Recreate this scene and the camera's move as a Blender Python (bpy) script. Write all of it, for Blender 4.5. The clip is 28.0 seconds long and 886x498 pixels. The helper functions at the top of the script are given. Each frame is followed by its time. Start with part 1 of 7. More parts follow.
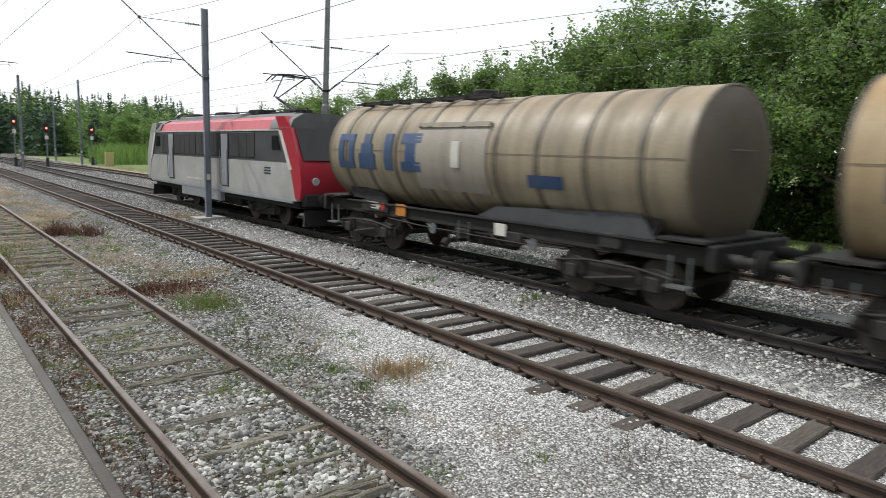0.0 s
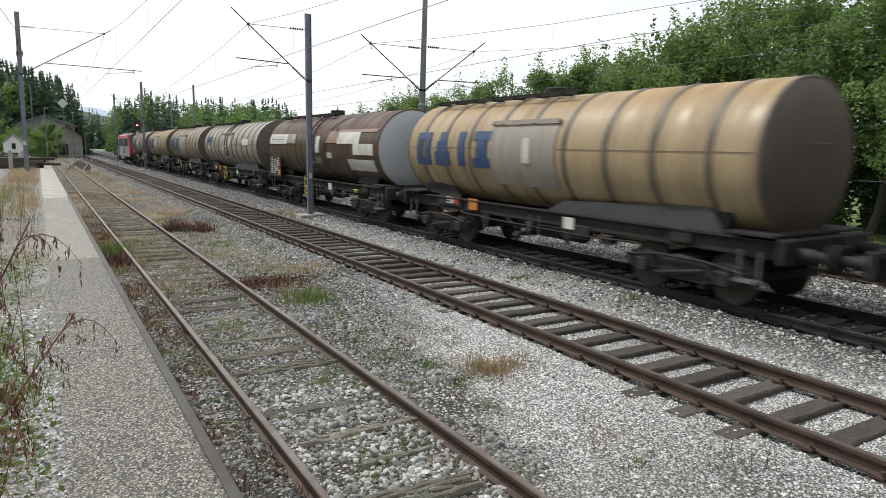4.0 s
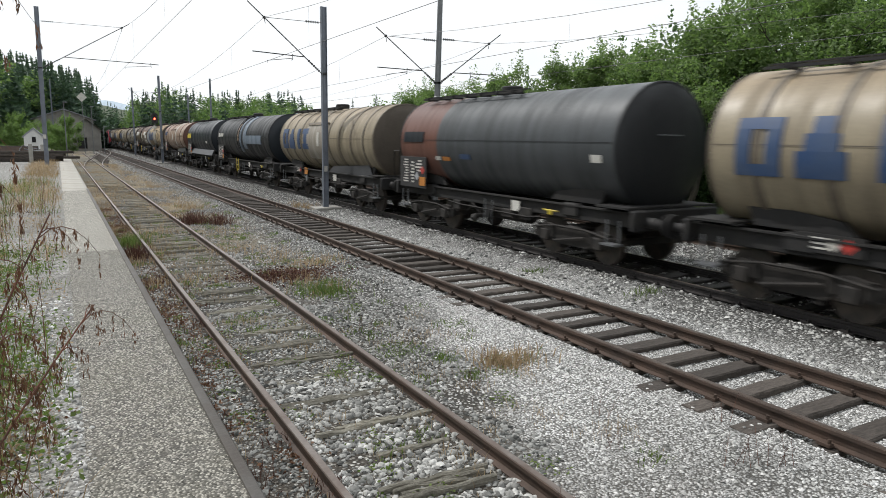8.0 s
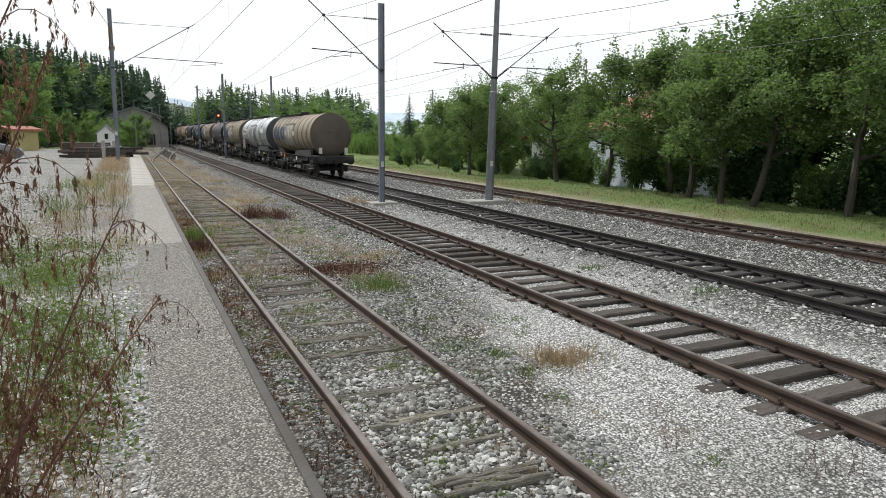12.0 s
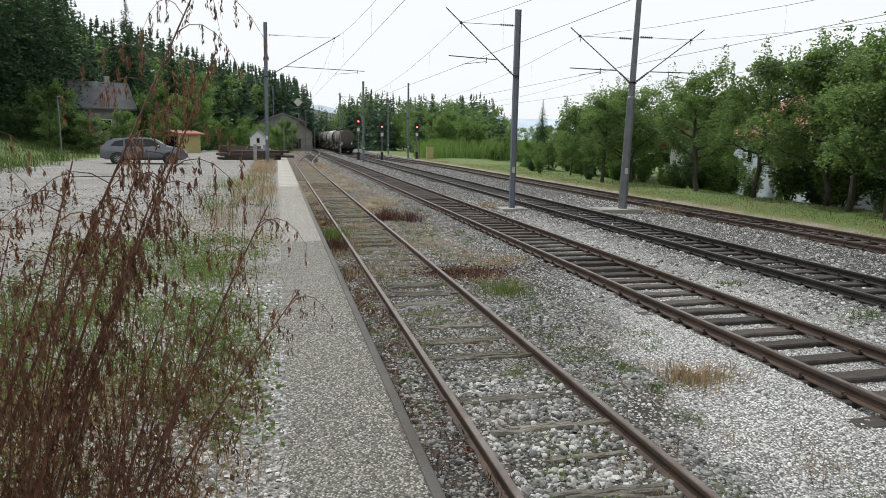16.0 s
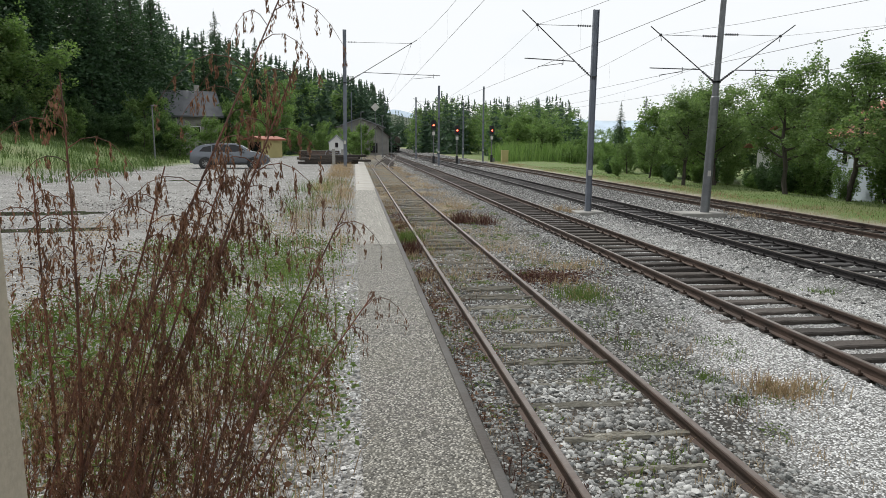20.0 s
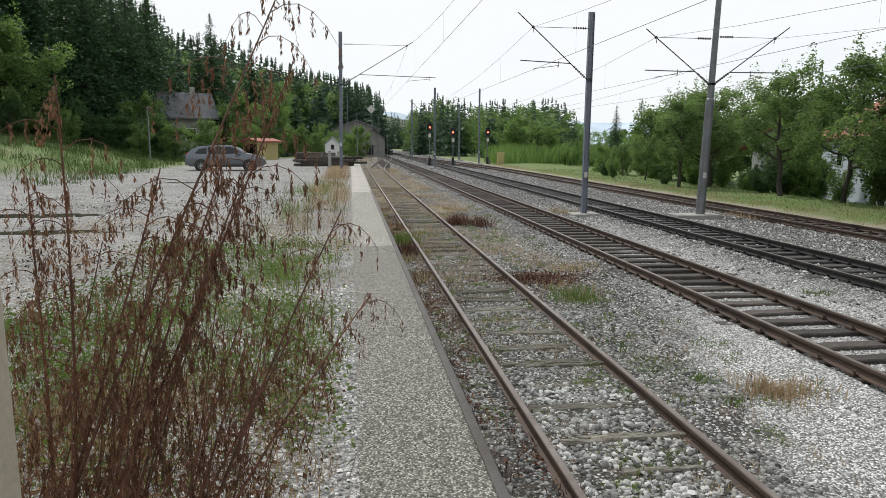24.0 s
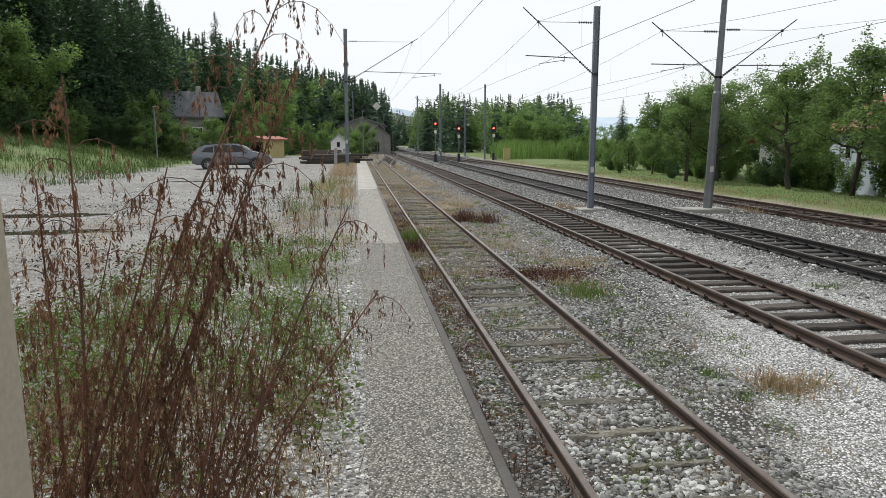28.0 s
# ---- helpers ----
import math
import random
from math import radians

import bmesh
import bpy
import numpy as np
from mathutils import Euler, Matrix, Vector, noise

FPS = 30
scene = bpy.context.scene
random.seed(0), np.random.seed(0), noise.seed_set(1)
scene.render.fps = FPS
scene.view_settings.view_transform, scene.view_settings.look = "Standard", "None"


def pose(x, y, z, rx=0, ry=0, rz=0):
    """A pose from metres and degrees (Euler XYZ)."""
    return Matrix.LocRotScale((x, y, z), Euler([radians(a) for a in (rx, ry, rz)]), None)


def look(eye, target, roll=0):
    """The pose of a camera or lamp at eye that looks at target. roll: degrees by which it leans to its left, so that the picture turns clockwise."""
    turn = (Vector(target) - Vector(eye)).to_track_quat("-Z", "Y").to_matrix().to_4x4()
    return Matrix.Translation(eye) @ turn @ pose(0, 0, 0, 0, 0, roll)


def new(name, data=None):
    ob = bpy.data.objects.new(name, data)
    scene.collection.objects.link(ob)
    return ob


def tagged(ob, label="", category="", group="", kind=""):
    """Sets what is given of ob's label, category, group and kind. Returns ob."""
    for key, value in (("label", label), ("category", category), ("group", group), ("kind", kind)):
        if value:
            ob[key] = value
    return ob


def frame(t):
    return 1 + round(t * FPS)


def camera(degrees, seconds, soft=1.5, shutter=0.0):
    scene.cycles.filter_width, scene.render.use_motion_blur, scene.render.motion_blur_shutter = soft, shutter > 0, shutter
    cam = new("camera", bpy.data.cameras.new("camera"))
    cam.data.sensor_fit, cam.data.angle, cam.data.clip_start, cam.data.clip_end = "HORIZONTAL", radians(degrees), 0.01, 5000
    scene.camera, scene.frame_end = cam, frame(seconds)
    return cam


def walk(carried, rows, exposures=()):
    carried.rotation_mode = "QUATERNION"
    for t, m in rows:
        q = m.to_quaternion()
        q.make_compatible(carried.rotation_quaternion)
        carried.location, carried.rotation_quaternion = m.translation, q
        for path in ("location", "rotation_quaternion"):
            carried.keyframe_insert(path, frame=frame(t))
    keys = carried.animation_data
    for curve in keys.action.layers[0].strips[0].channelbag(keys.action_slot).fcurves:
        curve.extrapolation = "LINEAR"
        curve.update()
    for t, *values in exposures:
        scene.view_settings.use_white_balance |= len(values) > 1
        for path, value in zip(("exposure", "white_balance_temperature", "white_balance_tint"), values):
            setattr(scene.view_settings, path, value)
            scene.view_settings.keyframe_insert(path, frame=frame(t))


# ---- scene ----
cam = camera(67.06, 28.0, soft=0.4, shutter=0.27)
PATH = [
    (0.0, pose(0, 0, 2.64, 81.68, -1.50, -38.98)),
    (0.5, pose(0, 0, 2.64, 81.65, -1.92, -34.99)),
    (1.0, pose(0, 0, 2.64, 81.62, -1.98, -33.01)),
    (1.5, pose(0, 0, 2.64, 81.59, -1.60, -31.96)),
    (2.0, pose(0, 0, 2.64, 81.56, -1.19, -31.29)),
    (2.5, pose(0, 0, 2.64, 81.52, -0.98, -31.05)),
    (3.0, pose(0, 0, 2.64, 81.47, -0.76, -31.01)),
    (3.5, pose(0, 0, 2.64, 81.40, -0.77, -31.01)),
    (5.5, pose(0, 0, 2.64, 81.03, -0.82, -30.23)),
    (6.0, pose(0, 0, 2.64, 80.93, -0.80, -30.04)),
    (6.5, pose(0, 0, 2.64, 80.89, -0.78, -29.81)),
    (7.0, pose(0, 0, 2.64, 80.83, -0.80, -29.74)),
    (7.5, pose(0, 0, 2.64, 80.77, -0.84, -29.77)),
    (8.0, pose(0, 0, 2.64, 80.69, -0.70, -29.64)),
    (8.5, pose(0, 0, 2.64, 80.60, -0.70, -29.47)),
    (9.0, pose(0, 0, 2.64, 80.50, -0.73, -29.25)),
    (9.5, pose(0, 0, 2.64, 80.46, -0.68, -29.21)),
    (10.0, pose(0, 0, 2.64, 80.41, -0.55, -29.14)),
    (10.5, pose(0, 0, 2.64, 80.37, -0.59, -28.92)),
    (11.0, pose(0, 0, 2.64, 80.32, -0.53, -28.06)),
    (11.5, pose(0, 0, 2.64, 80.27, -0.59, -26.65)),
    (12.0, pose(0, 0, 2.64, 80.25, -0.47, -24.92)),
    (12.5, pose(0, 0, 2.64, 80.26, -0.57, -23.57)),
    (14.5, pose(0, 0, 2.64, 80.41, -0.73, -18.03)),
    (15.0, pose(0, 0, 2.64, 80.45, -0.79, -16.46)),
    (15.5, pose(0, 0, 2.64, 80.53, -0.72, -15.15)),
    (16.0, pose(0, 0, 2.64, 80.61, -0.83, -13.78)),
    (16.5, pose(0, 0, 2.64, 80.73, -0.72, -12.42)),
    (17.0, pose(0, 0, 2.64, 80.82, -0.47, -11.20)),
    (17.5, pose(0, 0, 2.64, 80.90, -0.32, -9.94)),
    (18.0, pose(0, 0, 2.64, 80.96, -0.02, -8.84)),
    (18.5, pose(0, 0, 2.64, 80.96, 0.05, -7.84)),
    (19.0, pose(0, 0, 2.64, 80.92, 0.00, -7.33)),
    (19.5, pose(0, 0, 2.64, 80.86, -0.18, -7.39)),
    (20.0, pose(0, 0, 2.64, 80.83, -0.30, -7.45)),
    (20.5, pose(0, 0, 2.64, 80.82, -0.18, -7.53)),
    (21.0, pose(0, 0, 2.64, 80.82, -0.18, -7.53)),
    (21.5, pose(0, 0, 2.64, 80.87, -0.15, -7.53)),
    (23.5, pose(0, 0, 2.64, 80.97, -0.35, -7.79)),
    (24.0, pose(0, 0, 2.64, 81.00, -0.29, -7.79)),
    (24.5, pose(0, 0, 2.64, 81.01, -0.34, -7.79)),
    (25.0, pose(0, 0, 2.64, 81.00, -0.40, -7.75)),
    (25.5, pose(0, 0, 2.64, 80.96, -0.26, -7.73)),
    (26.0, pose(0, 0, 2.64, 80.91, -0.07, -7.67)),
    (26.5, pose(0, 0, 2.64, 80.82, 0.23, -7.62)),
    (27.0, pose(0, 0, 2.64, 80.75, 0.40, -7.52)),
    (27.5, pose(0, 0, 2.64, 80.71, 0.35, -7.38)),
    (28.0, pose(0, 0, 2.64, 80.69, 0.27, -7.30)),
]
walk(cam, PATH, [(0.0, 0.16), (2.0, 0.05), (12.0, 0.05), (15.0, -0.05), (28.0, -0.05)])

# ---- light: high hazy sun ahead and to the left, thin bright cloud ----
SUN_AZ, SUN_EL = -32.0, 50.0
world = bpy.data.worlds.new("sky")
scene.world = world
world.use_nodes = True
wn, wl = world.node_tree.nodes, world.node_tree.links
wn.clear()
w_out, w_bg = wn.new("ShaderNodeOutputWorld"), wn.new("ShaderNodeBackground")
w_sky, w_mix, w_noise = wn.new("ShaderNodeTexSky"), wn.new("ShaderNodeMix"), wn.new("ShaderNodeTexNoise")
w_ramp, w_tc, w_map = wn.new("ShaderNodeValToRGB"), wn.new("ShaderNodeTexCoord"), wn.new("ShaderNodeMapping")
w_sky.sky_type, w_sky.sun_disc = "NISHITA", False
w_sky.sun_elevation, w_sky.sun_rotation = radians(SUN_EL), radians(SUN_AZ)
w_mix.data_type = "RGBA"
w_noise.inputs["Scale"].default_value, w_noise.inputs["Detail"].default_value = 1.6, 6.0
w_map.inputs["Scale"].default_value = (1, 1, 2.6)
w_ramp.color_ramp.elements[0].position, w_ramp.color_ramp.elements[0].color = 0.36, (0.72, 0.72, 0.72, 1)
w_ramp.color_ramp.elements[1].position, w_ramp.color_ramp.elements[1].color = 0.58, (1, 1, 1, 1)
w_mix.inputs["B"].default_value = (7.9, 8.15, 8.35, 1)
wl.new(w_tc.outputs["Generated"], w_map.inputs["Vector"])
wl.new(w_map.outputs["Vector"], w_noise.inputs["Vector"])
wl.new(w_noise.outputs["Fac"], w_ramp.inputs["Fac"])
wl.new(w_ramp.outputs["Color"], w_mix.inputs["Factor"])
wl.new(w_sky.outputs["Color"], w_mix.inputs["A"])
wl.new(w_mix.outputs["Result"], w_bg.inputs["Color"])
wl.new(w_bg.outputs["Background"], w_out.inputs["Surface"])
w_bg.inputs["Strength"].default_value = 0.125
sun = new("sun", bpy.data.lights.new("sun", "SUN"))
sun.data.energy, sun.data.angle, sun.data.color = 3.0, radians(1.0), (1.0, 0.98, 0.955)
sun_dir = Vector((math.sin(radians(SUN_AZ)) * math.cos(radians(SUN_EL)), math.cos(radians(SUN_AZ)) * math.cos(radians(SUN_EL)), math.sin(radians(SUN_EL))))
sun.matrix_world = look((0, 0, 60), Vector((0, 0, 60)) - sun_dir)
scene.view_settings.exposure = 0.0

rng = np.random.default_rng(7)
rnd = random.Random(11)


# ---- materials ----
def nodes_of(name):
    m = bpy.data.materials.new(name)
    m.use_nodes = True
    n = m.node_tree.nodes
    return m, n, m.node_tree.links, n["Principled BSDF"]


def noise_tex(n, l, vec, scale, detail=4.0, rough=0.55, stretch=None):
    t = n.new("ShaderNodeTexNoise")
    t.inputs["Scale"].default_value, t.inputs["Detail"].default_value, t.inputs["Roughness"].default_value = scale, detail, rough
    if stretch:
        mp = n.new("ShaderNodeMapping")
        mp.inputs["Scale"].default_value = stretch
        l.new(vec, mp.inputs["Vector"])
        vec = mp.outputs["Vector"]
    l.new(vec, t.inputs["Vector"])
    return t.outputs["Fac"]


def ramp(n, l, fac, lo, hi):
    r = n.new("ShaderNodeMapRange")
    r.inputs["From Min"].default_value, r.inputs["From Max"].default_value = lo, hi
    l.new(fac, r.inputs["Value"])
    return r.outputs["Result"]


def mix(n, l, fac, a, b, mode="MIX"):
    x = n.new("ShaderNodeMix")
    x.data_type, x.blend_type = "RGBA", mode
    for sock, v in (("Factor", fac), ("A", a), ("B", b)):
        if isinstance(v, (int, float)):
            x.inputs[sock].default_value = v
        elif isinstance(v, tuple):
            x.inputs[sock].default_value = (*v[:3], 1)
        else:
            l.new(v, x.inputs[sock])
    return x.outputs["Result"]


def bump(n, l, height, strength, dist, bsdf):
    b = n.new("ShaderNodeBump")
    b.inputs["Strength"].default_value, b.inputs["Distance"].default_value = strength, dist
    l.new(height, b.inputs["Height"])
    l.new(b.outputs["Normal"], bsdf.inputs["Normal"])


def plain(name, c1, c2=None, rough=0.6, metal=0.0, scale=3.0, fine=40.0, relief=0.15, streak=None, per_object=0.0, spec=0.5):
    """Painted, worn or mineral surface: two colours at a coarse scale, fine grain, slight relief."""
    m, n, l, b = nodes_of(name)
    tc = n.new("ShaderNodeTexCoord").outputs["Object"]
    c2 = c2 or tuple(0.7 * v for v in c1)
    big = ramp(n, l, noise_tex(n, l, tc, scale, 5.0, 0.6, streak), 0.35, 0.68)
    col = mix(n, l, big, c1, c2)
    small = noise_tex(n, l, tc, fine, 3.0, 0.6)
    col = mix(n, l, ramp(n, l, small, 0.3, 0.7), col, mix(n, l, 0.82, (0, 0, 0), col), "MIX")
    if per_object:
        oi = n.new("ShaderNodeObjectInfo")
        hs = n.new("ShaderNodeHueSaturation")
        l.new(ramp(n, l, oi.outputs["Random"], -0.0, 1.0), hs.inputs["Value"])
        mr = hs.inputs["Value"].links[0].from_node
        mr.inputs["To Min"].default_value, mr.inputs["To Max"].default_value = 1 - per_object, 1 + per_object
        l.new(col, hs.inputs["Color"])
        col = hs.outputs["Color"]
    l.new(col, b.inputs["Base Color"])
    b.inputs["Roughness"].default_value, b.inputs["Metallic"].default_value = rough, metal
    b.inputs["Specular IOR Level"].default_value = spec
    if relief:
        bump(n, l, small, relief, 0.02, b)
    return m


def tank_paint(name, base, grime, top=None, rough=0.5, metal=0.0, dirt=0.6):
    """Tank paint with soot, rain streaks that run down the shell, and another colour towards the top."""
    m, n, l, b = nodes_of(name)
    tc = n.new("ShaderNodeTexCoord").outputs["Object"]
    oi = n.new("ShaderNodeObjectInfo").outputs["Random"]
    off = n.new("ShaderNodeVectorMath")
    off.operation = "ADD"
    cmb = n.new("ShaderNodeCombineXYZ")
    mul = n.new("ShaderNodeMath")
    mul.operation, mul.inputs[1].default_value = "MULTIPLY", 50
    l.new(oi, mul.inputs[0])
    l.new(mul.outputs[0], cmb.inputs["Y"])
    l.new(tc, off.inputs[0])
    l.new(cmb.outputs[0], off.inputs[1])
    v = off.outputs[0]
    streaks = ramp(n, l, noise_tex(n, l, v, 1.0, 6.0, 0.65, (0.5, 2.6, 0.35)), 0.42, 0.72)
    blots = ramp(n, l, noise_tex(n, l, v, 0.7, 5.0, 0.6), 0.4, 0.75)
    fine = noise_tex(n, l, v, 22.0, 4.0, 0.6)
    col = base
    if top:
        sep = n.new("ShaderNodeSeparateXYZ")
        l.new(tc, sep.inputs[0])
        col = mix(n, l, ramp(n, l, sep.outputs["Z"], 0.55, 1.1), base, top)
    col = mix(n, l, mix(n, l, dirt, (0, 0, 0), streaks), col, grime)
    half = mix(n, l, 0.5 * dirt, (0, 0, 0), blots)
    col = mix(n, l, half, col, grime)
    col = mix(n, l, mix(n, l, 0.25, (0, 0, 0), ramp(n, l, fine, 0.35, 0.7)), col, tuple(0.45 * c for c in grime))
    l.new(col, b.inputs["Base Color"])
    b.inputs["Metallic"].default_value = metal
    b.inputs["Specular IOR Level"].default_value = 0.3
    rr = n.new("ShaderNodeMapRange")
    rr.inputs["To Min"].default_value, rr.inputs["To Max"].default_value = rough - 0.08, min(1, rough + 0.3)
    l.new(streaks, rr.inputs["Value"])
    l.new(rr.outputs["Result"], b.inputs["Roughness"])
    bump(n, l, fine, 0.08, 0.01, b)
    return m


def leaf_mat(name, c1, c2, trans=0.35, rough=0.5, glow=(1.0, 1.2, 0.6)):
    """Leaves: colour varies leaf by leaf, some light passes through."""
    m, n, l, b = nodes_of(name)
    g = n.new("ShaderNodeNewGeometry")
    pos = noise_tex(n, l, g.outputs["Position"], 0.35, 3.0)
    col = mix(n, l, g.outputs["Random Per Island"], c1, c2)
    col = mix(n, l, mix(n, l, 0.55, (0, 0, 0), ramp(n, l, pos, 0.35, 0.7)), col, tuple(0.55 * c for c in c1))
    l.new(col, b.inputs["Base Color"])
    b.inputs["Roughness"].default_value = rough
    b.inputs["Specular IOR Level"].default_value = 0.16
    tr = n.new("ShaderNodeBsdfTranslucent")
    br = mix(n, l, 1.0, col, glow, "MULTIPLY")
    l.new(br, tr.inputs["Color"])
    ms = n.new("ShaderNodeMixShader")
    ms.inputs[0].default_value = trans
    l.new(b.outputs[0], ms.inputs[1])
    l.new(tr.outputs[0], ms.inputs[2])
    l.new(ms.outputs[0], n["Material Output"].inputs["Surface"])
    return m


def stone_mat(name, c_lo, c_hi, tint=(0.22, 0.19, 0.14)):
    m, n, l, b = nodes_of(name)
    g = n.new("ShaderNodeNewGeometry")
    col = mix(n, l, g.outputs["Random Per Island"], c_lo, c_hi)
    patch = ramp(n, l, noise_tex(n, l, g.outputs["Position"], 0.5, 4.0), 0.42, 0.7)
    col = mix(n, l, mix(n, l, 0.3, (0, 0, 0), patch), col, tint)
    fine = noise_tex(n, l, g.outputs["Position"], 60.0, 4.0, 0.7)
    col = mix(n, l, ramp(n, l, fine, 0.25, 0.75), mix(n, l, 0.65, (0, 0, 0), col), col)
    l.new(col, b.inputs["Base Color"])
    b.inputs["Roughness"].default_value = 0.85
    bump(n, l, fine, 0.3, 0.01, b)
    return m


def emit(name, c, strength):
    m, n, l, b = nodes_of(name)
    b.inputs["Base Color"].default_value = (*c, 1)
    b.inputs["Emission Color"].default_value = (*c, 1)
    b.inputs["Emission Strength"].default_value = strength
    return m


def glass(name, tint=(0.02, 0.025, 0.03), rough=0.06):
    m, n, l, b = nodes_of(name)
    b.inputs["Base Color"].default_value = (*tint, 1)
    b.inputs["Roughness"].default_value = rough
    b.inputs["Specular IOR Level"].default_value = 0.4
    return m


def ground_mat():
    """The ground sheet: ballast between the tracks, grey yard gravel, grass beyond, by place."""
    m, n, l, b = nodes_of("ground_gravel_and_grass")
    pos = n.new("ShaderNodeNewGeometry").outputs["Position"]
    sep = n.new("ShaderNodeSeparateXYZ")
    l.new(pos, sep.inputs[0])
    X, Y = sep.outputs["X"], sep.outputs["Y"]
    vo = n.new("ShaderNodeTexVoronoi")
    vo.inputs["Scale"].default_value = 21.0
    vo.inputs["Randomness"].default_value = 1.0
    wob = n.new("ShaderNodeMapping")
    wob.inputs["Scale"].default_value = (1, 1, 0.3)
    l.new(pos, wob.inputs["Vector"])
    l.new(wob.outputs[0], vo.inputs["Vector"])
    bw = n.new("ShaderNodeRGBToBW")
    l.new(vo.outputs["Color"], bw.inputs[0])
    cell = ramp(n, l, bw.outputs[0], 0.15, 0.85)
    n1 = noise_tex(n, l, pos, 0.22, 5.0)
    n2 = noise_tex(n, l, pos, 1.1, 5.0, 0.65)
    n3 = noise_tex(n, l, pos, 9.0, 4.0, 0.65)
    # fine white grit between the siding and the near track
    v2 = n.new("ShaderNodeTexVoronoi")
    v2.inputs["Scale"].default_value = 42.0
    l.new(pos, v2.inputs["Vector"])
    bw2 = n.new("ShaderNodeRGBToBW")
    l.new(v2.outputs["Color"], bw2.inputs[0])
    grit = mix(n, l, ramp(n, l, bw2.outputs[0], 0.2, 0.8), (0.30, 0.30, 0.288), (0.88, 0.88, 0.86))
    # dark cell rims, here and below, paint in the shade between stones
    grit = mix(n, l, ramp(n, l, v2.outputs["Distance"], 0.38, 0.62), grit, (0.11, 0.107, 0.098))
    grey = mix(n, l, cell, (0.10, 0.10, 0.093), (0.74, 0.74, 0.71))
    # mask for the painted shade in the gaps of the ballast
    gap = ramp(n, l, vo.outputs["Distance"], 0.26, 0.46)
    grey = mix(n, l, gap, grey, (0.026, 0.025, 0.022))
    # soil and moss worked into the stones round the siding
    warm = mix(n, l, n3, (0.10, 0.085, 0.062), (0.27, 0.235, 0.18))
    side = ramp(n, l, X, 5.4, 3.2)
    sm = n.new("ShaderNodeMath")
    sm.operation = "MULTIPLY"
    l.new(side, sm.inputs[0])
    l.new(ramp(n, l, n2, 0.30, 0.55), sm.inputs[1])
    warm = mix(n, l, gap, mix(n, l, 0.4, warm, grey), (0.05, 0.042, 0.032))
    ball = mix(n, l, sm.outputs[0], grey, warm)
    gx = n.new("ShaderNodeMath")
    gx.operation = "MULTIPLY_ADD"
    gx.inputs[1].default_value = 1.6
    l.new(n2, gx.inputs[0])
    l.new(X, gx.inputs[2])
    gs = n.new("ShaderNodeMath")
    gs.operation = "MULTIPLY_ADD"
    gs.inputs[1].default_value = -0.27
    l.new(Y, gs.inputs[0])
    l.new(gx.outputs[0], gs.inputs[2])
    gm = n.new("ShaderNodeMath")
    gm.operation = "MULTIPLY"
    l.new(ramp(n, l, gs.outputs[0], 2.95, 3.6), gm.inputs[0])
    l.new(ramp(n, l, gx.outputs[0], 10.6, 9.4), gm.inputs[1])
    gy = n.new("ShaderNodeMath")
    gy.operation = "MULTIPLY"
    l.new(gm.outputs[0], gy.inputs[0])
    l.new(ramp(n, l, n1, 0.75, 0.45), gy.inputs[1])
    ball = mix(n, l, gy.outputs[0], ball, grit)
    # trodden dry grass along the far siding
    st = n.new("ShaderNodeMath")
    st.operation = "MULTIPLY"
    l.new(ramp(n, l, Y, 13.0, 26.0), st.inputs[0])
    l.new(ramp(n, l, X, 5.8, 4.2), st.inputs[1])
    sw = n.new("ShaderNodeMath")
    sw.operation = "MULTIPLY"
    l.new(st.outputs[0], sw.inputs[0])
    l.new(ramp(n, l, noise_tex(n, l, pos, 0.7, 5.0, 0.7, (1.0, 0.35, 1.0)), 0.44, 0.62), sw.inputs[1])
    ball = mix(n, l, mix(n, l, 0.8, (0, 0, 0), sw.outputs[0]), ball, mix(n, l, n3, (0.36, 0.27, 0.15), (0.20, 0.17, 0.09)))
    # oily dark bed under the running track
    dk = n.new("ShaderNodeMath")
    dk.operation = "COMPARE"
    dk.inputs[1].default_value, dk.inputs[2].default_value = 10.97, 0.95
    l.new(X, dk.inputs[0])
    oil = n.new("ShaderNodeMath")
    oil.operation = "MULTIPLY"
    l.new(dk.outputs[0], oil.inputs[0])
    l.new(ramp(n, l, n3, 0.1, 0.45), oil.inputs[1])
    ball = mix(n, l, oil.outputs[0], ball, (0.04, 0.038, 0.036))
    # yard: compacted grey grit
    yard = mix(n, l, ramp(n, l, n2, 0.3, 0.7), (0.33, 0.322, 0.30), (0.18, 0.175, 0.158))
    speck = mix(n, l, ramp(n, l, bw2.outputs[0], 0.2, 0.85), (0.10, 0.098, 0.088), (0.66, 0.65, 0.62))
    speck = mix(n, l, ramp(n, l, v2.outputs["Distance"], 0.4, 0.65), speck, (0.05, 0.048, 0.042))
    yard = mix(n, l, 0.62, yard, speck)
    damp = ramp(n, l, noise_tex(n, l, pos, 0.5, 6.0, 0.7, (0.5, 1.4, 1.0)), 0.47, 0.6)
    yard = mix(n, l, mix(n, l, 0.62, (0, 0, 0), damp), yard, (0.095, 0.09, 0.078))
    yard = mix(n, l, mix(n, l, 0.42, (0, 0, 0), cell), yard, (0.42, 0.41, 0.385))
    # grass
    gr = mix(n, l, ramp(n, l, n3, 0.3, 0.7), (0.075, 0.135, 0.026), (0.15, 0.205, 0.055))
    gr = mix(n, l, ramp(n, l, n1, 0.45, 0.65), gr, (0.145, 0.165, 0.06))
    on_right = ramp(n, l, X, 17.9, 18.5)
    on_left = ramp(n, l, X, 0.5, 0.3)
    col = mix(n, l, on_left, ball, yard)
    wx = n.new("ShaderNodeMath")
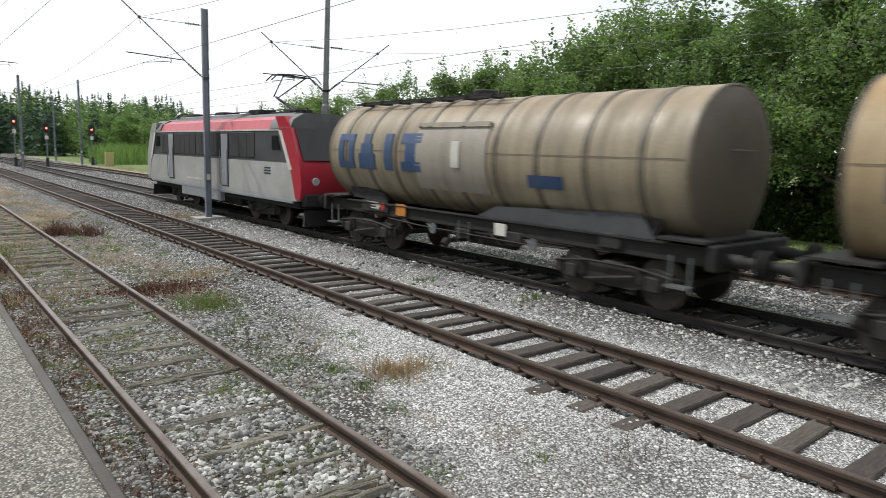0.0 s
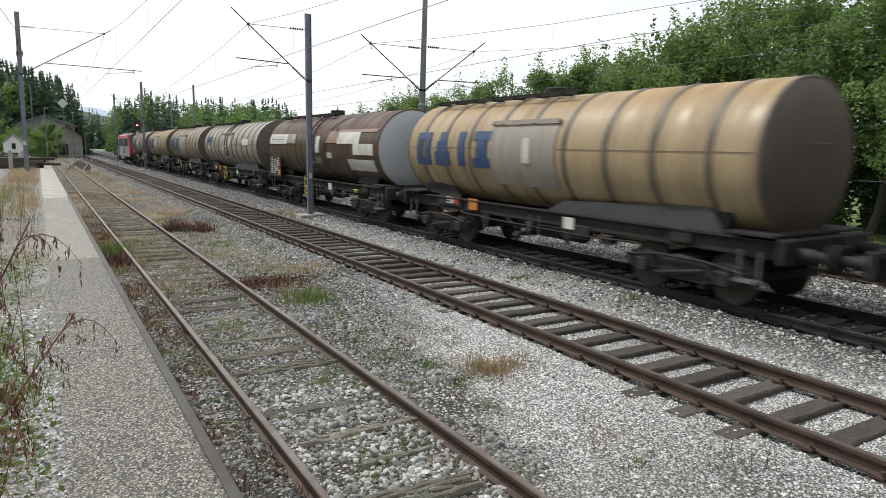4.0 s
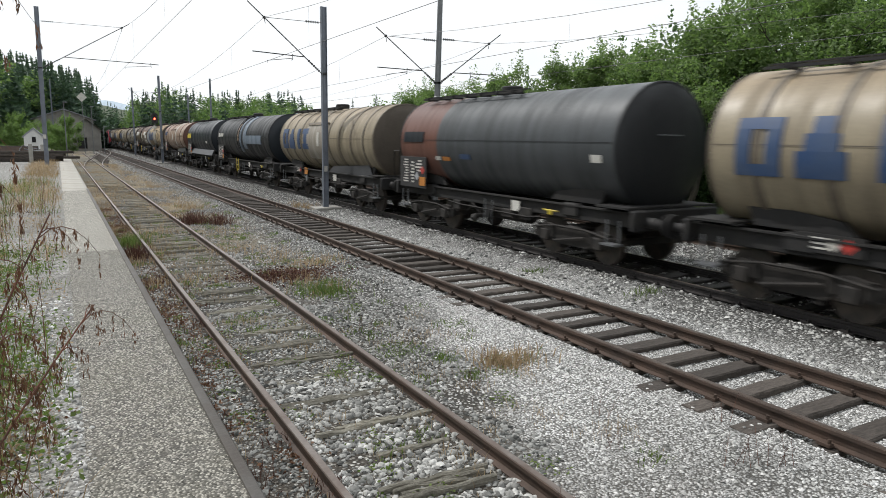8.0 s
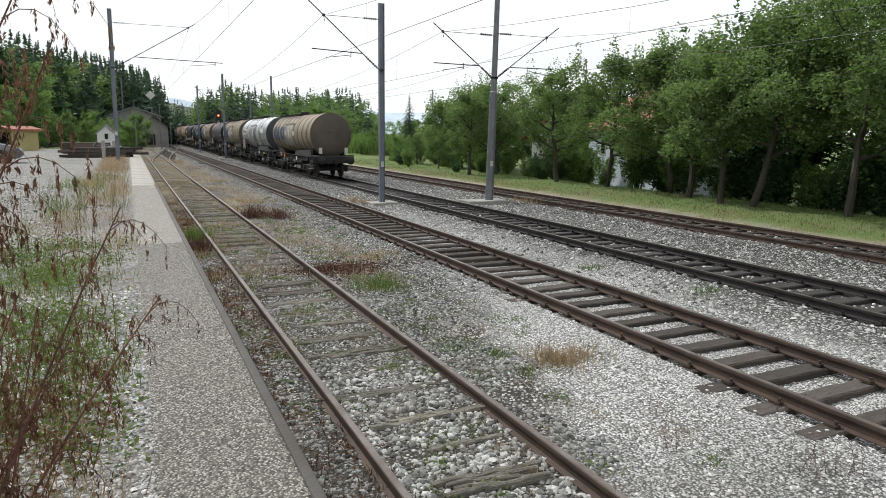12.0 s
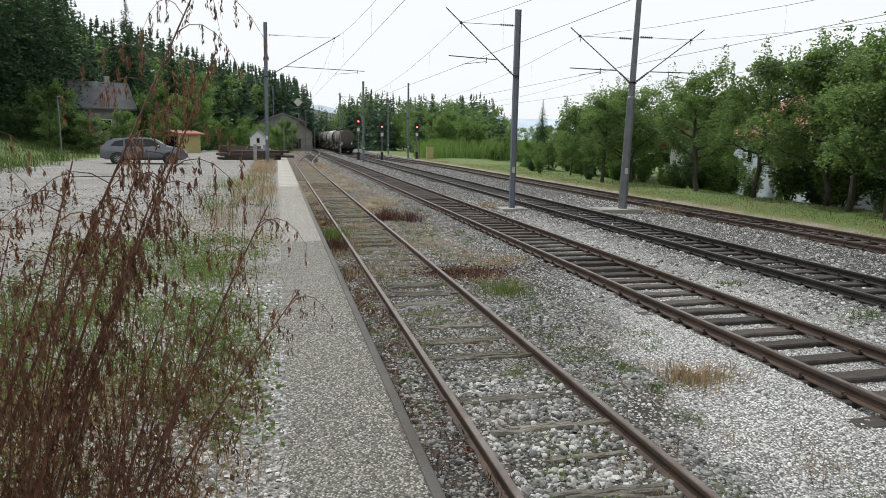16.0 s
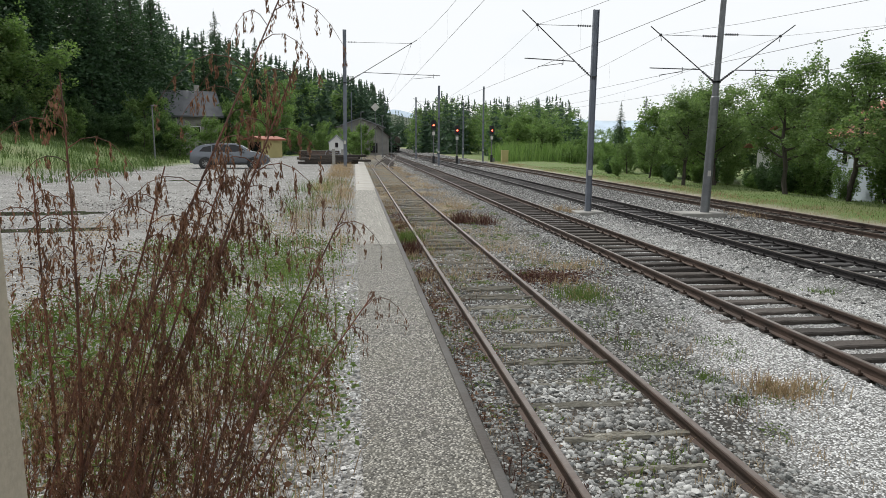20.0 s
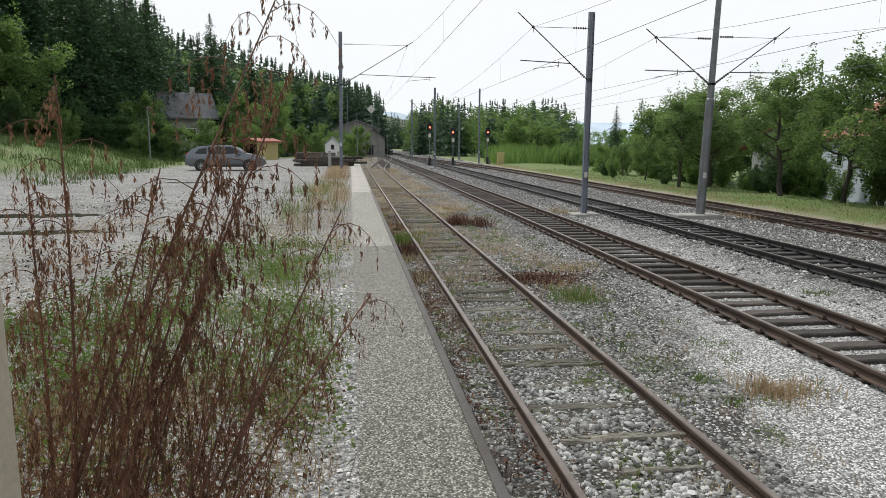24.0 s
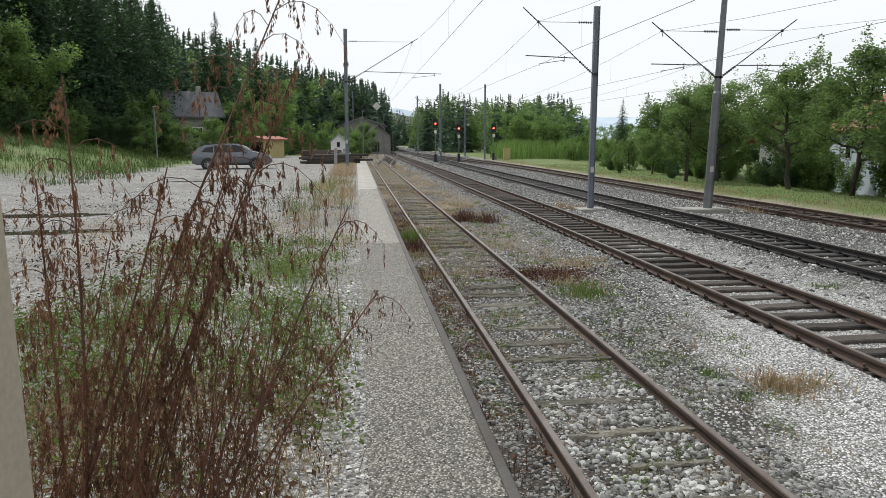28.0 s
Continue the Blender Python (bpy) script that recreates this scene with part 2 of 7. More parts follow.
    wx.operation = "MULTIPLY_ADD"
    wx.inputs[1].default_value = 1.2
    l.new(n2, wx.inputs[0])
    l.new(X, wx.inputs[2])
    dirt = mix(n, l, n3, (0.25, 0.215, 0.16), (0.34, 0.31, 0.24))
    col = mix(n, l, ramp(n, l, wx.outputs[0], 18.3, 18.6), col, dirt)
    col = mix(n, l, ramp(n, l, wx.outputs[0], 18.75, 19.4), col, gr)
    # meadow edge of the yard
    ed = n.new("ShaderNodeMath")
    ed.operation = "MULTIPLY_ADD"
    ed.inputs[1].default_value = -0.10
    l.new(Y, ed.inputs[0])
    l.new(X, ed.inputs[2])
    wz = n.new("ShaderNodeMath")
    wz.operation = "MULTIPLY_ADD"
    wz.inputs[1].default_value = 4.0
    l.new(n2, wz.inputs[0])
    l.new(ed.outputs[0], wz.inputs[2])
    col = mix(n, l, ramp(n, l, wz.outputs[0], -14.0, -16.0), col, gr)
    far = ramp(n, l, Y, 95.0, 130.0)
    fm = n.new("ShaderNodeMath")
    fm.operation = "MULTIPLY"
    l.new(far, fm.inputs[0])
    l.new(ramp(n, l, X, 2.0, -2.0), fm.inputs[1])
    col = mix(n, l, fm.outputs[0], col, gr)
    # needle-strewn floor of the hillside wood
    col = mix(n, l, ramp(n, l, sep.outputs["Z"], 3.5, 7.0), col, mix(n, l, n2, (0.03, 0.05, 0.022), (0.06, 0.075, 0.035)))
    l.new(col, b.inputs["Base Color"])
    b.inputs["Roughness"].default_value = 0.9
    dome = mix(n, l, 0.4, ramp(n, l, vo.outputs["Distance"], 0.62, 0.1), ramp(n, l, v2.outputs["Distance"], 0.62, 0.1))
    bump(n, l, mix(n, l, 0.15, dome, n3), 1.0, 0.034, b)
    return m


def concrete_mat(name, c, pebble=90.0, moss=0.3):
    """Washed concrete with pebbles showing."""
    m, n, l, b = nodes_of(name)
    pos = n.new("ShaderNodeNewGeometry").outputs["Position"]
    vo = n.new("ShaderNodeTexVoronoi")
    vo.inputs["Scale"].default_value = pebble
    l.new(pos, vo.inputs["Vector"])
    bw = n.new("ShaderNodeRGBToBW")
    l.new(vo.outputs["Color"], bw.inputs[0])
    n2 = noise_tex(n, l, pos, 1.3, 6.0, 0.65)
    n3 = noise_tex(n, l, pos, 14.0, 5.0, 0.65)
    col = mix(n, l, ramp(n, l, bw.outputs[0], 0.25, 0.8), tuple(0.20 * v for v in c), tuple(2.5 * v for v in c))
    col = mix(n, l, ramp(n, l, vo.outputs["Distance"], 0.35, 0.7), col, tuple(0.38 * v for v in c))
    col = mix(n, l, mix(n, l, moss, (0, 0, 0), ramp(n, l, n2, 0.42, 0.7)), col, (0.12, 0.12, 0.075))
    col = mix(n, l, mix(n, l, 0.3, (0, 0, 0), ramp(n, l, n3, 0.45, 0.75)), col, (0.16, 0.145, 0.11))
    l.new(col, b.inputs["Base Color"])
    b.inputs["Roughness"].default_value = 0.9
    bump(n, l, ramp(n, l, vo.outputs["Distance"], 0.6, 0.1), 0.8, 0.008, b)
    return m


MAT = dict(
    ground=ground_mat(),
    pebble=concrete_mat("washed_concrete", (0.222, 0.212, 0.187), 74.0, 0.2),
    wornslab=concrete_mat("worn_washed_concrete", (0.36, 0.345, 0.305), 92.0, 0.15),
    paleslab=plain("smooth_pale_concrete", (0.42, 0.40, 0.355), (0.29, 0.275, 0.24), 0.85, scale=1.2, fine=45, relief=0.3),
    concrete=plain("grey_concrete", (0.36, 0.35, 0.32), (0.26, 0.25, 0.23), 0.9, scale=2.0, fine=30, relief=0.3),
    rail=plain("rusty_rail_steel", (0.098, 0.066, 0.050), (0.058, 0.043, 0.035), 0.66, 0.35, scale=2.5, fine=60, relief=0.25),
    railtop=plain("worn_rail_head", (0.27, 0.235, 0.21), (0.17, 0.125, 0.10), 0.38, 0.75, scale=3.0, fine=30, relief=0.08),
    railoily=plain("oily_rail_steel", (0.05, 0.045, 0.044), (0.03, 0.028, 0.028), 0.5, 0.4, scale=2.5, fine=60, relief=0.2),
    edge=plain("steel_edge_angle", (0.105, 0.098, 0.09), (0.075, 0.062, 0.052), 0.55, 0.5, scale=2.0, fine=40, relief=0.15),
    sleeper=plain("dark_oak_sleeper", (0.042, 0.035, 0.030), (0.092, 0.078, 0.066), 0.92, scale=3.0, fine=24, relief=0.9, streak=(2, 14, 14), per_object=0.35),
    oilwood=plain("oil_blackened_sleeper", (0.026, 0.024, 0.023), (0.055, 0.049, 0.045), 0.7, scale=3.0, fine=24, relief=0.6, streak=(2, 14, 14), per_object=0.25),
    oldwood=plain("bleached_sleeper", (0.34, 0.32, 0.265), (0.15, 0.14, 0.112), 0.9, scale=3.0, fine=24, relief=0.9, streak=(1.5, 22, 22), per_object=0.25),
    mast=plain("blue_grey_mast_paint", (0.215, 0.24, 0.285), (0.15, 0.165, 0.195), 0.55, 0.25, scale=1.5, fine=30, relief=0.05),
    zinc=plain("zinc_grey_tube", (0.22, 0.23, 0.24), (0.15, 0.155, 0.16), 0.5, 0.5, scale=2.0, fine=30, relief=0.05),
    wire=plain("dark_wire", (0.07, 0.07, 0.075), (0.05, 0.05, 0.05), 0.5, 0.5, relief=0),
    frame=plain("sooty_underframe", (0.012, 0.012, 0.013), (0.026, 0.024, 0.022), 0.75, 0.1, scale=2.5, fine=30, relief=0.2),
    bogie=plain("dusty_bogie_iron", (0.013, 0.012, 0.011), (0.036, 0.031, 0.027), 0.8, 0.15, scale=4.0, fine=30, relief=0.25),
    wheel=plain("wheel_steel", (0.06, 0.055, 0.05), (0.11, 0.09, 0.075), 0.6, 0.5, scale=4.0, fine=30, relief=0.1),
    tan=tank_paint("tan_tank_paint", (0.315, 0.27, 0.19), (0.13, 0.105, 0.076), (0.32, 0.255, 0.17), 0.5, 0.0, 0.75),
    ochre=tank_paint("ochre_tank_paint", (0.41, 0.32, 0.19), (0.19, 0.13, 0.075), (0.40, 0.275, 0.13), 0.48, 0.0, 0.7),
    greige=tank_paint("greige_tank_paint", (0.33, 0.30, 0.255), (0.15, 0.13, 0.105), (0.31, 0.28, 0.235), 0.42, 0.0, 0.45),
    brown=tank_paint("brown_tank_paint", (0.105, 0.056, 0.035), (0.05, 0.031, 0.022), (0.085, 0.045, 0.032), 0.55, 0.0, 0.5),
    sand=tank_paint("dusty_brown_band", (0.098, 0.068, 0.040), (0.035, 0.027, 0.019), None, 0.42, 0.0, 0.5),
    rust=tank_paint("rust_red_tank_paint", (0.15, 0.068, 0.05), (0.065, 0.038, 0.032), (0.13, 0.065, 0.05), 0.45, 0.0, 0.5),
    rose=tank_paint("rosy_brown_tank_paint", (0.33, 0.24, 0.18), (0.15, 0.10, 0.075), (0.30, 0.19, 0.135), 0.4, 0.0, 0.5),
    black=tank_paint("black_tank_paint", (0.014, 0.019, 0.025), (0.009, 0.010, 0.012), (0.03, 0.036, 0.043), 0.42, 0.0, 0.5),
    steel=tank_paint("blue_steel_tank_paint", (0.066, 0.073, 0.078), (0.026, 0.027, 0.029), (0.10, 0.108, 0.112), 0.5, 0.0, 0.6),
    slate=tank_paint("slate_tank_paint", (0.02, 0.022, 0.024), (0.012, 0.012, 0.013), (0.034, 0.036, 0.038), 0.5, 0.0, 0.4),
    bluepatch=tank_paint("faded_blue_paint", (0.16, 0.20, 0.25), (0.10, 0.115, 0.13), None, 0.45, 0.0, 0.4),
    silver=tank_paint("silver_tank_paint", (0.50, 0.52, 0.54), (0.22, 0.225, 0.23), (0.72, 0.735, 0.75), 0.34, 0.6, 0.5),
    band=plain("grimy_tank_rib", (0.165, 0.135, 0.098), (0.085, 0.07, 0.052), 0.6, scale=2.0, fine=25, relief=0.1),
    # tank ends: the shade on their faces is put into a darker paint
    darkend=tank_paint("shade_dark_tank_end", (0.115, 0.095, 0.075), (0.06, 0.05, 0.042), None, 0.6, 0.0, 0.6),
    paleend=tank_paint("pale_grey_tank_end", (0.42, 0.44, 0.46), (0.28, 0.285, 0.29), None, 0.5, 0.0, 0.3),
    white=plain("dusty_white_paint", (0.66, 0.65, 0.60), (0.48, 0.46, 0.42), 0.55, scale=2.0, fine=30, relief=0.03),
    blue=plain("faded_blue_lettering", (0.024, 0.060, 0.15), (0.05, 0.08, 0.145), 0.5, scale=2.0, fine=30, relief=0.02),
    navy=plain("dark_navy_lettering", (0.02, 0.025, 0.07), (0.03, 0.035, 0.07), 0.5, relief=0.02),
    orange=plain("orange_warning_plate", (0.55, 0.22, 0.04), (0.42, 0.16, 0.035), 0.5, relief=0.02),
    redplate=plain("red_warning_plate", (0.52, 0.045, 0.035), (0.4, 0.04, 0.03), 0.5, relief=0.02),
    yellow=plain("yellow_safety_paint", (0.58, 0.45, 0.03), (0.42, 0.32, 0.03), 0.5, relief=0.02),
    locogrey=plain("light_grey_loco_paint", (0.43, 0.43, 0.42), (0.34, 0.335, 0.32), 0.35, scale=1.2, fine=25, relief=0.02),
    locored=plain("crimson_loco_paint", (0.42, 0.022, 0.045), (0.34, 0.03, 0.045), 0.3, scale=1.2, fine=25, relief=0.02),
    # sun glare on the loco's red roof edge is mixed into this paint
    locopink=plain("glare_pale_red_paint", (0.52, 0.10, 0.12), (0.45, 0.07, 0.09), 0.35, scale=1.2, fine=25, relief=0.02),
    locodark=plain("anthracite_loco_paint", (0.075, 0.078, 0.085), (0.055, 0.056, 0.06), 0.4, scale=2.0, fine=25, relief=0.02),
    locoroof=plain("sooty_loco_roof", (0.12, 0.125, 0.13), (0.08, 0.08, 0.085), 0.6, scale=2.0, fine=25, relief=0.1),
    glass=glass("dark_window_glass", (0.008, 0.009, 0.011), 0.12),
    bark=plain("grey_brown_bark", (0.048, 0.040, 0.033), (0.085, 0.073, 0.06), 0.9, scale=6.0, fine=30, relief=0.9, streak=(6, 6, 1)),
    leaf=leaf_mat("orchard_leaves", (0.125, 0.19, 0.08), (0.27, 0.35, 0.17), 0.5),
    leafdark=leaf_mat("dark_thicket_leaves", (0.055, 0.105, 0.045), (0.125, 0.195, 0.085), 0.34),
    leaflight=leaf_mat("light_shrub_leaves", (0.12, 0.20, 0.07), (0.25, 0.33, 0.14), 0.48),
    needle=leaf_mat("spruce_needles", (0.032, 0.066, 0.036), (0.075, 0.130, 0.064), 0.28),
    # far spruces: distance haze is put into a paler, bluer needle green
    needlefar=leaf_mat("haze_pale_spruce_needles", (0.06, 0.105, 0.078), (0.125, 0.185, 0.12), 0.25),
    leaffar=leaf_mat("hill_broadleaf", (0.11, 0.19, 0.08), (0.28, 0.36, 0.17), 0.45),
    grass=leaf_mat("green_grass_blades", (0.09, 0.145, 0.042), (0.21, 0.25, 0.095), 0.4),
    meadow=leaf_mat("meadow_grass_blades", (0.045, 0.092, 0.026), (0.13, 0.165, 0.058), 0.3),
    straw=leaf_mat("dry_straw_blades", (0.34, 0.25, 0.15), (0.52, 0.42, 0.28), 0.3, 0.7, (1.0, 0.92, 0.75)),
    redweed=leaf_mat("dark_red_weed", (0.075, 0.036, 0.03), (0.15, 0.085, 0.062), 0.2, 0.7, (1.0, 0.8, 0.7)),
    twigleaf=leaf_mat("dark_dead_leaves", (0.045, 0.033, 0.028), (0.10, 0.072, 0.058), 0.15, 0.8, (1.0, 0.85, 0.75)),
    deadstem=plain("dry_brown_stem", (0.185, 0.068, 0.038), (0.055, 0.034, 0.025), 0.75, scale=9.0, fine=60, relief=0.2),
    deadleaf=leaf_mat("withered_brown_leaves", (0.13, 0.072, 0.046), (0.30, 0.205, 0.145), 0.45, 0.75, (1.0, 0.8, 0.68)),
    beige=plain("beige_wall_render", (0.50, 0.44, 0.34), (0.45, 0.39, 0.30), 0.85, scale=1.5, fine=50, relief=0.12),
    wallwhite=plain("white_house_render", (0.72, 0.72, 0.70), (0.6, 0.6, 0.58), 0.85, scale=0.6, fine=20, relief=0.05),
    wallblue=plain("pale_blue_grey_render", (0.43, 0.49, 0.54), (0.36, 0.41, 0.45), 0.85, scale=0.6, fine=20, relief=0.05),
    walltan=plain("ochre_shed_render", (0.44, 0.38, 0.17), (0.36, 0.31, 0.14), 0.85, scale=0.8, fine=20, relief=0.05),
    wallgrey=plain("grey_barn_render", (0.28, 0.27, 0.25), (0.2, 0.19, 0.18), 0.85, scale=0.6, fine=20, relief=0.05),
    rooftile=plain("red_roof_tile", (0.36, 0.13, 0.085), (0.27, 0.10, 0.07), 0.8, scale=2, fine=20, relief=0.2),
    roofdark=plain("weathered_dark_roof", (0.125, 0.13, 0.14), (0.085, 0.088, 0.095), 0.85, scale=1, fine=20, relief=0.1),
    roofgrey=plain("grey_sheet_roof", (0.30, 0.315, 0.34), (0.22, 0.23, 0.25), 0.55, scale=1, fine=20, relief=0.05),
    dark=plain("dark_opening", (0.02, 0.02, 0.02), (0.03, 0.03, 0.03), 0.8, relief=0),
    carpaint=plain("silver_grey_car_paint", (0.165, 0.178, 0.20), (0.145, 0.158, 0.18), 0.24, 0.35, scale=1, fine=60, relief=0),
    tyre=plain("black_rubber", (0.025, 0.025, 0.025), (0.04, 0.04, 0.038), 0.8, relief=0.05),
    alloy=plain("silver_wheel_rim", (0.5, 0.5, 0.5), (0.4, 0.4, 0.4), 0.3, 0.8, relief=0),
    lamp=emit("red_signal_light", (1.0, 0.06, 0.03), 14.0),
    taillamp=plain("red_tail_lens", (0.45, 0.02, 0.02), (0.4, 0.02, 0.02), 0.2, relief=0),
    headlamp=glass("clear_lamp_lens", (0.5, 0.52, 0.55), 0.1),
    signalblack=plain("black_signal_board", (0.018, 0.018, 0.02), (0.03, 0.03, 0.03), 0.7, relief=0.02),
    stonepale=stone_mat("pale_ballast_stone", (0.20, 0.202, 0.195), (0.88, 0.88, 0.86), (0.40, 0.33, 0.30)),
    stonemid=stone_mat("mixed_ballast_stone", (0.085, 0.087, 0.082), (0.72, 0.72, 0.69), (0.24, 0.23, 0.205)),
    stonegrey=stone_mat("grey_ballast_stone", (0.022, 0.025, 0.023), (0.40, 0.405, 0.385), (0.11, 0.098, 0.077)),
    mud=plain("puddle_mud", (0.06, 0.055, 0.043), (0.09, 0.082, 0.065), 0.1, scale=1.0, fine=10, relief=0.02),
    # the pale blue of aerial haze is painted onto the mountains
    mountain=plain("haze_tinted_mountain", (0.50, 0.60, 0.70), (0.56, 0.65, 0.73), 1.0, scale=0.002, fine=0.02, relief=0),
)


# ---- mesh building ----
class Shape:
    """Collects vertices and faces of one part."""

    def __init__(self):
        self.v, self.f = [], []

    def add(self, verts, faces):
        k = len(self.v)
        self.v += [tuple(p) for p in verts]
        self.f += [tuple(i + k for i in q) for q in faces]
        return self

    def box(self, c, s, turn=None, bevel=0.0):
        hx, hy, hz = (0.5 * a for a in s)
        b = min(bevel, 0.45 * min(s))
        if b <= 0:
            vs = [(x, y, z) for z in (-hz, hz) for y in (-hy, hy) for x in (-hx, hx)]
            fs = [(0, 2, 3, 1), (4, 5, 7, 6), (0, 1, 5, 4), (2, 6, 7, 3), (0, 4, 6, 2), (1, 3, 7, 5)]
        else:
            vs, idx = [], {}
            for sx in (-1, 1):
                for sy in (-1, 1):
                    for sz in (-1, 1):
                        for ax in range(3):
                            p = [sx * (hx - b), sy * (hy - b), sz * (hz - b)]
                            p[ax] = (sx * hx, sy * hy, sz * hz)[ax]
                            idx[sx, sy, sz, ax] = len(vs)
                            vs.append(tuple(p))
            fs = []
            for ax in range(3):
                u, w = (ax + 1) % 3, (ax + 2) % 3
                for s0 in (-1, 1):
                    q = []
                    for a, d in ((-1, -1), (1, -1), (1, 1), (-1, 1)):
                        k = [0, 0, 0]
                        k[ax], k[u], k[w] = s0, a, d
                        q.append(idx[k[0], k[1], k[2], ax])
                    fs.append(tuple(q if s0 > 0 else q[::-1]))
                for a in (-1, 1):
                    for d in (-1, 1):
                        k0, k1 = [0, 0, 0], [0, 0, 0]
                        k0[ax], k1[ax] = -1, 1
                        k0[u] = k1[u] = a
                        k0[w] = k1[w] = d
                        q = [idx[(*k0, u)], idx[(*k1, u)], idx[(*k1, w)], idx[(*k0, w)]]
                        fs.append(tuple(q if a * d > 0 else q[::-1]))
            for sx in (-1, 1):
                for sy in (-1, 1):
                    for sz in (-1, 1):
                        q = [idx[sx, sy, sz, a] for a in range(3)]
                        fs.append(tuple(q if sx * sy * sz > 0 else q[::-1]))
        m = Matrix.Translation(c) @ (turn if turn else Matrix.Identity(4))
        return self.add([m @ Vector(p) for p in vs], fs)

    def cyl(self, p0, p1, r0, r1=None, n=10, caps=True):
        r1 = r0 if r1 is None else r1
        a, d = Vector(p0), Vector(p1) - Vector(p0)
        q = d.to_track_quat("Z", "Y").to_matrix()
        vs = []
        for base, r in ((a, r0), (a + d, r1)):
            vs += [base + q @ Vector((r * math.cos(2 * math.pi * i / n), r * math.sin(2 * math.pi * i / n), 0)) for i in range(n)]
        fs = [(i, (i + 1) % n, n + (i + 1) % n, n + i) for i in range(n)]
        if caps:
            fs += [tuple(range(n - 1, -1, -1)), tuple(range(n, 2 * n))]
        return self.add(vs, fs)

    def tube(self, pts, r, n=6, r_end=None):
        pts = [Vector(p) for p in pts]
        k = len(pts)
        vs = []
        for i, p in enumerate(pts):
            d = pts[min(i + 1, k - 1)] - pts[max(i - 1, 0)]
            q = d.to_track_quat("Z", "Y").to_matrix()
            rr = r if r_end is None else r + (r_end - r) * i / max(1, k - 1)
            vs += [p + q @ Vector((rr * math.cos(2 * math.pi * j / n), rr * math.sin(2 * math.pi * j / n), 0)) for j in range(n)]
        fs = [(i * n + j, i * n + (j + 1) % n, (i + 1) * n + (j + 1) % n, (i + 1) * n + j) for i in range(k - 1) for j in range(n)]
        fs += [tuple(range(n - 1, -1, -1)), tuple(range((k - 1) * n, k * n))]
        return self.add(vs, fs)

    def lathe(self, prof, c=(0, 0, 0), n=32, a0=0.0, a1=360.0):
        """Profile of (y, radius) turned about an axis along y; angle 0 points to +x, 90 up."""
        full = abs(a1 - a0) > 359.9
        cnt = n if full else n + 1
        vs = []
        for y, r in prof:
            for i in range(cnt):
                t = radians(a0 + (a1 - a0) * i / n)
                vs.append((c[0] + r * math.cos(t), c[1] + y, c[2] + r * math.sin(t)))
        fs = []
        for k in range(len(prof) - 1):
            for i in range(n):
                j = (i + 1) % cnt
                fs.append((k * cnt + i, (k + 1) * cnt + i, (k + 1) * cnt + j, k * cnt + j))
        return self.add(vs, fs)

    def prism(self, poly, axis, d0, d1):
        """A polygon in the plane across an axis (0, 1, 2), pushed from d0 to d1 along it."""
        u, w = [a for a in range(3) if a != axis]
        vs = []
        for d in (d0, d1):
            for a, b in poly:
                p = [0, 0, 0]
                p[axis], p[u], p[w] = d, a, b
                vs.append(p)
        n = len(poly)
        fs = [tuple(range(n - 1, -1, -1)), tuple(range(n, 2 * n))] + [(i, (i + 1) % n, n + (i + 1) % n, n + i) for i in range(n)]
        return self.add(vs, fs)

    def mesh(self, name, material, smooth=True):
        me = bpy.data.meshes.new(name)
        me.from_pydata([tuple(p) for p in self.v], [], self.f)
        bm = bmesh.new()
        bm.from_mesh(me)
        bmesh.ops.recalc_face_normals(bm, faces=bm.faces)
        bm.to_mesh(me)
        bm.free()
        if smooth:
            me.shade_smooth()
            me.set_sharp_from_angle(angle=radians(38))
        me.materials.append(material)
        return me


def part(name, shape, material, parent, label="", at=None):
    """One mesh object under a thing or part."""
    me = shape if isinstance(shape, bpy.types.Mesh) else shape.mesh(name, material)
    ob = new(name, me)
    ob.parent = parent
    if at is not None:
        ob.matrix_basis = at
    if label:
        tagged(ob, label)
    return ob


def thing(name, m, label, category, group="", kind=""):
    ob = new(name)
    ob.empty_display_size = 0.2
    ob.matrix_basis = m
    return tagged(ob, label, category, group, kind)


def solid(name, shape, material, label, category="", group="", kind="", at=None):
    ob = new(name, shape if isinstance(shape, bpy.types.Mesh) else shape.mesh(name, material))
    if at is not None:
        ob.matrix_basis = at
    return tagged(ob, label, category, group, kind)


def np_mesh(name, verts, faces, material, smooth=False):
    """Mesh from arrays: verts (n, 3), faces (m, k) all with k corners."""
    me = bpy.data.meshes.new(name)
    verts, faces = np.asarray(verts, np.float32), np.asarray(faces, np.int32)
    k = faces.shape[1]
    me.vertices.add(len(verts))
    me.vertices.foreach_set("co", verts.ravel())
    me.loops.add(faces.size)
    me.loops.foreach_set("vertex_index", faces.ravel())
    me.polygons.add(len(faces))
    me.polygons.foreach_set("loop_start", np.arange(0, faces.size, k, dtype=np.int32))
    me.polygons.foreach_set("loop_total", np.full(len(faces), k, np.int32))
    me.update(calc_edges=True)
    if smooth:
        me.shade_smooth()
    me.materials.append(material)
    return me


# ---- ground ----
YARD = 0.93
TRACKS = {"siding": 2.51, "near": 6.90, "middle": 10.97, "outer": 16.05}


def sstep(a, b, v):
    t = min(1.0, max(0.0, (v - a) / (b - a)))
    return t * t * (3 - 2 * t)


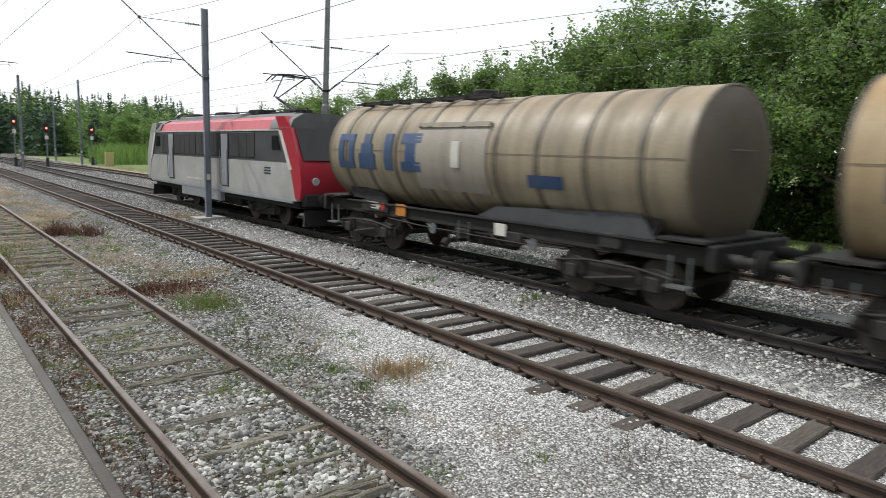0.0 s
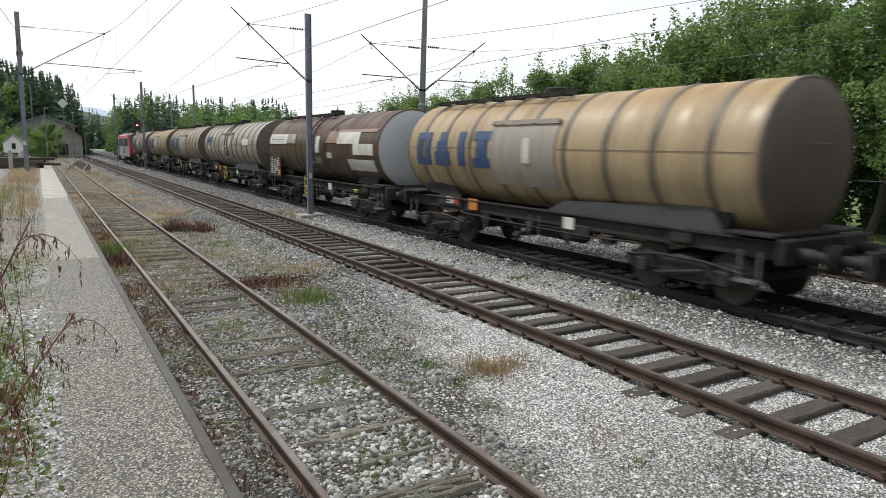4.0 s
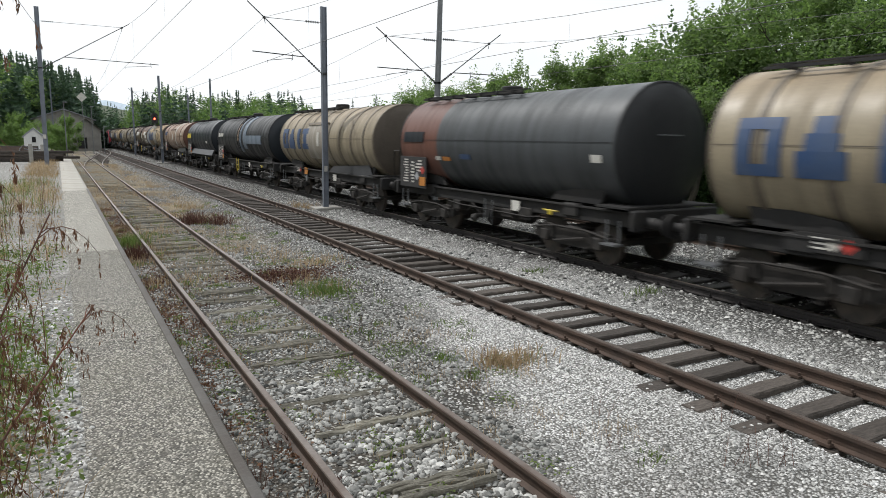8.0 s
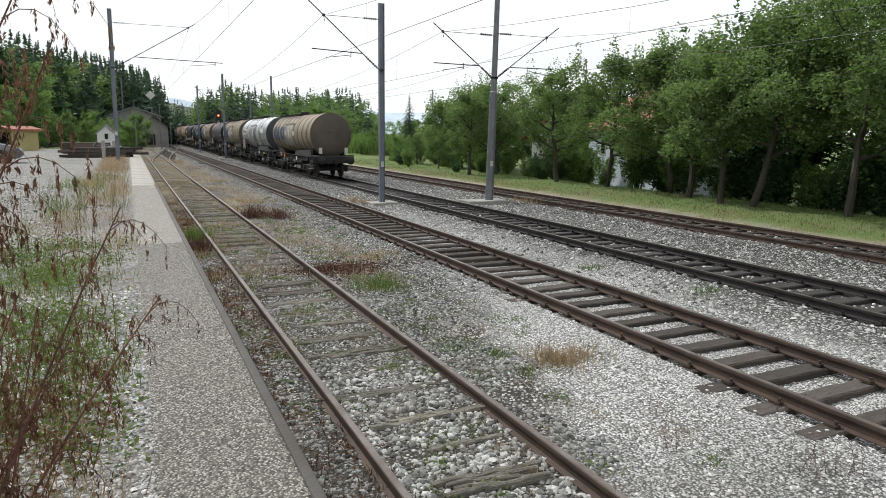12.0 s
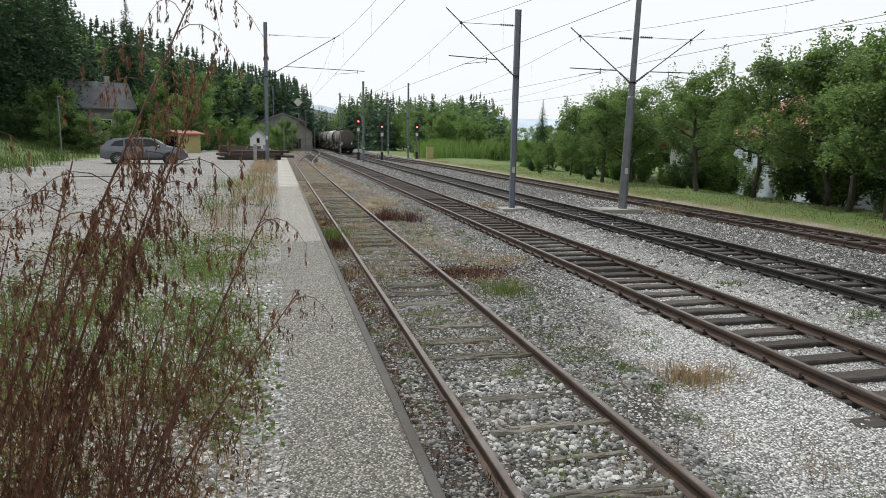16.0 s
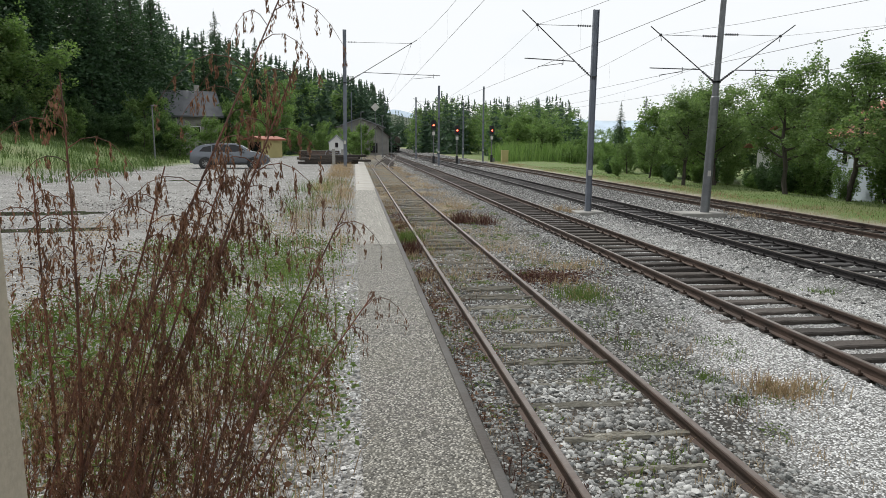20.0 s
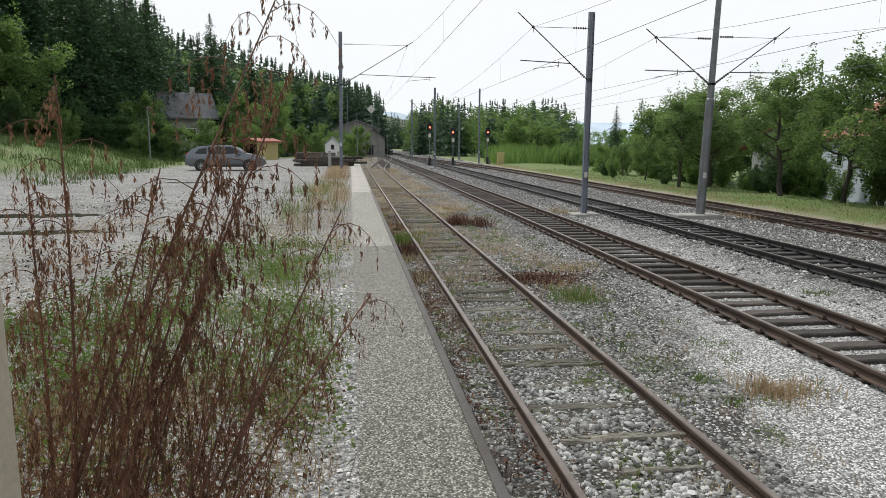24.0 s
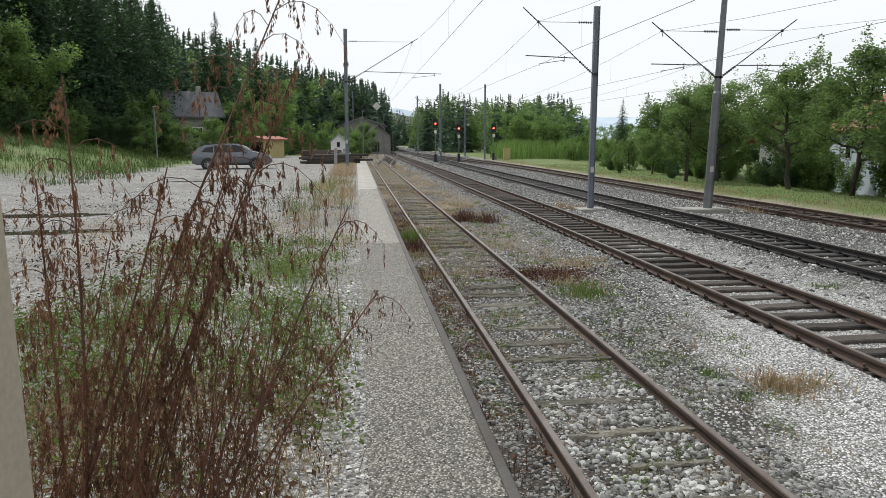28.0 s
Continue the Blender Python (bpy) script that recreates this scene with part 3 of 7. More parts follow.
def ground_z(x, y):
    left = 1 - sstep(0.12, 0.6, x)
    fall = 1 - sstep(62, 130, y)
    z = -0.235 + left * (YARD + 0.235) * (0.25 + 0.75 * fall)
    if x < 0:
        d2 = -x - 9 - 0.11 * y
        d1 = -(x + 45) * 0.972 + (y - 60) * 0.2327
        z += max(0.0, min(6.0, 0.22 * d2), min(40.0, 0.36 * d1))
    if x > 0:
        d1 = -(x + 45) * 0.972 + (y - 60) * 0.2327
        z += max(0.0, min(40.0, 0.36 * d1))
        z += 0.16 * sstep(17.6, 19.5, x) - 0.95 * sstep(23.5, 29.0, x) * (1 - sstep(60, 100, y))
        for c in (6.90, 10.97, 16.05):
            u = abs(x - c)
            z += 0.085 * sstep(0.82, 0.95, u) * (1 - sstep(1.45, 1.95, u)) + 0.02 * (1 - sstep(0.7, 0.8, u))
    z += 0.05 * noise.noise((x * 0.35, y * 0.35, 0.0)) * (1.0 if x > 0.8 else 0.35 if y < 60 and x > -14 else 1.2)
    return z


def build_ground():
    xs = sorted({round(v, 3) for v in [*np.arange(-40, 0, 1.0), *np.arange(-1, 1.0, 0.1), *np.arange(1, 5.2, 0.3), *np.arange(5.2, 18.4, 0.15), *np.arange(19, 40, 0.8),
                 *np.geomspace(40, 3500, 26), *(-np.geomspace(40, 3500, 30))]})
    ys = sorted({round(float(v), 3) for v in [*np.arange(-20, 45, 0.5), *np.arange(45, 140, 1.6), *np.geomspace(140, 4200, 40), *(-np.geomspace(20, 3000, 16))]})
    verts = [(x, y, ground_z(x, y)) for y in ys for x in xs]
    w = len(xs)
    faces = [(j * w + i, j * w + i + 1, (j + 1) * w + i + 1, (j + 1) * w + i) for j in range(len(ys) - 1) for i in range(w - 1)]
    solid("ground", np_mesh("ground", verts, faces, MAT["ground"], True), None, "pale ballast, grey gravel yard and grass of the station", "ground", kind="structure")


build_ground()


# ---- stones of the ballast ----
def stones(name, label, n, xr, yr, size, material, z_off=0.0, thin=1.0, skip=None):
    """Loose angular stones, thinning with distance, strewn on the ground."""
    u = rng.random((n, 4))
    y = yr[0] + (yr[1] - yr[0]) * u[:, 0] ** thin
    x = xr[0] + (xr[1] - xr[0]) * u[:, 1]
    if skip is not None:
        keep = skip(x, y)
        x, y, u = x[keep], y[keep], u[keep]
    n = len(x)
    z = np.array([ground_z(a, b) for a, b in zip(x, y)]) + z_off
    s = size[0] + (size[1] - size[0]) * u[:, 2] ** 2
    cube = np.array([(rr * math.cos(k * 1.5708 + q), rr * math.sin(k * 1.5708 + q), h) for h, rr, q in ((-0.35, 1.08, 0.0), (0.62, 0.66, 0.4)) for k in range(4)], float)
    v = cube[None] * (0.68 + 0.6 * rng.random((n, 8, 3)))
    v *= (s[:, None] * (0.65 + 0.7 * rng.random((n, 3))))[:, None]
    v[:, :, 2] *= 0.72
    a = rng.random(n) * 6.283
    t = (rng.random(n) - 0.5) * 1.1
    ca, sa, ct, st = np.cos(a)[:, None], np.sin(a)[:, None], np.cos(t)[:, None], np.sin(t)[:, None]
    vy, vz = v[:, :, 1] * ct - v[:, :, 2] * st, v[:, :, 1] * st + v[:, :, 2] * ct
    vx = v[:, :, 0] * ca - vy * sa
    vy = v[:, :, 0] * sa + vy * ca
    P = np.stack([vx + x[:, None], vy + y[:, None], vz + (z + 0.3 * s)[:, None]], 2).reshape(-1, 3)
    quad = np.array([(k, (k + 1) % 4, 4 + (k + 1) % 4, 4 + k) for k in range(4)] + [(4, 5, 6, 7)])
    F = (quad[None] + 8 * np.arange(n)[:, None, None]).reshape(-1, 4)
    solid(name, np_mesh(name, P, F, material), None, label, "ballast", kind="stuff")


def off_rails(x, y):
    ok = np.ones(len(x), bool)
    for c in (6.90, 10.97, 16.05):
        for s in (-0.7525, 0.7525):
            ok &= np.abs(x - c - s) > 0.085
    for s in (-0.7525, 0.7525):
        ok &= np.abs(x - 2.51 - s) > 0.06
    return ok


# ---- railway tracks ----
RAIL = [(-0.065, 0), (0.065, 0), (0.065, 0.012), (0.012, 0.028), (0.010, 0.105), (0.036, 0.115), (0.036, 0.15), (0.028, 0.155), (-0.028, 0.155), (-0.036, 0.15), (-0.036, 0.115), (-0.010, 0.105), (-0.012, 0.028), (-0.065, 0.012)]


def sweep_rail(line, top, head=False):
    """A rail along a plan line [(x, y)], its head's top at a given height."""
    s = Shape()
    prof = [(u, w - 0.155) for u, w in RAIL]
    if head:
        prof = [(-0.029, 0.0), (0.029, 0.0), (0.029, 0.0025), (-0.029, 0.0025)]
    k = len(prof)
    vs, fs = [], []
    for i, (x, y) in enumerate(line):
        x0, y0 = line[max(0, i - 1)]
        x1, y1 = line[min(len(line) - 1, i + 1)]
        d = Vector((x1 - x0, y1 - y0)).normalized()
        vs += [(x + u * d.y, y - u * d.x, top + w) for u, w in prof]
    for i in range(len(line) - 1):
        fs += [(i * k + j, i * k + (j + 1) % k, (i + 1) * k + (j + 1) % k, (i + 1) * k + j) for j in range(k)]
    fs += [tuple(range(k)), tuple(range((len(line) - 1) * k, len(line) * k))]
    return s.add(vs, fs)


def offset_line(line, off):
    out = []
    for i, (x, y) in enumerate(line):
        x0, y0 = line[max(0, i - 1)]
        x1, y1 = line[min(len(line) - 1, i + 1)]
        d = Vector((x1 - x0, y1 - y0)).normalized()
        out.append((x + off * d.y, y - off * d.x))
    return out


def sleeper_shape(seed, worn):
    r = random.Random(seed)
    s = Shape()
    L, W, H = 2.5 + r.uniform(-0.1, 0.06), 0.25 + r.uniform(-0.02, 0.02), 0.15
    if worn > 0.025:
        L = r.uniform(1.15, 1.65)
    # old sleepers have split lengthwise into ragged strips
    strips = 1 if worn < 0.025 else 5
    for q in range(strips):
        w0, w1 = -W / 2 + W * q / strips, -W / 2 + W * (q + 1) / strips
        drop = 0.0 if strips == 1 else r.choice((0.0, 0.008, 0.02, 0.045, 0.07))
        e0, e1 = (0, 0) if strips == 1 else (r.uniform(0, 0.45), r.uniform(0, 0.45))
        nx = 9
        rings = []
        for i in range(nx + 1):
            x = -L / 2 + e0 + (L - e0 - e1) * i / nx
            a, b = w0 + r.uniform(-0.5, 1) * worn * 0.4, w1 + r.uniform(-1, 0.5) * worn * 0.4
            zt = r.uniform(-1, 0.3) * worn * 0.6 - drop
            c = min(0.018, (b - a) * 0.3)
            rings.append([(x, a, -H), (x, b, -H), (x, b, zt - c), (x, b - c, zt), (x, (a + b) / 2, zt - r.random() * worn * 0.5), (x, a + c, zt), (x, a, zt - c)])
        k = 7
        vs = [p for ring in rings for p in ring]
        fs = [(i * k + j, i * k + (j + 1) % k, (i + 1) * k + (j + 1) % k, (i + 1) * k + j) for i in range(nx) for j in range(k)]
        fs += [tuple(range(k)), tuple(range(nx * k, nx * k + k))]
        s.add(vs, fs)
    return s


def build_track(key, label, line, top, y0, y_near, y_far, rail_mat, wood, worn, space=0.62, head_mat=None, sink=0.155):
    tr = thing("railway_track_" + key, pose(0, 0, 0), label, "railway track", "tracks of the station", "structure")
    for off in (-0.7525, 0.7525):
        rail = part("rail", sweep_rail(offset_line(line, off), top), rail_mat, tr)
        if head_mat:
            part("rail_head", sweep_rail(offset_line(line, off), top + 0.001, True), head_mat, rail, "worn running surface")
    kinds = [sleeper_shape(i, worn).mesh("sleeper", wood) for i in range(11)]
    def at(y):
        for (xa, ya), (xb, yb) in zip(line, line[1:]):
            if ya <= y <= yb:
                return xa + (xb - xa) * (y - ya) / (yb - ya), math.degrees(math.atan2(-(xb - xa), yb - ya))
        return line[-1][0], 0
    y, k, far = y0, 0, Shape()
    while y < y_far:
        x, a = at(y)
        z = top - sink + rnd.uniform(-0.012, 0.006)
        m = pose(x + rnd.uniform(-0.05, 0.05) * (1 + 60 * (worn - 0.015)), y, z, 0, 0, a + rnd.uniform(-1.5, 1.5) * (1 + 90 * (worn - 0.015)))
        if y < y_near:
            part("sleeper", kinds[k % 11], None, tr, at=m)
        else:
            far.box((x, y, z - 0.05), (2.5, 0.25, 0.1))
        k += 1
        y = y0 + k * space + rnd.uniform(-0.025, 0.025)
    if far.v:
        tagged(part("far_sleepers", far, wood, tr), kind="stuff")
    fix, y = Shape(), y0
    while y < y_near * 0.45:
        for off in (-0.7525, 0.7525):
            for sx in (-0.10, 0.10):
                fix.box((at(y)[0] + off + sx, y + 0.02, top - sink + 0.018), (0.075, 0.13, 0.03))
                fix.cyl((at(y)[0] + off + sx, y - 0.02, top - sink + 0.02), (at(y)[0] + off + sx, y - 0.02, top - sink + 0.075), 0.018, n=6)
        y += space
    if sink > 0.14:
        tagged(part("rail_fastenings", fix, rail_mat, tr), kind="stuff")
    return tr


def straight(x, y0, y1, step=12.0):
    return [(x, y) for y in np.arange(y0, y1 + 0.1, step)]


siding_line = straight(TRACKS["siding"], -12, 129, 9.0)
cross_line = [(TRACKS["siding"] + 4.39 * sstep(60, 134, y), y) for y in np.arange(66, 135, 3.0)]
outer_line = straight(TRACKS["outer"], -30, 60, 9.0) + [(TRACKS["outer"] - 5.08 * sstep(56, 150, y), y) for y in np.arange(63, 151, 4.0)]
build_track("siding", "rusty narrow rails sunk in weeds on bleached old sleepers", siding_line, -0.09, 3.08, 42, 100, MAT["rail"], MAT["oldwood"], 0.03, 0.73, MAT["railtop"], sink=0.090)
build_track("near", "brown rusty rails on dark wooden sleepers in pale ballast", straight(TRACKS["near"], -14, 160), 0.0, -1.73, 62, 150, MAT["rail"], MAT["sleeper"], 0.018, 0.63, MAT["railtop"], sink=0.145)
build_track("middle", "oily dark running rails on blackened sleepers, used by the train", straight(TRACKS["middle"], -30, 900), 0.0, -2.0, 62, 200, MAT["railoily"], MAT["oilwood"], 0.015, 0.62, MAT["railtop"], sink=0.15)
build_track("crossover", "rusty crossover rails that branch from the siding", cross_line, -0.05, 67.0, 82, 132, MAT["rail"], MAT["sleeper"], 0.015, 0.70, MAT["railtop"], sink=0.13)
build_track("outer", "brown outer rails on dark sleepers beside a grass bank", outer_line, 0.0, 4.0, 70, 148, MAT["rail"], MAT["sleeper"], 0.015, 0.62, MAT["railtop"], sink=0.15)


# ---- loading platform edge ----
def build_platform():
    th = thing("platform", pose(0, 0, 0), "washed concrete platform strip with a steel edge", "platform", kind="structure")
    slab = Shape().box((0, 0, -0.75), (0.675, 2.5, 1.5)).mesh("slab", MAT["pebble"])
    worn = Shape().box((0, 0, -0.75), (0.675, 2.499, 1.5), bevel=0.002).mesh("slab", MAT["wornslab"])
    bare = Shape().box((0, 0, -0.75), (0.675, 2.497, 1.5), bevel=0.004).mesh("slab", MAT["paleslab"])
    y = -4.0
    while y < 57:
        part("slab", slab if y < 11 else worn if y < 23 else bare, None, th, at=pose(0.355, y + 1.25, 0.95 + rnd.uniform(-0.0015, 0.0015), 0, 0, rnd.uniform(-0.05, 0.05)))
        y += 2.5
    s = Shape()
    s.prism([(0.694, 0.70), (0.742, 0.70), (0.742, 0.952), (0.735, 0.963), (0.722, 0.966), (0.680, 0.966), (0.676, 0.962), (0.676, 0.955), (0.694, 0.955)], 1, -4, 24)
    part("edge_angle", s, MAT["edge"], th, "dark steel edge angle")
    part("edge_wall", Shape().prism([(0.694, -0.6), (0.72, -0.6), (0.72, 0.695), (0.694, 0.695)], 1, -4, 57), MAT["concrete"], th)
    part("edge_kerb", Shape().prism([(0.696, 0.70), (0.735, 0.70), (0.735, 0.93), (0.696, 0.945)], 1, 24.01, 57), MAT["concrete"], th)


build_platform()


def build_station_wall():
    th = thing("wall_station", pose(0, 0, 0), "beige rendered wall end of the station building", "wall", kind="structure")
    part("wall", Shape().box((-3.68, -3.3, 2.6), (6.0, 9.4, 3.6), bevel=0.02), MAT["beige"], th)
    part("plinth", Shape().box((-3.68, -3.3, 0.55), (5.96, 9.36, 0.5), bevel=0.01), MAT["concrete"], th)
    part("roof", Shape().box((-3.68, -3.3, 4.48), (7.0, 10.4, 0.16), bevel=0.02), MAT["roofgrey"], th)


build_station_wall()


# ---- catenary masts ----
def insulator(s, p0, p1, n=5, r=0.05):
    a, b = Vector(p0), Vector(p1)
    for i in range(n):
        c0, c1 = a.lerp(b, (i + 0.15) / n), a.lerp(b, (i + 0.6) / n)
        s.cyl(c0, c1, r, r * 0.55, 8)


def mast(name, x, y, base, top, arms, tube=False, pad=(1.1, 0.9), label="", lean=0.0):
    """A catenary mast; each arm is (knee height, strut tip x and height, tie height, registration height at the strut, its outer end x and height, steady arm's start and end x)."""
    th = thing(name, pose(x, y, base), label, "catenary mast", "masts of the overhead line")
    h = top - base
    s = Shape()
    if tube:
        s.cyl((0, 0, 0), (0, 0, h * 0.49), 0.178, 0.155, 16)
        s.cyl((0, 0, h * 0.49), (0, 0, h * 0.495), 0.155, 0.125, 16)
        s.cyl((0, 0, h * 0.495), (0, 0, h), 0.125, 0.10, 16)
    else:
        s.prism([(-0.107, -0.08), (-0.093, -0.08), (-0.093, -0.006), (0.093, -0.006), (0.093, -0.08), (0.107, -0.08), (0.107, 0.08), (0.093, 0.08), (0.093, 0.006), (-0.093, 0.006), (-0.093, 0.08), (-0.107, 0.08)], 2, 0, h)
    part("pole", s, MAT["zinc"] if tube else MAT["mast"], th, at=pose(0, 0, 0, 0, lean, 0))
    p = Shape()
    p.box((0, 0, -0.03), (pad[0], pad[1], 0.30), bevel=0.02)
    if tube:
        p.box((-0.75, -0.15, -0.03), (1.1, 0.75, 0.34), turn=pose(0, 0, 0, 2, 2, 8), bevel=0.03)
    part("footing", p, MAT["concrete"], th, "low concrete footing")
    for knee, tip, up, tie, reg, end, endz, st0, st1 in arms:
        sg = 1 if tip > 0 else -1
        kz, uz, tz, rz = knee - base, up - base, tie - base, reg - base
        off = lambda z: z * math.tan(radians(lean))
        arm = Shape()
        a, b = Vector((off(kz) + 0.1 * sg, 0, kz)), Vector((tip, 0, uz))
        arm.cyl(a, a.lerp(b, 0.2), 0.018, n=6)
        arm.cyl(a.lerp(b, 0.2), b, 0.021, n=8)
        insulator(arm, a.lerp(b, 0.03), a.lerp(b, 0.2), 7, 0.055)
        part("strut", arm, MAT["wire"], th, "dark slanting strut with an insulator")
        q = a.lerp(b, (tz - kz) / (uz - kz))
        t = Shape()
        t.cyl((off(tz) + 0.1 * sg, 0, tz), q, 0.010, n=6)
        insulator(t, (off(tz) + 0.2 * sg, 0, tz), (off(tz) + 0.75 * sg, 0, tz + 0.005), 6, 0.05)
        t.cyl(q, q + Vector((-0.04 * sg, 0, -0.22)), 0.012, n=6)
        t.box(q, (0.10, 0.08, 0.10), bevel=0.02)
        part("tie_rod", t, MAT["wire"], th)
        q = a.lerp(b, (rz - kz) / (uz - kz))
        e = Vector((end, 0, endz - base))
        g = Shape()
        g.cyl(q, e, 0.019, n=8)
        hang = q.lerp(e, (st0 - q.x) / (e.x - q.x))
        g.tube([hang + Vector((0, 0, 0.06)), hang - Vector((0, 0, 0.14)), hang + Vector((0.05 * sg, 0, -0.17))], 0.016, 6)
        g.tube([hang - Vector((0, 0, 0.10)), (0.5 * (st0 + st1), 0, hang.z - 0.17), (st1, 0, hang.z - 0.24), (st1, 0, hang.z - 0.32)], 0.012, 6)
        part("registration_arm", g, MAT["wire"], th)
        c = Shape().cyl((0, 0, -0.035), (0, 0, 0.035), 0.165 if tube else 0.125, n=10)
        part("clamp", c, MAT["wire"], th, at=pose(off(kz), 0, kz))
    pl = Shape().box((0, -0.17 if tube else -0.092, 1.65), (0.14, 0.008, 0.22), bevel=0.003)
    part("number_plate", pl, MAT["white"], th, "small white plate")
    return th


mast("catenary_mast", 9.22, 25.7, -0.22, 7.63, [(5.12, -2.87, 7.54, 7.02, 5.70, -2.74, 5.78, -1.22, -2.2)], label="slim blue-grey steel mast with one arm on a footing", lean=0.2)
mast("catenary_mast", 13.70, 24.8, -0.2, 9.1, [(4.94, -2.63, 6.92, 6.62, 5.39, -2.59, 5.41, -1.29, -2.19), (4.94, 3.2, 7.12, 6.70, 5.39, 3.0, 5.41, 1.7, 2.6)], tube=True, pad=(1.3, 1.0), label="stout grey tubular mast with arms on both sides", lean=1.4)
mast("catenary_mast", -0.58, 42.0, YARD - 0.05, 9.2, [(6.1, 4.43, 8.69, 8.48, 6.72, 5.87, 6.61, 5.45, 4.12)], pad=(0.8, 0.8), label="blue-grey steel mast behind dry grass on the yard", lean=0.6)
mast("catenary_mast", 9.38, 75.4, -0.22, 8.7, [(5.1, -2.85, 7.3, 7.0, 5.7, -2.7, 5.75, -1.3, -2.3)], label="slim far steel mast between the tracks")
mast("catenary_mast", 17.32, 90.5, -0.2, 9.9, [(5.2, -2.95, 7.6, 7.2, 5.8, -2.8, 5.85, -1.3, -2.3)], label="tall far mast beside the bank")
mast("catenary_mast", 17.45, 108.3, -0.2, 8.8, [], label="far bare mast before the shrubs")
mast("catenary_mast", 9.39, 103.8, -0.2, 9.2, [], label="far mast between the tracks")
mast("catenary_mast", -0.5, 141.0, -0.1, 12.4, [], label="far mast behind the white hut")
mast("catenary_mast", 7.8, 172.0, -0.1, 12.0, [], label="far mast beside the barn")


def sag(p0, p1, drop, n=14):
    a, b = Vector(p0), Vector(p1)
    return [a.lerp(b, i / n) - Vector((0, 0, drop * 4 * (i / n) * (1 - i / n))) for i in range(n + 1)]


def wire_run(x, ys, z_mess, z_cont, drop, label):
    th = thing("overhead_line", pose(0, 0, 0), label, "overhead line", "overhead lines", "structure")
    for ya, yb in zip(ys, ys[1:]):
        n = max(6, int((yb - ya) / 5))
        m = sag((x, ya, z_mess), (x, yb, z_mess), drop, n)
        part("messenger_wire", Shape().tube(m, 0.006, 5), MAT["wire"], th)
        part("contact_wire", Shape().tube([(x, ya, z_cont), (x, yb, z_cont)], 0.007, 5), MAT["wire"], th)
        for i in range(1, n, 2):
            part("dropper", Shape().cyl(m[i], (x, m[i].y, z_cont), 0.002, n=4), MAT["wire"], th)


wire_run(6.95, [-25, 25.7, 75.4, 130], 7.02, 5.43, 1.15, "thin dark overhead wires above the near track")
wire_run(11.46, [-25, 24.8, 75.0, 130], 6.60, 5.12, 1.2, "thin dark overhead wires above the train's track")
wire_run(16.35, [-25, 24.8, 75.0, 130], 6.69, 5.15, 1.2, "thin dark overhead wires above the outer track")
wire_run(3.53, [-12, 42, 96], 8.48, 6.40, 1.2, "thin dark overhead wires above the siding")


# ---- signals ----
def signal(x, y, head, label, back=False):
    th = thing("railway_signal", pose(x, y, -0.2), label, "railway signal", "signals ahead")
    h = head + 0.2
    part("pole", Shape().cyl((0, 0, 0), (0, 0, h - 0.3), 0.07, n=10), MAT["zinc"], th)
    part("base", Shape().box((0, 0, 0.5), (0.3, 0.3, 1.0), bevel=0.02), MAT["signalblack"], th)
    b = Shape()
    b.prism([(-0.28, -0.55), (0.28, -0.55), (0.34, -0.4), (0.34, 0.45), (0.2, 0.62), (-0.2, 0.62), (-0.34, 0.45), (-0.34, -0.4)], 1, -0.05, 0.05)
    board = part("signal_board", b, MAT["signalblack"], th, at=pose(0, -0.09, h))
    for i, z in enumerate((0.34, 0.02, -0.3)):
        hood = Shape().lathe([(-0.22, 0.11), (-0.05, 0.11), (-0.05, 0.095), (-0.22, 0.095)], (0, 0, z), 12, 0, 180)
        part("hood", hood, MAT["signalblack"], board)
    red = Shape().cyl((0, -0.055, 0.0), (0, -0.085, 0.0), 0.10, n=12)
    part("lens", red, MAT["taillamp"] if back else MAT["lamp"], board, "dark lens" if back else "lit red lens")
    part("plate", Shape().box((0, -0.1, h - 1.0), (0.34, 0.02, 0.42), bevel=0.004), MAT["white"], th, "white plate under the lamps")
    part("box", Shape().box((0.25, 0, 0.3), (0.35, 0.3, 0.6), bevel=0.02), MAT["zinc"], th)


signal(9.94, 85.2, 4.6, "black signal head with a red light on a grey pole")
signal(12.96, 85.4, 4.0, "lower black signal head with a red light on a grey pole")
signal(18.53, 90.6, 4.1, "dark signal head with a red light beside the bank")


# ---- the train ----
RAD, AXIS_Z = 1.35, 2.53


def wheelset_mesh():
    s = Shape()
    for sx in (-0.75, 0.75):
        prof = [(-0.07, 0.10), (-0.07, 0.40), (-0.065, 0.46), (0.06, 0.455), (0.07, 0.40), (0.03, 0.38), (0.02, 0.14), (0.07, 0.11), (0.07, 0.10)]
        k = len(s.v)
        s.lathe(prof, n=20)
        s.v[k:] = [(v[1] + sx, v[0], v[2]) for v in s.v[k:]]
        for i in range(4):
            a = i * math.pi / 2
            s.box((sx - math.copysign(0.045, sx) * -1, 0.26 * math.cos(a), 0.26 * math.sin(a)), (0.03, 0.07, 0.07))
    s.cyl((-1.05, 0, 0), (1.05, 0, 0), 0.075, n=10)
    return s.mesh("wheelset", MAT["wheel"])


WHEELSET = wheelset_mesh()


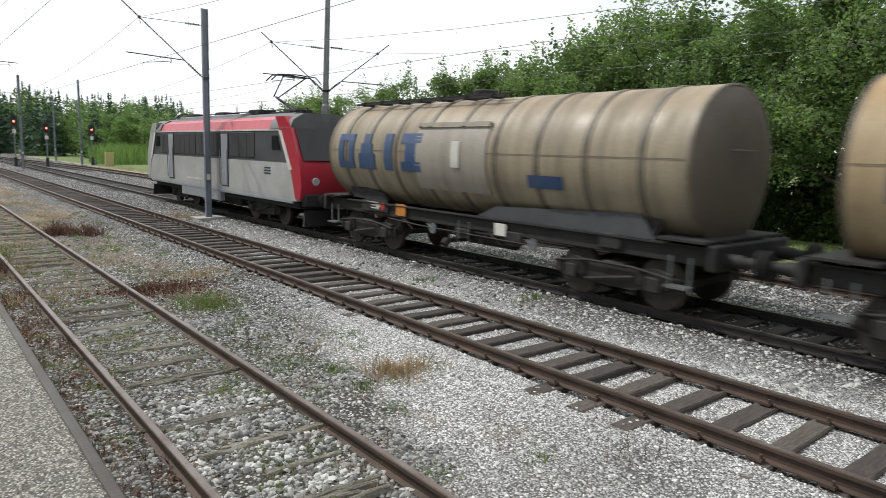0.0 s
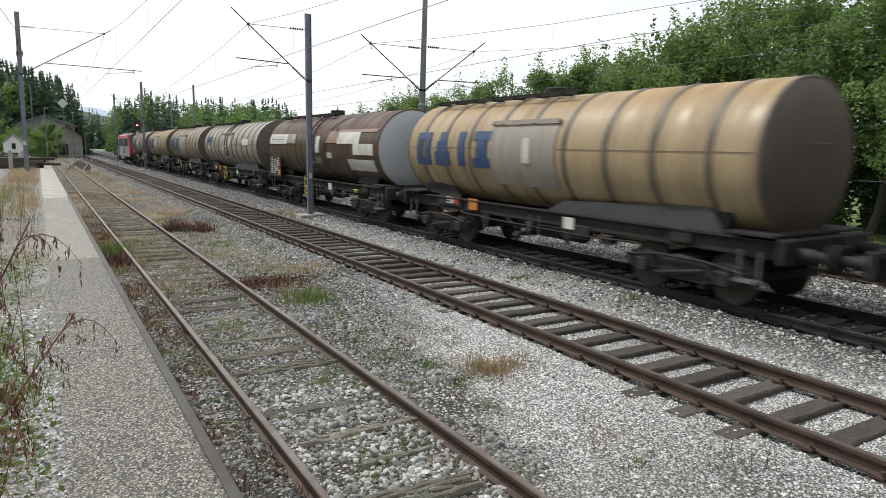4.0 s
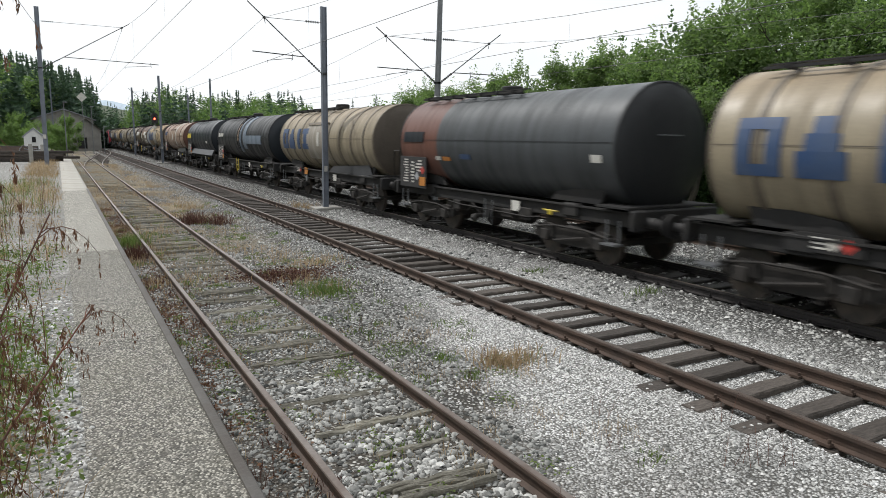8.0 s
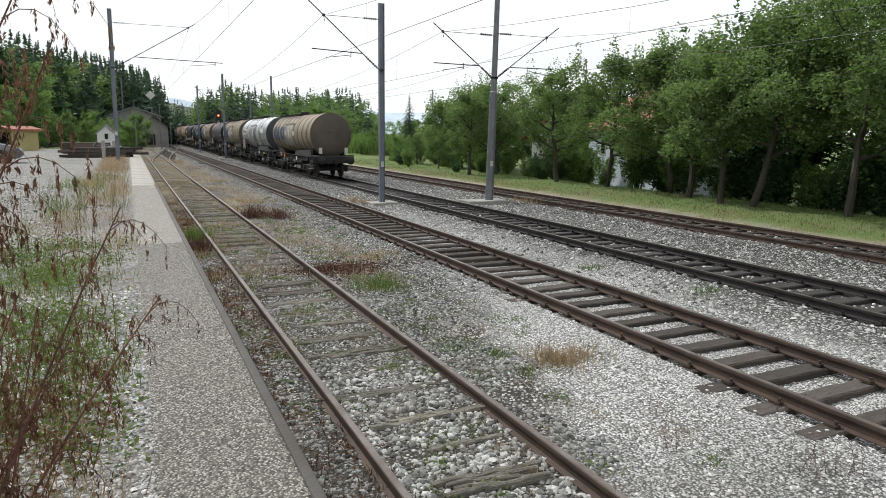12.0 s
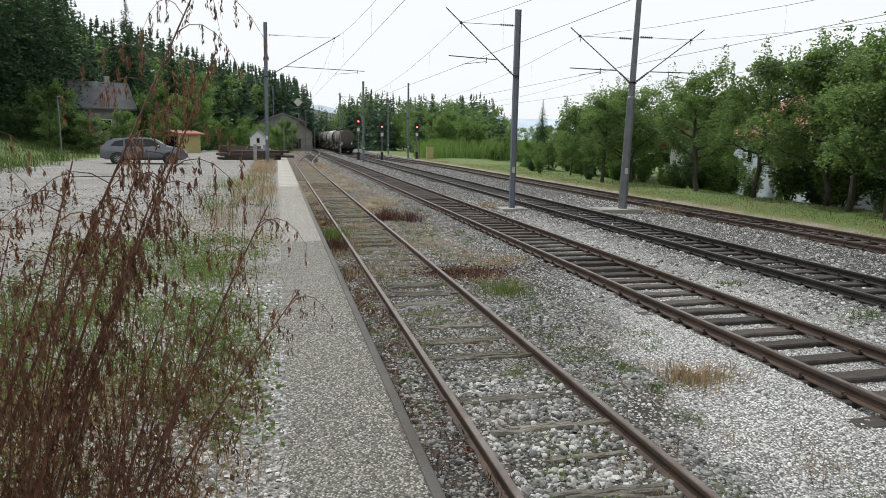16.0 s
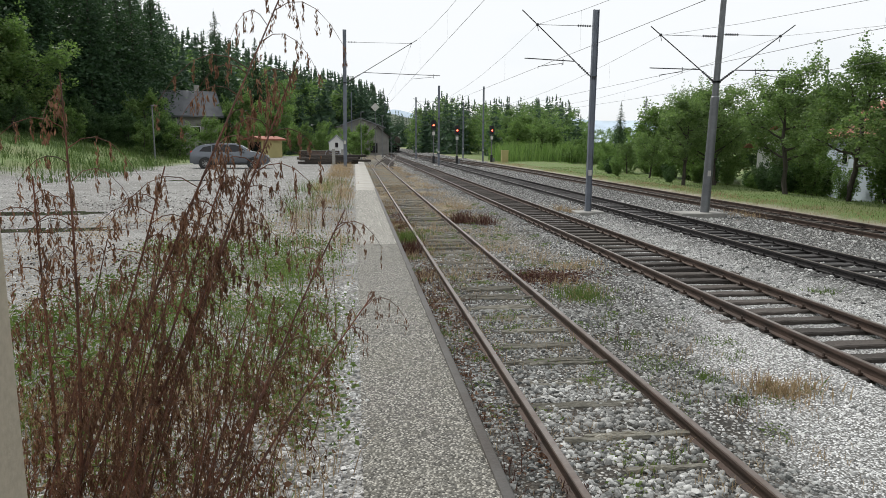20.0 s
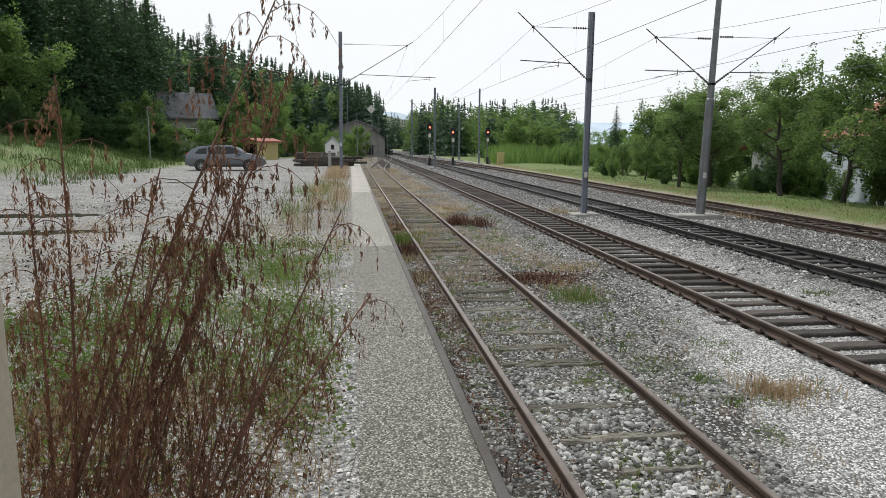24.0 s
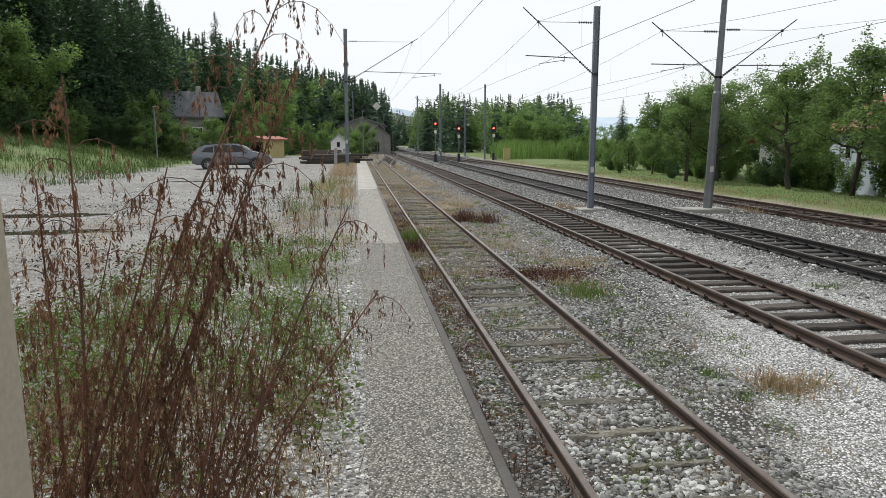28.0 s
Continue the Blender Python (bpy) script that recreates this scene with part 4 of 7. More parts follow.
def bogie_frame_mesh():
    s = Shape()
    for sx in (-1.0, 1.0):
        s.prism([(-1.35, 0.62), (-1.35, 0.42), (-1.05, 0.36), (-0.75, 0.42), (-0.5, 0.30), (0.5, 0.30), (0.75, 0.42), (1.05, 0.36), (1.35, 0.42), (1.35, 0.62), (0.9, 0.74), (0.45, 0.66), (-0.45, 0.66), (-0.9, 0.74)], 0, sx - 0.05, sx + 0.05)
        for y in (-0.9, 0.9):
            s.box((sx * 1.06, y, 0.47), (0.16, 0.30, 0.28), bevel=0.03)
            for dy in (-0.26, 0.26):
                s.cyl((sx * 1.04, y + dy, 0.44), (sx * 1.04, y + dy, 0.70), 0.075, n=8)
        s.cyl((sx * 1.1, -0.5, 0.55), (sx * 1.1, 0.55, 0.36), 0.03, n=6)
        s.tube([(sx * 1.12, -1.3, 0.62), (sx * 1.12, -0.5, 0.72), (sx * 1.12, 0.5, 0.72), (sx * 1.12, 1.3, 0.62)], 0.025, 6)
        for y in (-0.42, 0.42):
            s.box((sx * 0.98, y, 0.45), (0.1, 0.12, 0.5), bevel=0.02)
    s.box((0, 0, 0.62), (2.1, 0.5, 0.26), bevel=0.04)
    for y in (-1.3, 1.3):
        s.box((0, y, 0.52), (2.0, 0.1, 0.14), bevel=0.02)
    return s.mesh("bogie", MAT["bogie"])


BOGIE = bogie_frame_mesh()


def buffer_mesh():
    s = Shape().lathe([(0.0, 0.0), (0.0, 0.11), (0.28, 0.11), (0.28, 0.085), (0.50, 0.085), (0.50, 0.22), (0.53, 0.235), (0.56, 0.20), (0.575, 0.0)], n=16)
    return s.mesh("buffer", MAT["frame"])


BUFFER = buffer_mesh()
HOOK = Shape().box((0, 0.15, 0), (0.09, 0.36, 0.12), bevel=0.03).tube([(0, 0.32, -0.02), (0, 0.42, -0.18), (0, 0.30, -0.42)], 0.035, 6).mesh("coupling", MAT["frame"])
SPINNING = []


def running_gear(th, ys, axle_gap=1.8, frame=None):
    for yb in ys:
        bg = part("bogie", frame or BOGIE, None, th, at=pose(0, yb, 0))
        for dy in (-axle_gap / 2, axle_gap / 2):
            SPINNING.append(part("wheelset", WHEELSET, None, bg, at=pose(0, dy, 0.46)))


def end_gear(th, half):
    for sy in (-1, 1):
        for sx in (-0.87, 0.87):
            part("buffer", BUFFER, None, th, at=pose(sx, sy * (half - 0.58), 1.05, 0, 0, 0 if sy > 0 else 180))
        part("coupling", HOOK, None, th, at=pose(0, sy * (half - 0.58), 1.02, 0, 0, 0 if sy > 0 else 180))


def patch(y0, y1, a0, a1, lift=0.006, n=6, c=(0, 0, AXIS_Z)):
    """A thin plate that lies on the tank's shell between two lengths and two angles."""
    return Shape().lathe([(y0, RAD), (y0, RAD + lift), (y1, RAD + lift), (y1, RAD)], c, n, a0, a1)


def ladder(x0, z0, z1, w=0.42, rungs=None, lean=0.0, r=0.022):
    s = Shape()
    h = z1 - z0
    for sy in (-w / 2, w / 2):
        s.box((x0 + lean / 2, sy, (z0 + z1) / 2), (0.03, 0.045, math.hypot(h, lean)), turn=pose(0, 0, 0, 0, math.degrees(math.atan2(lean, h)), 0))
    for i in range(rungs or int(h / 0.3)):
        f = (i + 0.5) / (rungs or int(h / 0.3))
        s.cyl((x0 + lean * f, -w / 2, z0 + h * f), (x0 + lean * f, w / 2, z0 + h * f), r, n=6)
    return s


def marks(parent, y, z, x, rows, mat, size=(0.5, 0.045), gap=0.085, seed=1):
    """Small unreadable writing, as bars on an upright plate facing -x."""
    r = random.Random(seed)
    s = Shape()
    for i in range(rows):
        w = size[0] * r.uniform(0.55, 1.0)
        s.box((x, y - (size[0] - w) / 2, z - i * gap), (0.006, w, size[1]))
    return part("lettering", s, mat, parent, "small pale lettering")


def tank_wagon(front, length, body, label, ends="darkend", ribs=9, upper=None, split=None, decals=(), panel="tan", plates="low", rib_mat="band", catwalk=True, stairs=False, hatch=True, deep_frame=False):
    yc = front - length / 2
    half = length / 2 + 1.1
    th = thing("tank_wagon", pose(TRACKS["middle"], yc, 0), label, "tank wagon", "wagons of the train")
    hl = length / 2
    shell = [(-hl, RAD - 0.03), (-hl + 0.03, RAD), (hl - 0.03, RAD), (hl, RAD - 0.03)]
    if split:
        ysp, m2 = split
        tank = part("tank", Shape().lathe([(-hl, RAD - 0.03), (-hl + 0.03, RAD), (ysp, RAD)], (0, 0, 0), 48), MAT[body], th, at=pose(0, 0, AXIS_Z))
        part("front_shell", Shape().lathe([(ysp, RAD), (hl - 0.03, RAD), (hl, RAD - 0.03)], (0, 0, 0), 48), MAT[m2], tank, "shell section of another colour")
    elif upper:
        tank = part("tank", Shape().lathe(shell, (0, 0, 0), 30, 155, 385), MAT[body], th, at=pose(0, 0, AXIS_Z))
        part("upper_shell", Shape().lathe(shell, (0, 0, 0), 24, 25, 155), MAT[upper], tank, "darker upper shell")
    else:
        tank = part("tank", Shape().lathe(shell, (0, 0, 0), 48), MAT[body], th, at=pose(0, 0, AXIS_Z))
    for sy in (-1, 1):
        e = Shape().lathe([(sy * hl, RAD - 0.03), (sy * (hl + 0.05), RAD - 0.10), (sy * (hl + 0.12), RAD * 0.7), (sy * (hl + 0.16), RAD * 0.35), (sy * (hl + 0.17), 0.0)], n=48)
        end = part("tank_end", e, MAT[ends], tank)
        sm = Shape().lathe([(sy * (hl - 0.05), RAD + 0.012), (sy * (hl - 0.0), RAD + 0.012), (sy * (hl + 0.02), RAD - 0.02)], n=40)
        part("end_seam", sm, MAT[rib_mat], tank)
        if sy < 0:
            part("end_grip", Shape().tube([(-0.35, sy * (hl + 0.10), 0.25), (-0.35, sy * (hl + 0.26), 0.25), (0.25, sy * (hl + 0.26), 0.25), (0.25, sy * (hl + 0.10), 0.25)], 0.014, 5), MAT["zinc"], tank)
            for sx in ((-0.78, 0.78) if front < -160 else ()):
                part("tail_plate", Shape().box((sx, sy * (half - 0.62), 1.62 - AXIS_Z), (0.2, 0.02, 0.34), bevel=0.004), MAT["white"], tank, "small white rear plate")
    ring = Shape().lathe([(-0.075, RAD), (-0.06, RAD + 0.022), (0.06, RAD + 0.022), (0.075, RAD)], n=48).mesh("tank_rib", MAT[rib_mat])
    for i in range(ribs):
        part("tank_rib", ring, None, tank, at=pose(0, -hl + length * (i + 0.75) / (ribs + 0.5), 0))
    # seam along the shell and fittings on top
    seam = Shape()
    for a in (176, 4):
        seam.lathe([(-hl + 0.1, RAD), (-hl + 0.1, RAD + 0.01), (hl - 0.1, RAD + 0.01), (hl - 0.1, RAD)], n=1, a0=a, a1=a + 0.7)
    part("seam", seam, MAT[rib_mat], tank)
    dome = Shape().lathe([(-0.02, 0.0), (-0.02, 0.3), (0.22, 0.3), (0.25, 0.26), (0.27, 0.0)], n=20)
    dome.v = [(v[0], -v[2], v[1]) for v in dome.v]
    part("manhole", dome, MAT["frame"], tank, at=pose(0, 0.6, RAD - 0.03))
    if catwalk:
        w = Shape()
        y0, y1 = -0.9, hl - 0.5
        for sx in (-0.55, 0.55):
            w.box((sx, (y0 + y1) / 2, RAD + 0.05), (0.09, y1 - y0, 0.025))
            w.box((sx * 1.35, (y0 + y1) / 2, RAD - 0.02), (0.05, y1 - y0, 0.05))
            for k in range(7):
                y = y0 + (y1 - y0) * (k + 0.5) / 7
                w.box((sx * 1.15, y, RAD - 0.02), (0.4, 0.04, 0.1))
        part("walkway", w, MAT["frame"], tank, "narrow dark walkway on the tank's top")
    if hatch:
        # insulation lap: lip over the outlet field on both sides
        for a0, a1 in ((148, 152), (28, 32)):
            part("rain_lip", Shape().lathe([(-0.95, RAD), (-0.95, RAD + 0.09), (1.55, RAD + 0.09), (1.55, RAD)], (0, 0, 0), 2, a0, a1), MAT[rib_mat], tank)
        part("outlet_field", Shape().lathe([(-0.95, RAD), (-0.95, RAD + 0.025), (1.55, RAD + 0.025), (1.55, RAD)], (0, 0, 0), 20, 152, 215), MAT["greige"] if body in ("tan", "ochre") else MAT[body], tank, "paler insulation field")
        part("gauge_plate", Shape().lathe([(-0.1, RAD), (-0.1, RAD + 0.05), (0.16, RAD + 0.05), (0.16, RAD)], (0, 0, 0), 8, 166, 190), MAT["white"], tank, "white upright strip")
    for y0, y1, a0, a1, m in decals:
        part("painted_mark", Shape().lathe([(y0, RAD), (y0, RAD + 0.026), (y1, RAD + 0.026), (y1, RAD)], (0, 0, 0), max(2, int(abs(a1 - a0) / 4)), a0, a1), MAT[m], tank, "flat painted mark")
    # underframe
    fr = Shape()
    zt = 1.32 if deep_frame else 1.22
    for sx in (-0.98, 0.98):
        fr.box((sx, 0, zt - 0.16), (0.10, 2 * half - 1.2, 0.30), bevel=0.02)
        fr.box((sx * 1.06, 0, zt), (0.16, 2 * half - 1.2, 0.03))
    fr.box((0, 0, 1.02), (0.35, 2 * half - 1.4, 0.22), bevel=0.02)
    for sy in (-1, 1):
        fr.box((0, sy * (half - 0.66), 1.08), (2.5, 0.14, 0.42), bevel=0.03)
        fr.box((0, sy * (hl - 1.6), 1.12), (2.2, 0.5, 0.3), bevel=0.03)
        fr.box((0, sy * (half - 1.2), 1.32), (2.6, 0.9, 0.04))
    under = part("underframe", fr, MAT["frame"], th)
    for sy in (-1, 1):
        for sx in (-1, 1):
            sd = Shape().prism([(sy * (hl - 2.4), 1.30), (sy * (hl - 0.75), 1.30), (sy * (hl - 0.55), 1.72), (sy * (hl - 2.2), 1.50)], 0, sx * 0.93 - 0.05, sx * 0.93 + 0.05)
            part("saddle", sd, MAT["frame"], under, "dark tank saddle")
    if hatch:
        for sx in (-1, 1):
            sk = Shape().prism([(-hl + 0.7, 1.24), (-0.4, 1.24), (-1.0, 1.50), (-hl + 1.0, 1.66)], 0, sx * 1.04 - 0.012, sx * 1.04 + 0.012)
            part("skirt_plate", sk, MAT["locodark"], under, "blue-grey skirt plate under the tank")
    rig = Shape()
    rig.cyl((-0.55, -1.2, 0.75), (-0.55, 0.3, 0.75), 0.22, n=14)
    rig.cyl((0.45, 1.0, 0.72), (0.45, 1.7, 0.72), 0.19, n=12)
    rig.tube([(-0.75, -3.0, 0.82), (-0.75, -1.0, 0.70), (-0.75, 1.0, 0.70), (-0.75, 3.0, 0.82)], 0.02, 5)
    rig.cyl((0, 0.35, 1.2), (0, 0.35, 0.55), 0.13, n=10)
    rig.cyl((-1.25, 0.35, 0.62), (1.25, 0.35, 0.62), 0.065, n=10)
    for sx in (-1.25, 1.25):
        rig.cyl((sx, 0.35, 0.62), (sx * 1.08, 0.35, 0.52), 0.10, n=10)
        rig.box((sx * 0.86, -1.6, 0.86), (0.05, 0.5, 0.3), bevel=0.02)
    part("brake_and_outlet_gear", rig, MAT["bogie"], under)
    rw = random.Random(int(front * 11) % 1000)
    for sx in (-1, 1):
        # pipes, levers, hangers and boxes along the sole bar
        pipe = Shape().tube([(sx * 1.10, -hl + 2.6, 0.86), (sx * 1.12, -hl * 0.35, 0.80), (sx * 1.12, hl * 0.3, 0.83), (sx * 1.10, hl - 2.7, 0.88)], 0.018, 5)
        part("brake_pipe", pipe, MAT["bogie"], under)
        for k in range(5):
            y = -hl + 3.0 + (2 * hl - 6.0) * (k + rw.uniform(0.2, 0.8)) / 5
            kind = rw.randrange(4)
            if kind == 0:
                part("gear_box", Shape().box((sx * 1.0, y, 0.80), (0.22, rw.uniform(0.25, 0.5), rw.uniform(0.16, 0.28)), bevel=0.02), MAT["bogie"], under)
            elif kind == 1:
                part("brake_lever", Shape().tube([(sx * 1.08, y - 0.35, 0.70), (sx * 1.10, y, 0.92), (sx * 1.08, y + 0.3, 0.66)], 0.024, 5), MAT["bogie"], under)
            elif kind == 2:
                part("hanger", Shape().prism([(y - 0.22, 0.90), (y + 0.22, 0.90), (y + 0.05, 0.55), (y - 0.05, 0.55)], 0, sx * 1.02 - 0.02, sx * 1.02 + 0.02), MAT["frame"], under)
            else:
                part("change_handle", Shape().cyl((sx * 1.12, y, 0.82), (sx * 1.16, y, 0.82), 0.13, n=14).cyl((sx * 1.16, y, 0.82), (sx * 1.20, y + 0.14, 0.92), 0.016, n=5), MAT["zinc"], under)
        part("rung_step", Shape().tube([(sx * 1.18, -0.3, 1.1), (sx * 1.20, -0.3, 0.45), (sx * 1.20, 0.05, 0.45), (sx * 1.18, 0.05, 1.1)], 0.016, 5), MAT["zinc"], under)
    running_gear(th, (hl - 1.55, -hl + 1.55))
    end_gear(th, half)
    # sole-bar plates with writing on the near and far side
    yp = hl - 2.05
    if plates == "low":
        part("data_board", Shape().box((-1.08, yp, 1.16), (0.02, 1.1, 0.30), bevel=0.004), MAT["frame"], th)
        marks(th, yp + 0.22, 1.24, -1.094, 3, MAT["white"], (0.5, 0.03), 0.075, int(front * 7) % 97)
        part("hazard_diamond", Shape().box((-1.096, yp - 0.32, 1.16), (0.006, 0.17, 0.17), turn=pose(0, 0, 0, 45)), MAT["redplate"], th)
        part("hazard_label", Shape().box((-1.096, yp - 0.10, 1.16), (0.006, 0.15, 0.15), turn=pose(0, 0, 0, 45)), MAT["white"], th)
        part("orange_plate", Shape().box((-1.10, yp - 1.15, 1.13), (0.012, 0.42, 0.30), bevel=0.004), MAT["orange"], th)
    else:
        part("data_board", Shape().box((-1.30, hl - 0.82, 1.62), (0.03, 1.75, 0.95), bevel=0.006), MAT["signalblack"], th, "tall dark data board")
        marks(th, hl - 0.35, 2.0, -1.32, 9, MAT["white"], (0.34, 0.04), 0.085, int(front * 5) % 89)
        marks(th, hl - 0.78, 1.92, -1.32, 7, MAT["white"], (0.28, 0.05), 0.1, int(front * 3) % 83)
        marks(th, hl - 1.22, 1.98, -1.32, 4, MAT["white"], (0.42, 0.05), 0.1, int(front * 2) % 79)
        part("hazard_label", Shape().box((-1.322, hl - 1.12, 1.5), (0.006, 0.19, 0.19), turn=pose(0, 0, 0, 45)), MAT["paleend"], th)
        part("hazard_diamond", Shape().box((-1.322, hl - 1.48, 1.70), (0.006, 0.19, 0.19), turn=pose(0, 0, 0, 45)), MAT["redplate"], th)
        part("orange_plate", Shape().box((-1.325, hl - 1.48, 1.36), (0.012, 0.36, 0.27), bevel=0.004), MAT["orange"], th)
        part("handbrake_guard", Shape().tube([(-1.2, hl + 0.75, 1.3), (-1.2, hl + 0.75, 2.25), (-1.2, hl + 0.35, 2.25), (-1.2, hl + 0.35, 1.3)], 0.025, 6), MAT["frame"], th)
        part("yellow_valve", Shape().box((-1.16, -hl + 2.2, 1.0), (0.05, 0.14, 0.12), bevel=0.02).cyl((-1.16, -hl + 1.95, 1.05), (-1.16, -hl + 2.45, 1.05), 0.022, n=6), MAT["yellow"], th, "yellow handle")
    if stairs:
        lad = lambda a: ((RAD + 0.08) * math.cos(radians(a)), AXIS_Z + (RAD + 0.08) * math.sin(radians(a)))
        for dy in (-0.24, 0.24):
            part("ladder_rail", Shape().tube([(lad(a)[0], 0.1 + dy, lad(a)[1]) for a in range(96, 213, 9)], 0.026, 6), MAT["frame"], th)
        for a in range(104, 213, 12):
            part("rung", Shape().cyl((lad(a)[0], -0.14, lad(a)[1]), (lad(a)[0], 0.34, lad(a)[1]), 0.019, n=6), MAT["frame"], th)
        part("foot_ladder", ladder(-1.3, 0.5, 1.35, 0.5, 3), MAT["yellow"], th, "yellow step ladder", at=pose(0, 0.9, 0))
    for sy in (-1, 1):
        part("step", Shape().box((-1.22, sy * (hl - 0.1), 0.55), (0.24, 0.4, 0.04)).box((-1.2, sy * (hl - 0.1) - 0.18, 0.8), (0.03, 0.03, 0.5)).box((-1.2, sy * (hl - 0.1) + 0.18, 0.8), (0.03, 0.03, 0.5)), MAT["zinc"], th)
    part("label_holder", Shape().box((-1.09, -1.2, 1.02), (0.02, 0.34, 0.26), bevel=0.004), MAT["white"], th, "pale label plate")
    return th


def blue_blocks(hl, small=False):
    """Four large plain blue blocks near the front end, where the owner's mark stands."""
    m = "blue"
    if small:
        return [(hl - 1.15 - 0.34 * i, hl - 0.87 - 0.34 * i, 158, 172, m) for i in range(4)]
    out, y, w = [], hl - 0.55, 0.78
    lo, hi = 197, 158
    out += [(y - w, y, hi, hi + 8, m), (y - w, y, lo - 8, lo, m), (y - 0.25, y, hi + 8, lo - 8, m), (y - w, y - w + 0.25, hi + 8, lo - 8, m)]
    y -= 1.02
    out += [(y - 0.56, y - 0.24, hi, hi + 11, m), (y - 0.66, y - 0.14, hi + 11, hi + 22, m), (y - 0.78, y - 0.02, hi + 22, lo, m)]
    y -= 1.0
    out += [(y - 0.55, y - 0.22, hi, lo, m)]
    y -= 0.95
    out += [(y - 0.8, y, hi, hi + 10, m), (y - 0.62, y - 0.18, hi + 10, lo - 10, m), (y - 0.8, y, lo - 10, lo, m)]
    return out


FRONTS = [17.05, 3.57, -9.96, -23.74, -38.48, -52.91, -66.70, -81.08, -93.60, -108.72, -122.30, -134.22, -148.03, -162.24]
LENS = [a - b - 2.2 for a, b in zip(FRONTS, FRONTS[1:])] + [11.32]
VEHICLES = []


def build_train():
    global RAD, AXIS_Z
    tanl = "dusty tan tank wagon with ribs and faded blue marks"
    for i, (f, L) in enumerate(zip(FRONTS, LENS)):
        hl = L / 2
        if i == 13:
            RAD, AXIS_Z = 1.26, 2.56  # the last wagon has a slimmer tank
        if i in (0, 1, 2, 5, 9, 11, 13):
            paint = {1: "ochre", 5: "ochre"}.get(i, "tan")
            extra = [(-hl + 2.6, -hl + 3.5, 193, 204, "blue")] if i in (0,) else []
            if i in (11, 13):
                extra = [(-1.4, -1.05, 172, 184, "white"), (0.9, 1.25, 172, 184, "white")]
            w = tank_wagon(f, L, paint, tanl, decals=blue_blocks(hl) + extra)
        elif i == 3:
            w = tank_wagon(f, L, "greige", "grey-beige tank wagon with a white stripe and ladder", ribs=11, plates="low", stairs=True,
                           decals=blue_blocks(hl, True) + [(0.1, 0.45, 120, 200, "white"), (-hl + 1.6, -hl + 2.9, 164, 178, "white"), (hl - 1.75, hl - 1.2, 183, 189, "white"), (0.9, 1.3, 184, 192, "white"), (-0.6, -0.3, 160, 180, "white")])
        elif i == 4:
            w = tank_wagon(f, L, "sand", "brown tank wagon with white panels and yellow ladder", ends="paleend", ribs=0, upper="brown", plates="high", stairs=True, hatch=False, rib_mat="brown",
                           decals=[(hl - 2.75, hl - 0.25, 155, 174, "white"), (hl - 3.9, hl - 2.75, 155.2, 173, "greige"), (-0.7, -0.3, 160, 188, "white"), (-0.78, 0.6, 196, 207, "greige"), (-4.6, -2.6, 150, 173, "white"),
                                   (-hl + 0.35, -hl + 2.0, 173, 189, "white"), (-hl + 0.4, -hl + 2.6, 196, 214, "white"), (-2.0, -1.5, 187, 196, "white"), (-hl + 0.2, -2.6, 150, 155, "rose"), (-2.6, -1.4, 152, 172, "rose"),
                                   (hl - 0.90, hl - 0.50, 160, 170, "navy"), (hl - 1.40, hl - 1.08, 160, 170, "navy"), (hl - 1.84, hl - 1.52, 160, 170, "navy"), (hl - 2.30, hl - 1.96, 160, 170, "navy")])
        elif i == 6:
            w = tank_wagon(f, L, "rose", "rosy brown tank wagon with a white hoop", ends="rust", ribs=4, plates="high", hatch=True, rib_mat="brown",
                           decals=blue_blocks(hl, True) + [(-1.7, -1.35, 60, 215, "white"), (-hl + 1.2, -hl + 1.6, 165, 172, "white")])
        elif i == 7:
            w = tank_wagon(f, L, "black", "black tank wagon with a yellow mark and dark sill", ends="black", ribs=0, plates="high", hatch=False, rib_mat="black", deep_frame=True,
                           decals=[(hl - 1.85, hl - 0.2, 166, 182, "yellow"), (hl - 0.65, hl - 0.35, 169, 179, "navy"), (hl - 1.05, hl - 0.75, 169, 179, "white"), (hl - 1.45, hl - 1.15, 169, 179, "redplate"), (hl - 1.75, hl - 1.52, 169, 179, "navy"), (-hl + 1.9, -hl + 2.3, 190, 197, "white")])
            part("grey_sill", Shape().prism([(-1.36, 1.28), (-1.30, 1.28), (-1.10, 1.66), (-1.16, 1.66)], 1, -hl + 0.2, hl - 1.2), MAT["locodark"], w, "dark grey sill along the tank")
        elif i == 8:
            w = tank_wagon(f, L, "slate", "dark slate tank wagon with faded blue patches", ends="black", ribs=0, plates="high", hatch=False, rib_mat="slate", stairs=True,
                           decals=[(hl - 0.75, hl - 0.45, 165, 176, "white"), (hl - 1.2, hl - 0.95, 166, 175, "white"), (hl - 1.52, hl - 1.28, 166, 175, "white"), (hl - 1.84, hl - 1.6, 166, 175, "white"),
                                   (-0.4, 0.1, 60, 215, "bluepatch"), (-1.6, -0.9, 110, 205, "bluepatch"), (-5.0, -1.6, 172, 192, "bluepatch"), (0.1, 0.5, 140, 185, "rose")])
        elif i == 10:
            w = tank_wagon(f, L, "steel", "blue-grey tank wagon with a rust-red front", ends="slate", ribs=0, plates="high", hatch=False, rib_mat="slate", split=(hl - 2.4, "rust"),
                           decals=[(hl - 1.6, hl - 0.3, 166, 179, "black"), (hl - 2.55, hl - 2.3, 196, 201, "white"), (hl - 3.1, hl - 2.7, 196, 201, "orange"), (hl - 4.2, hl - 3.7, 192, 198, "blue"), (-hl + 0.4, -hl + 0.7, 187, 194, "white")])
        else:
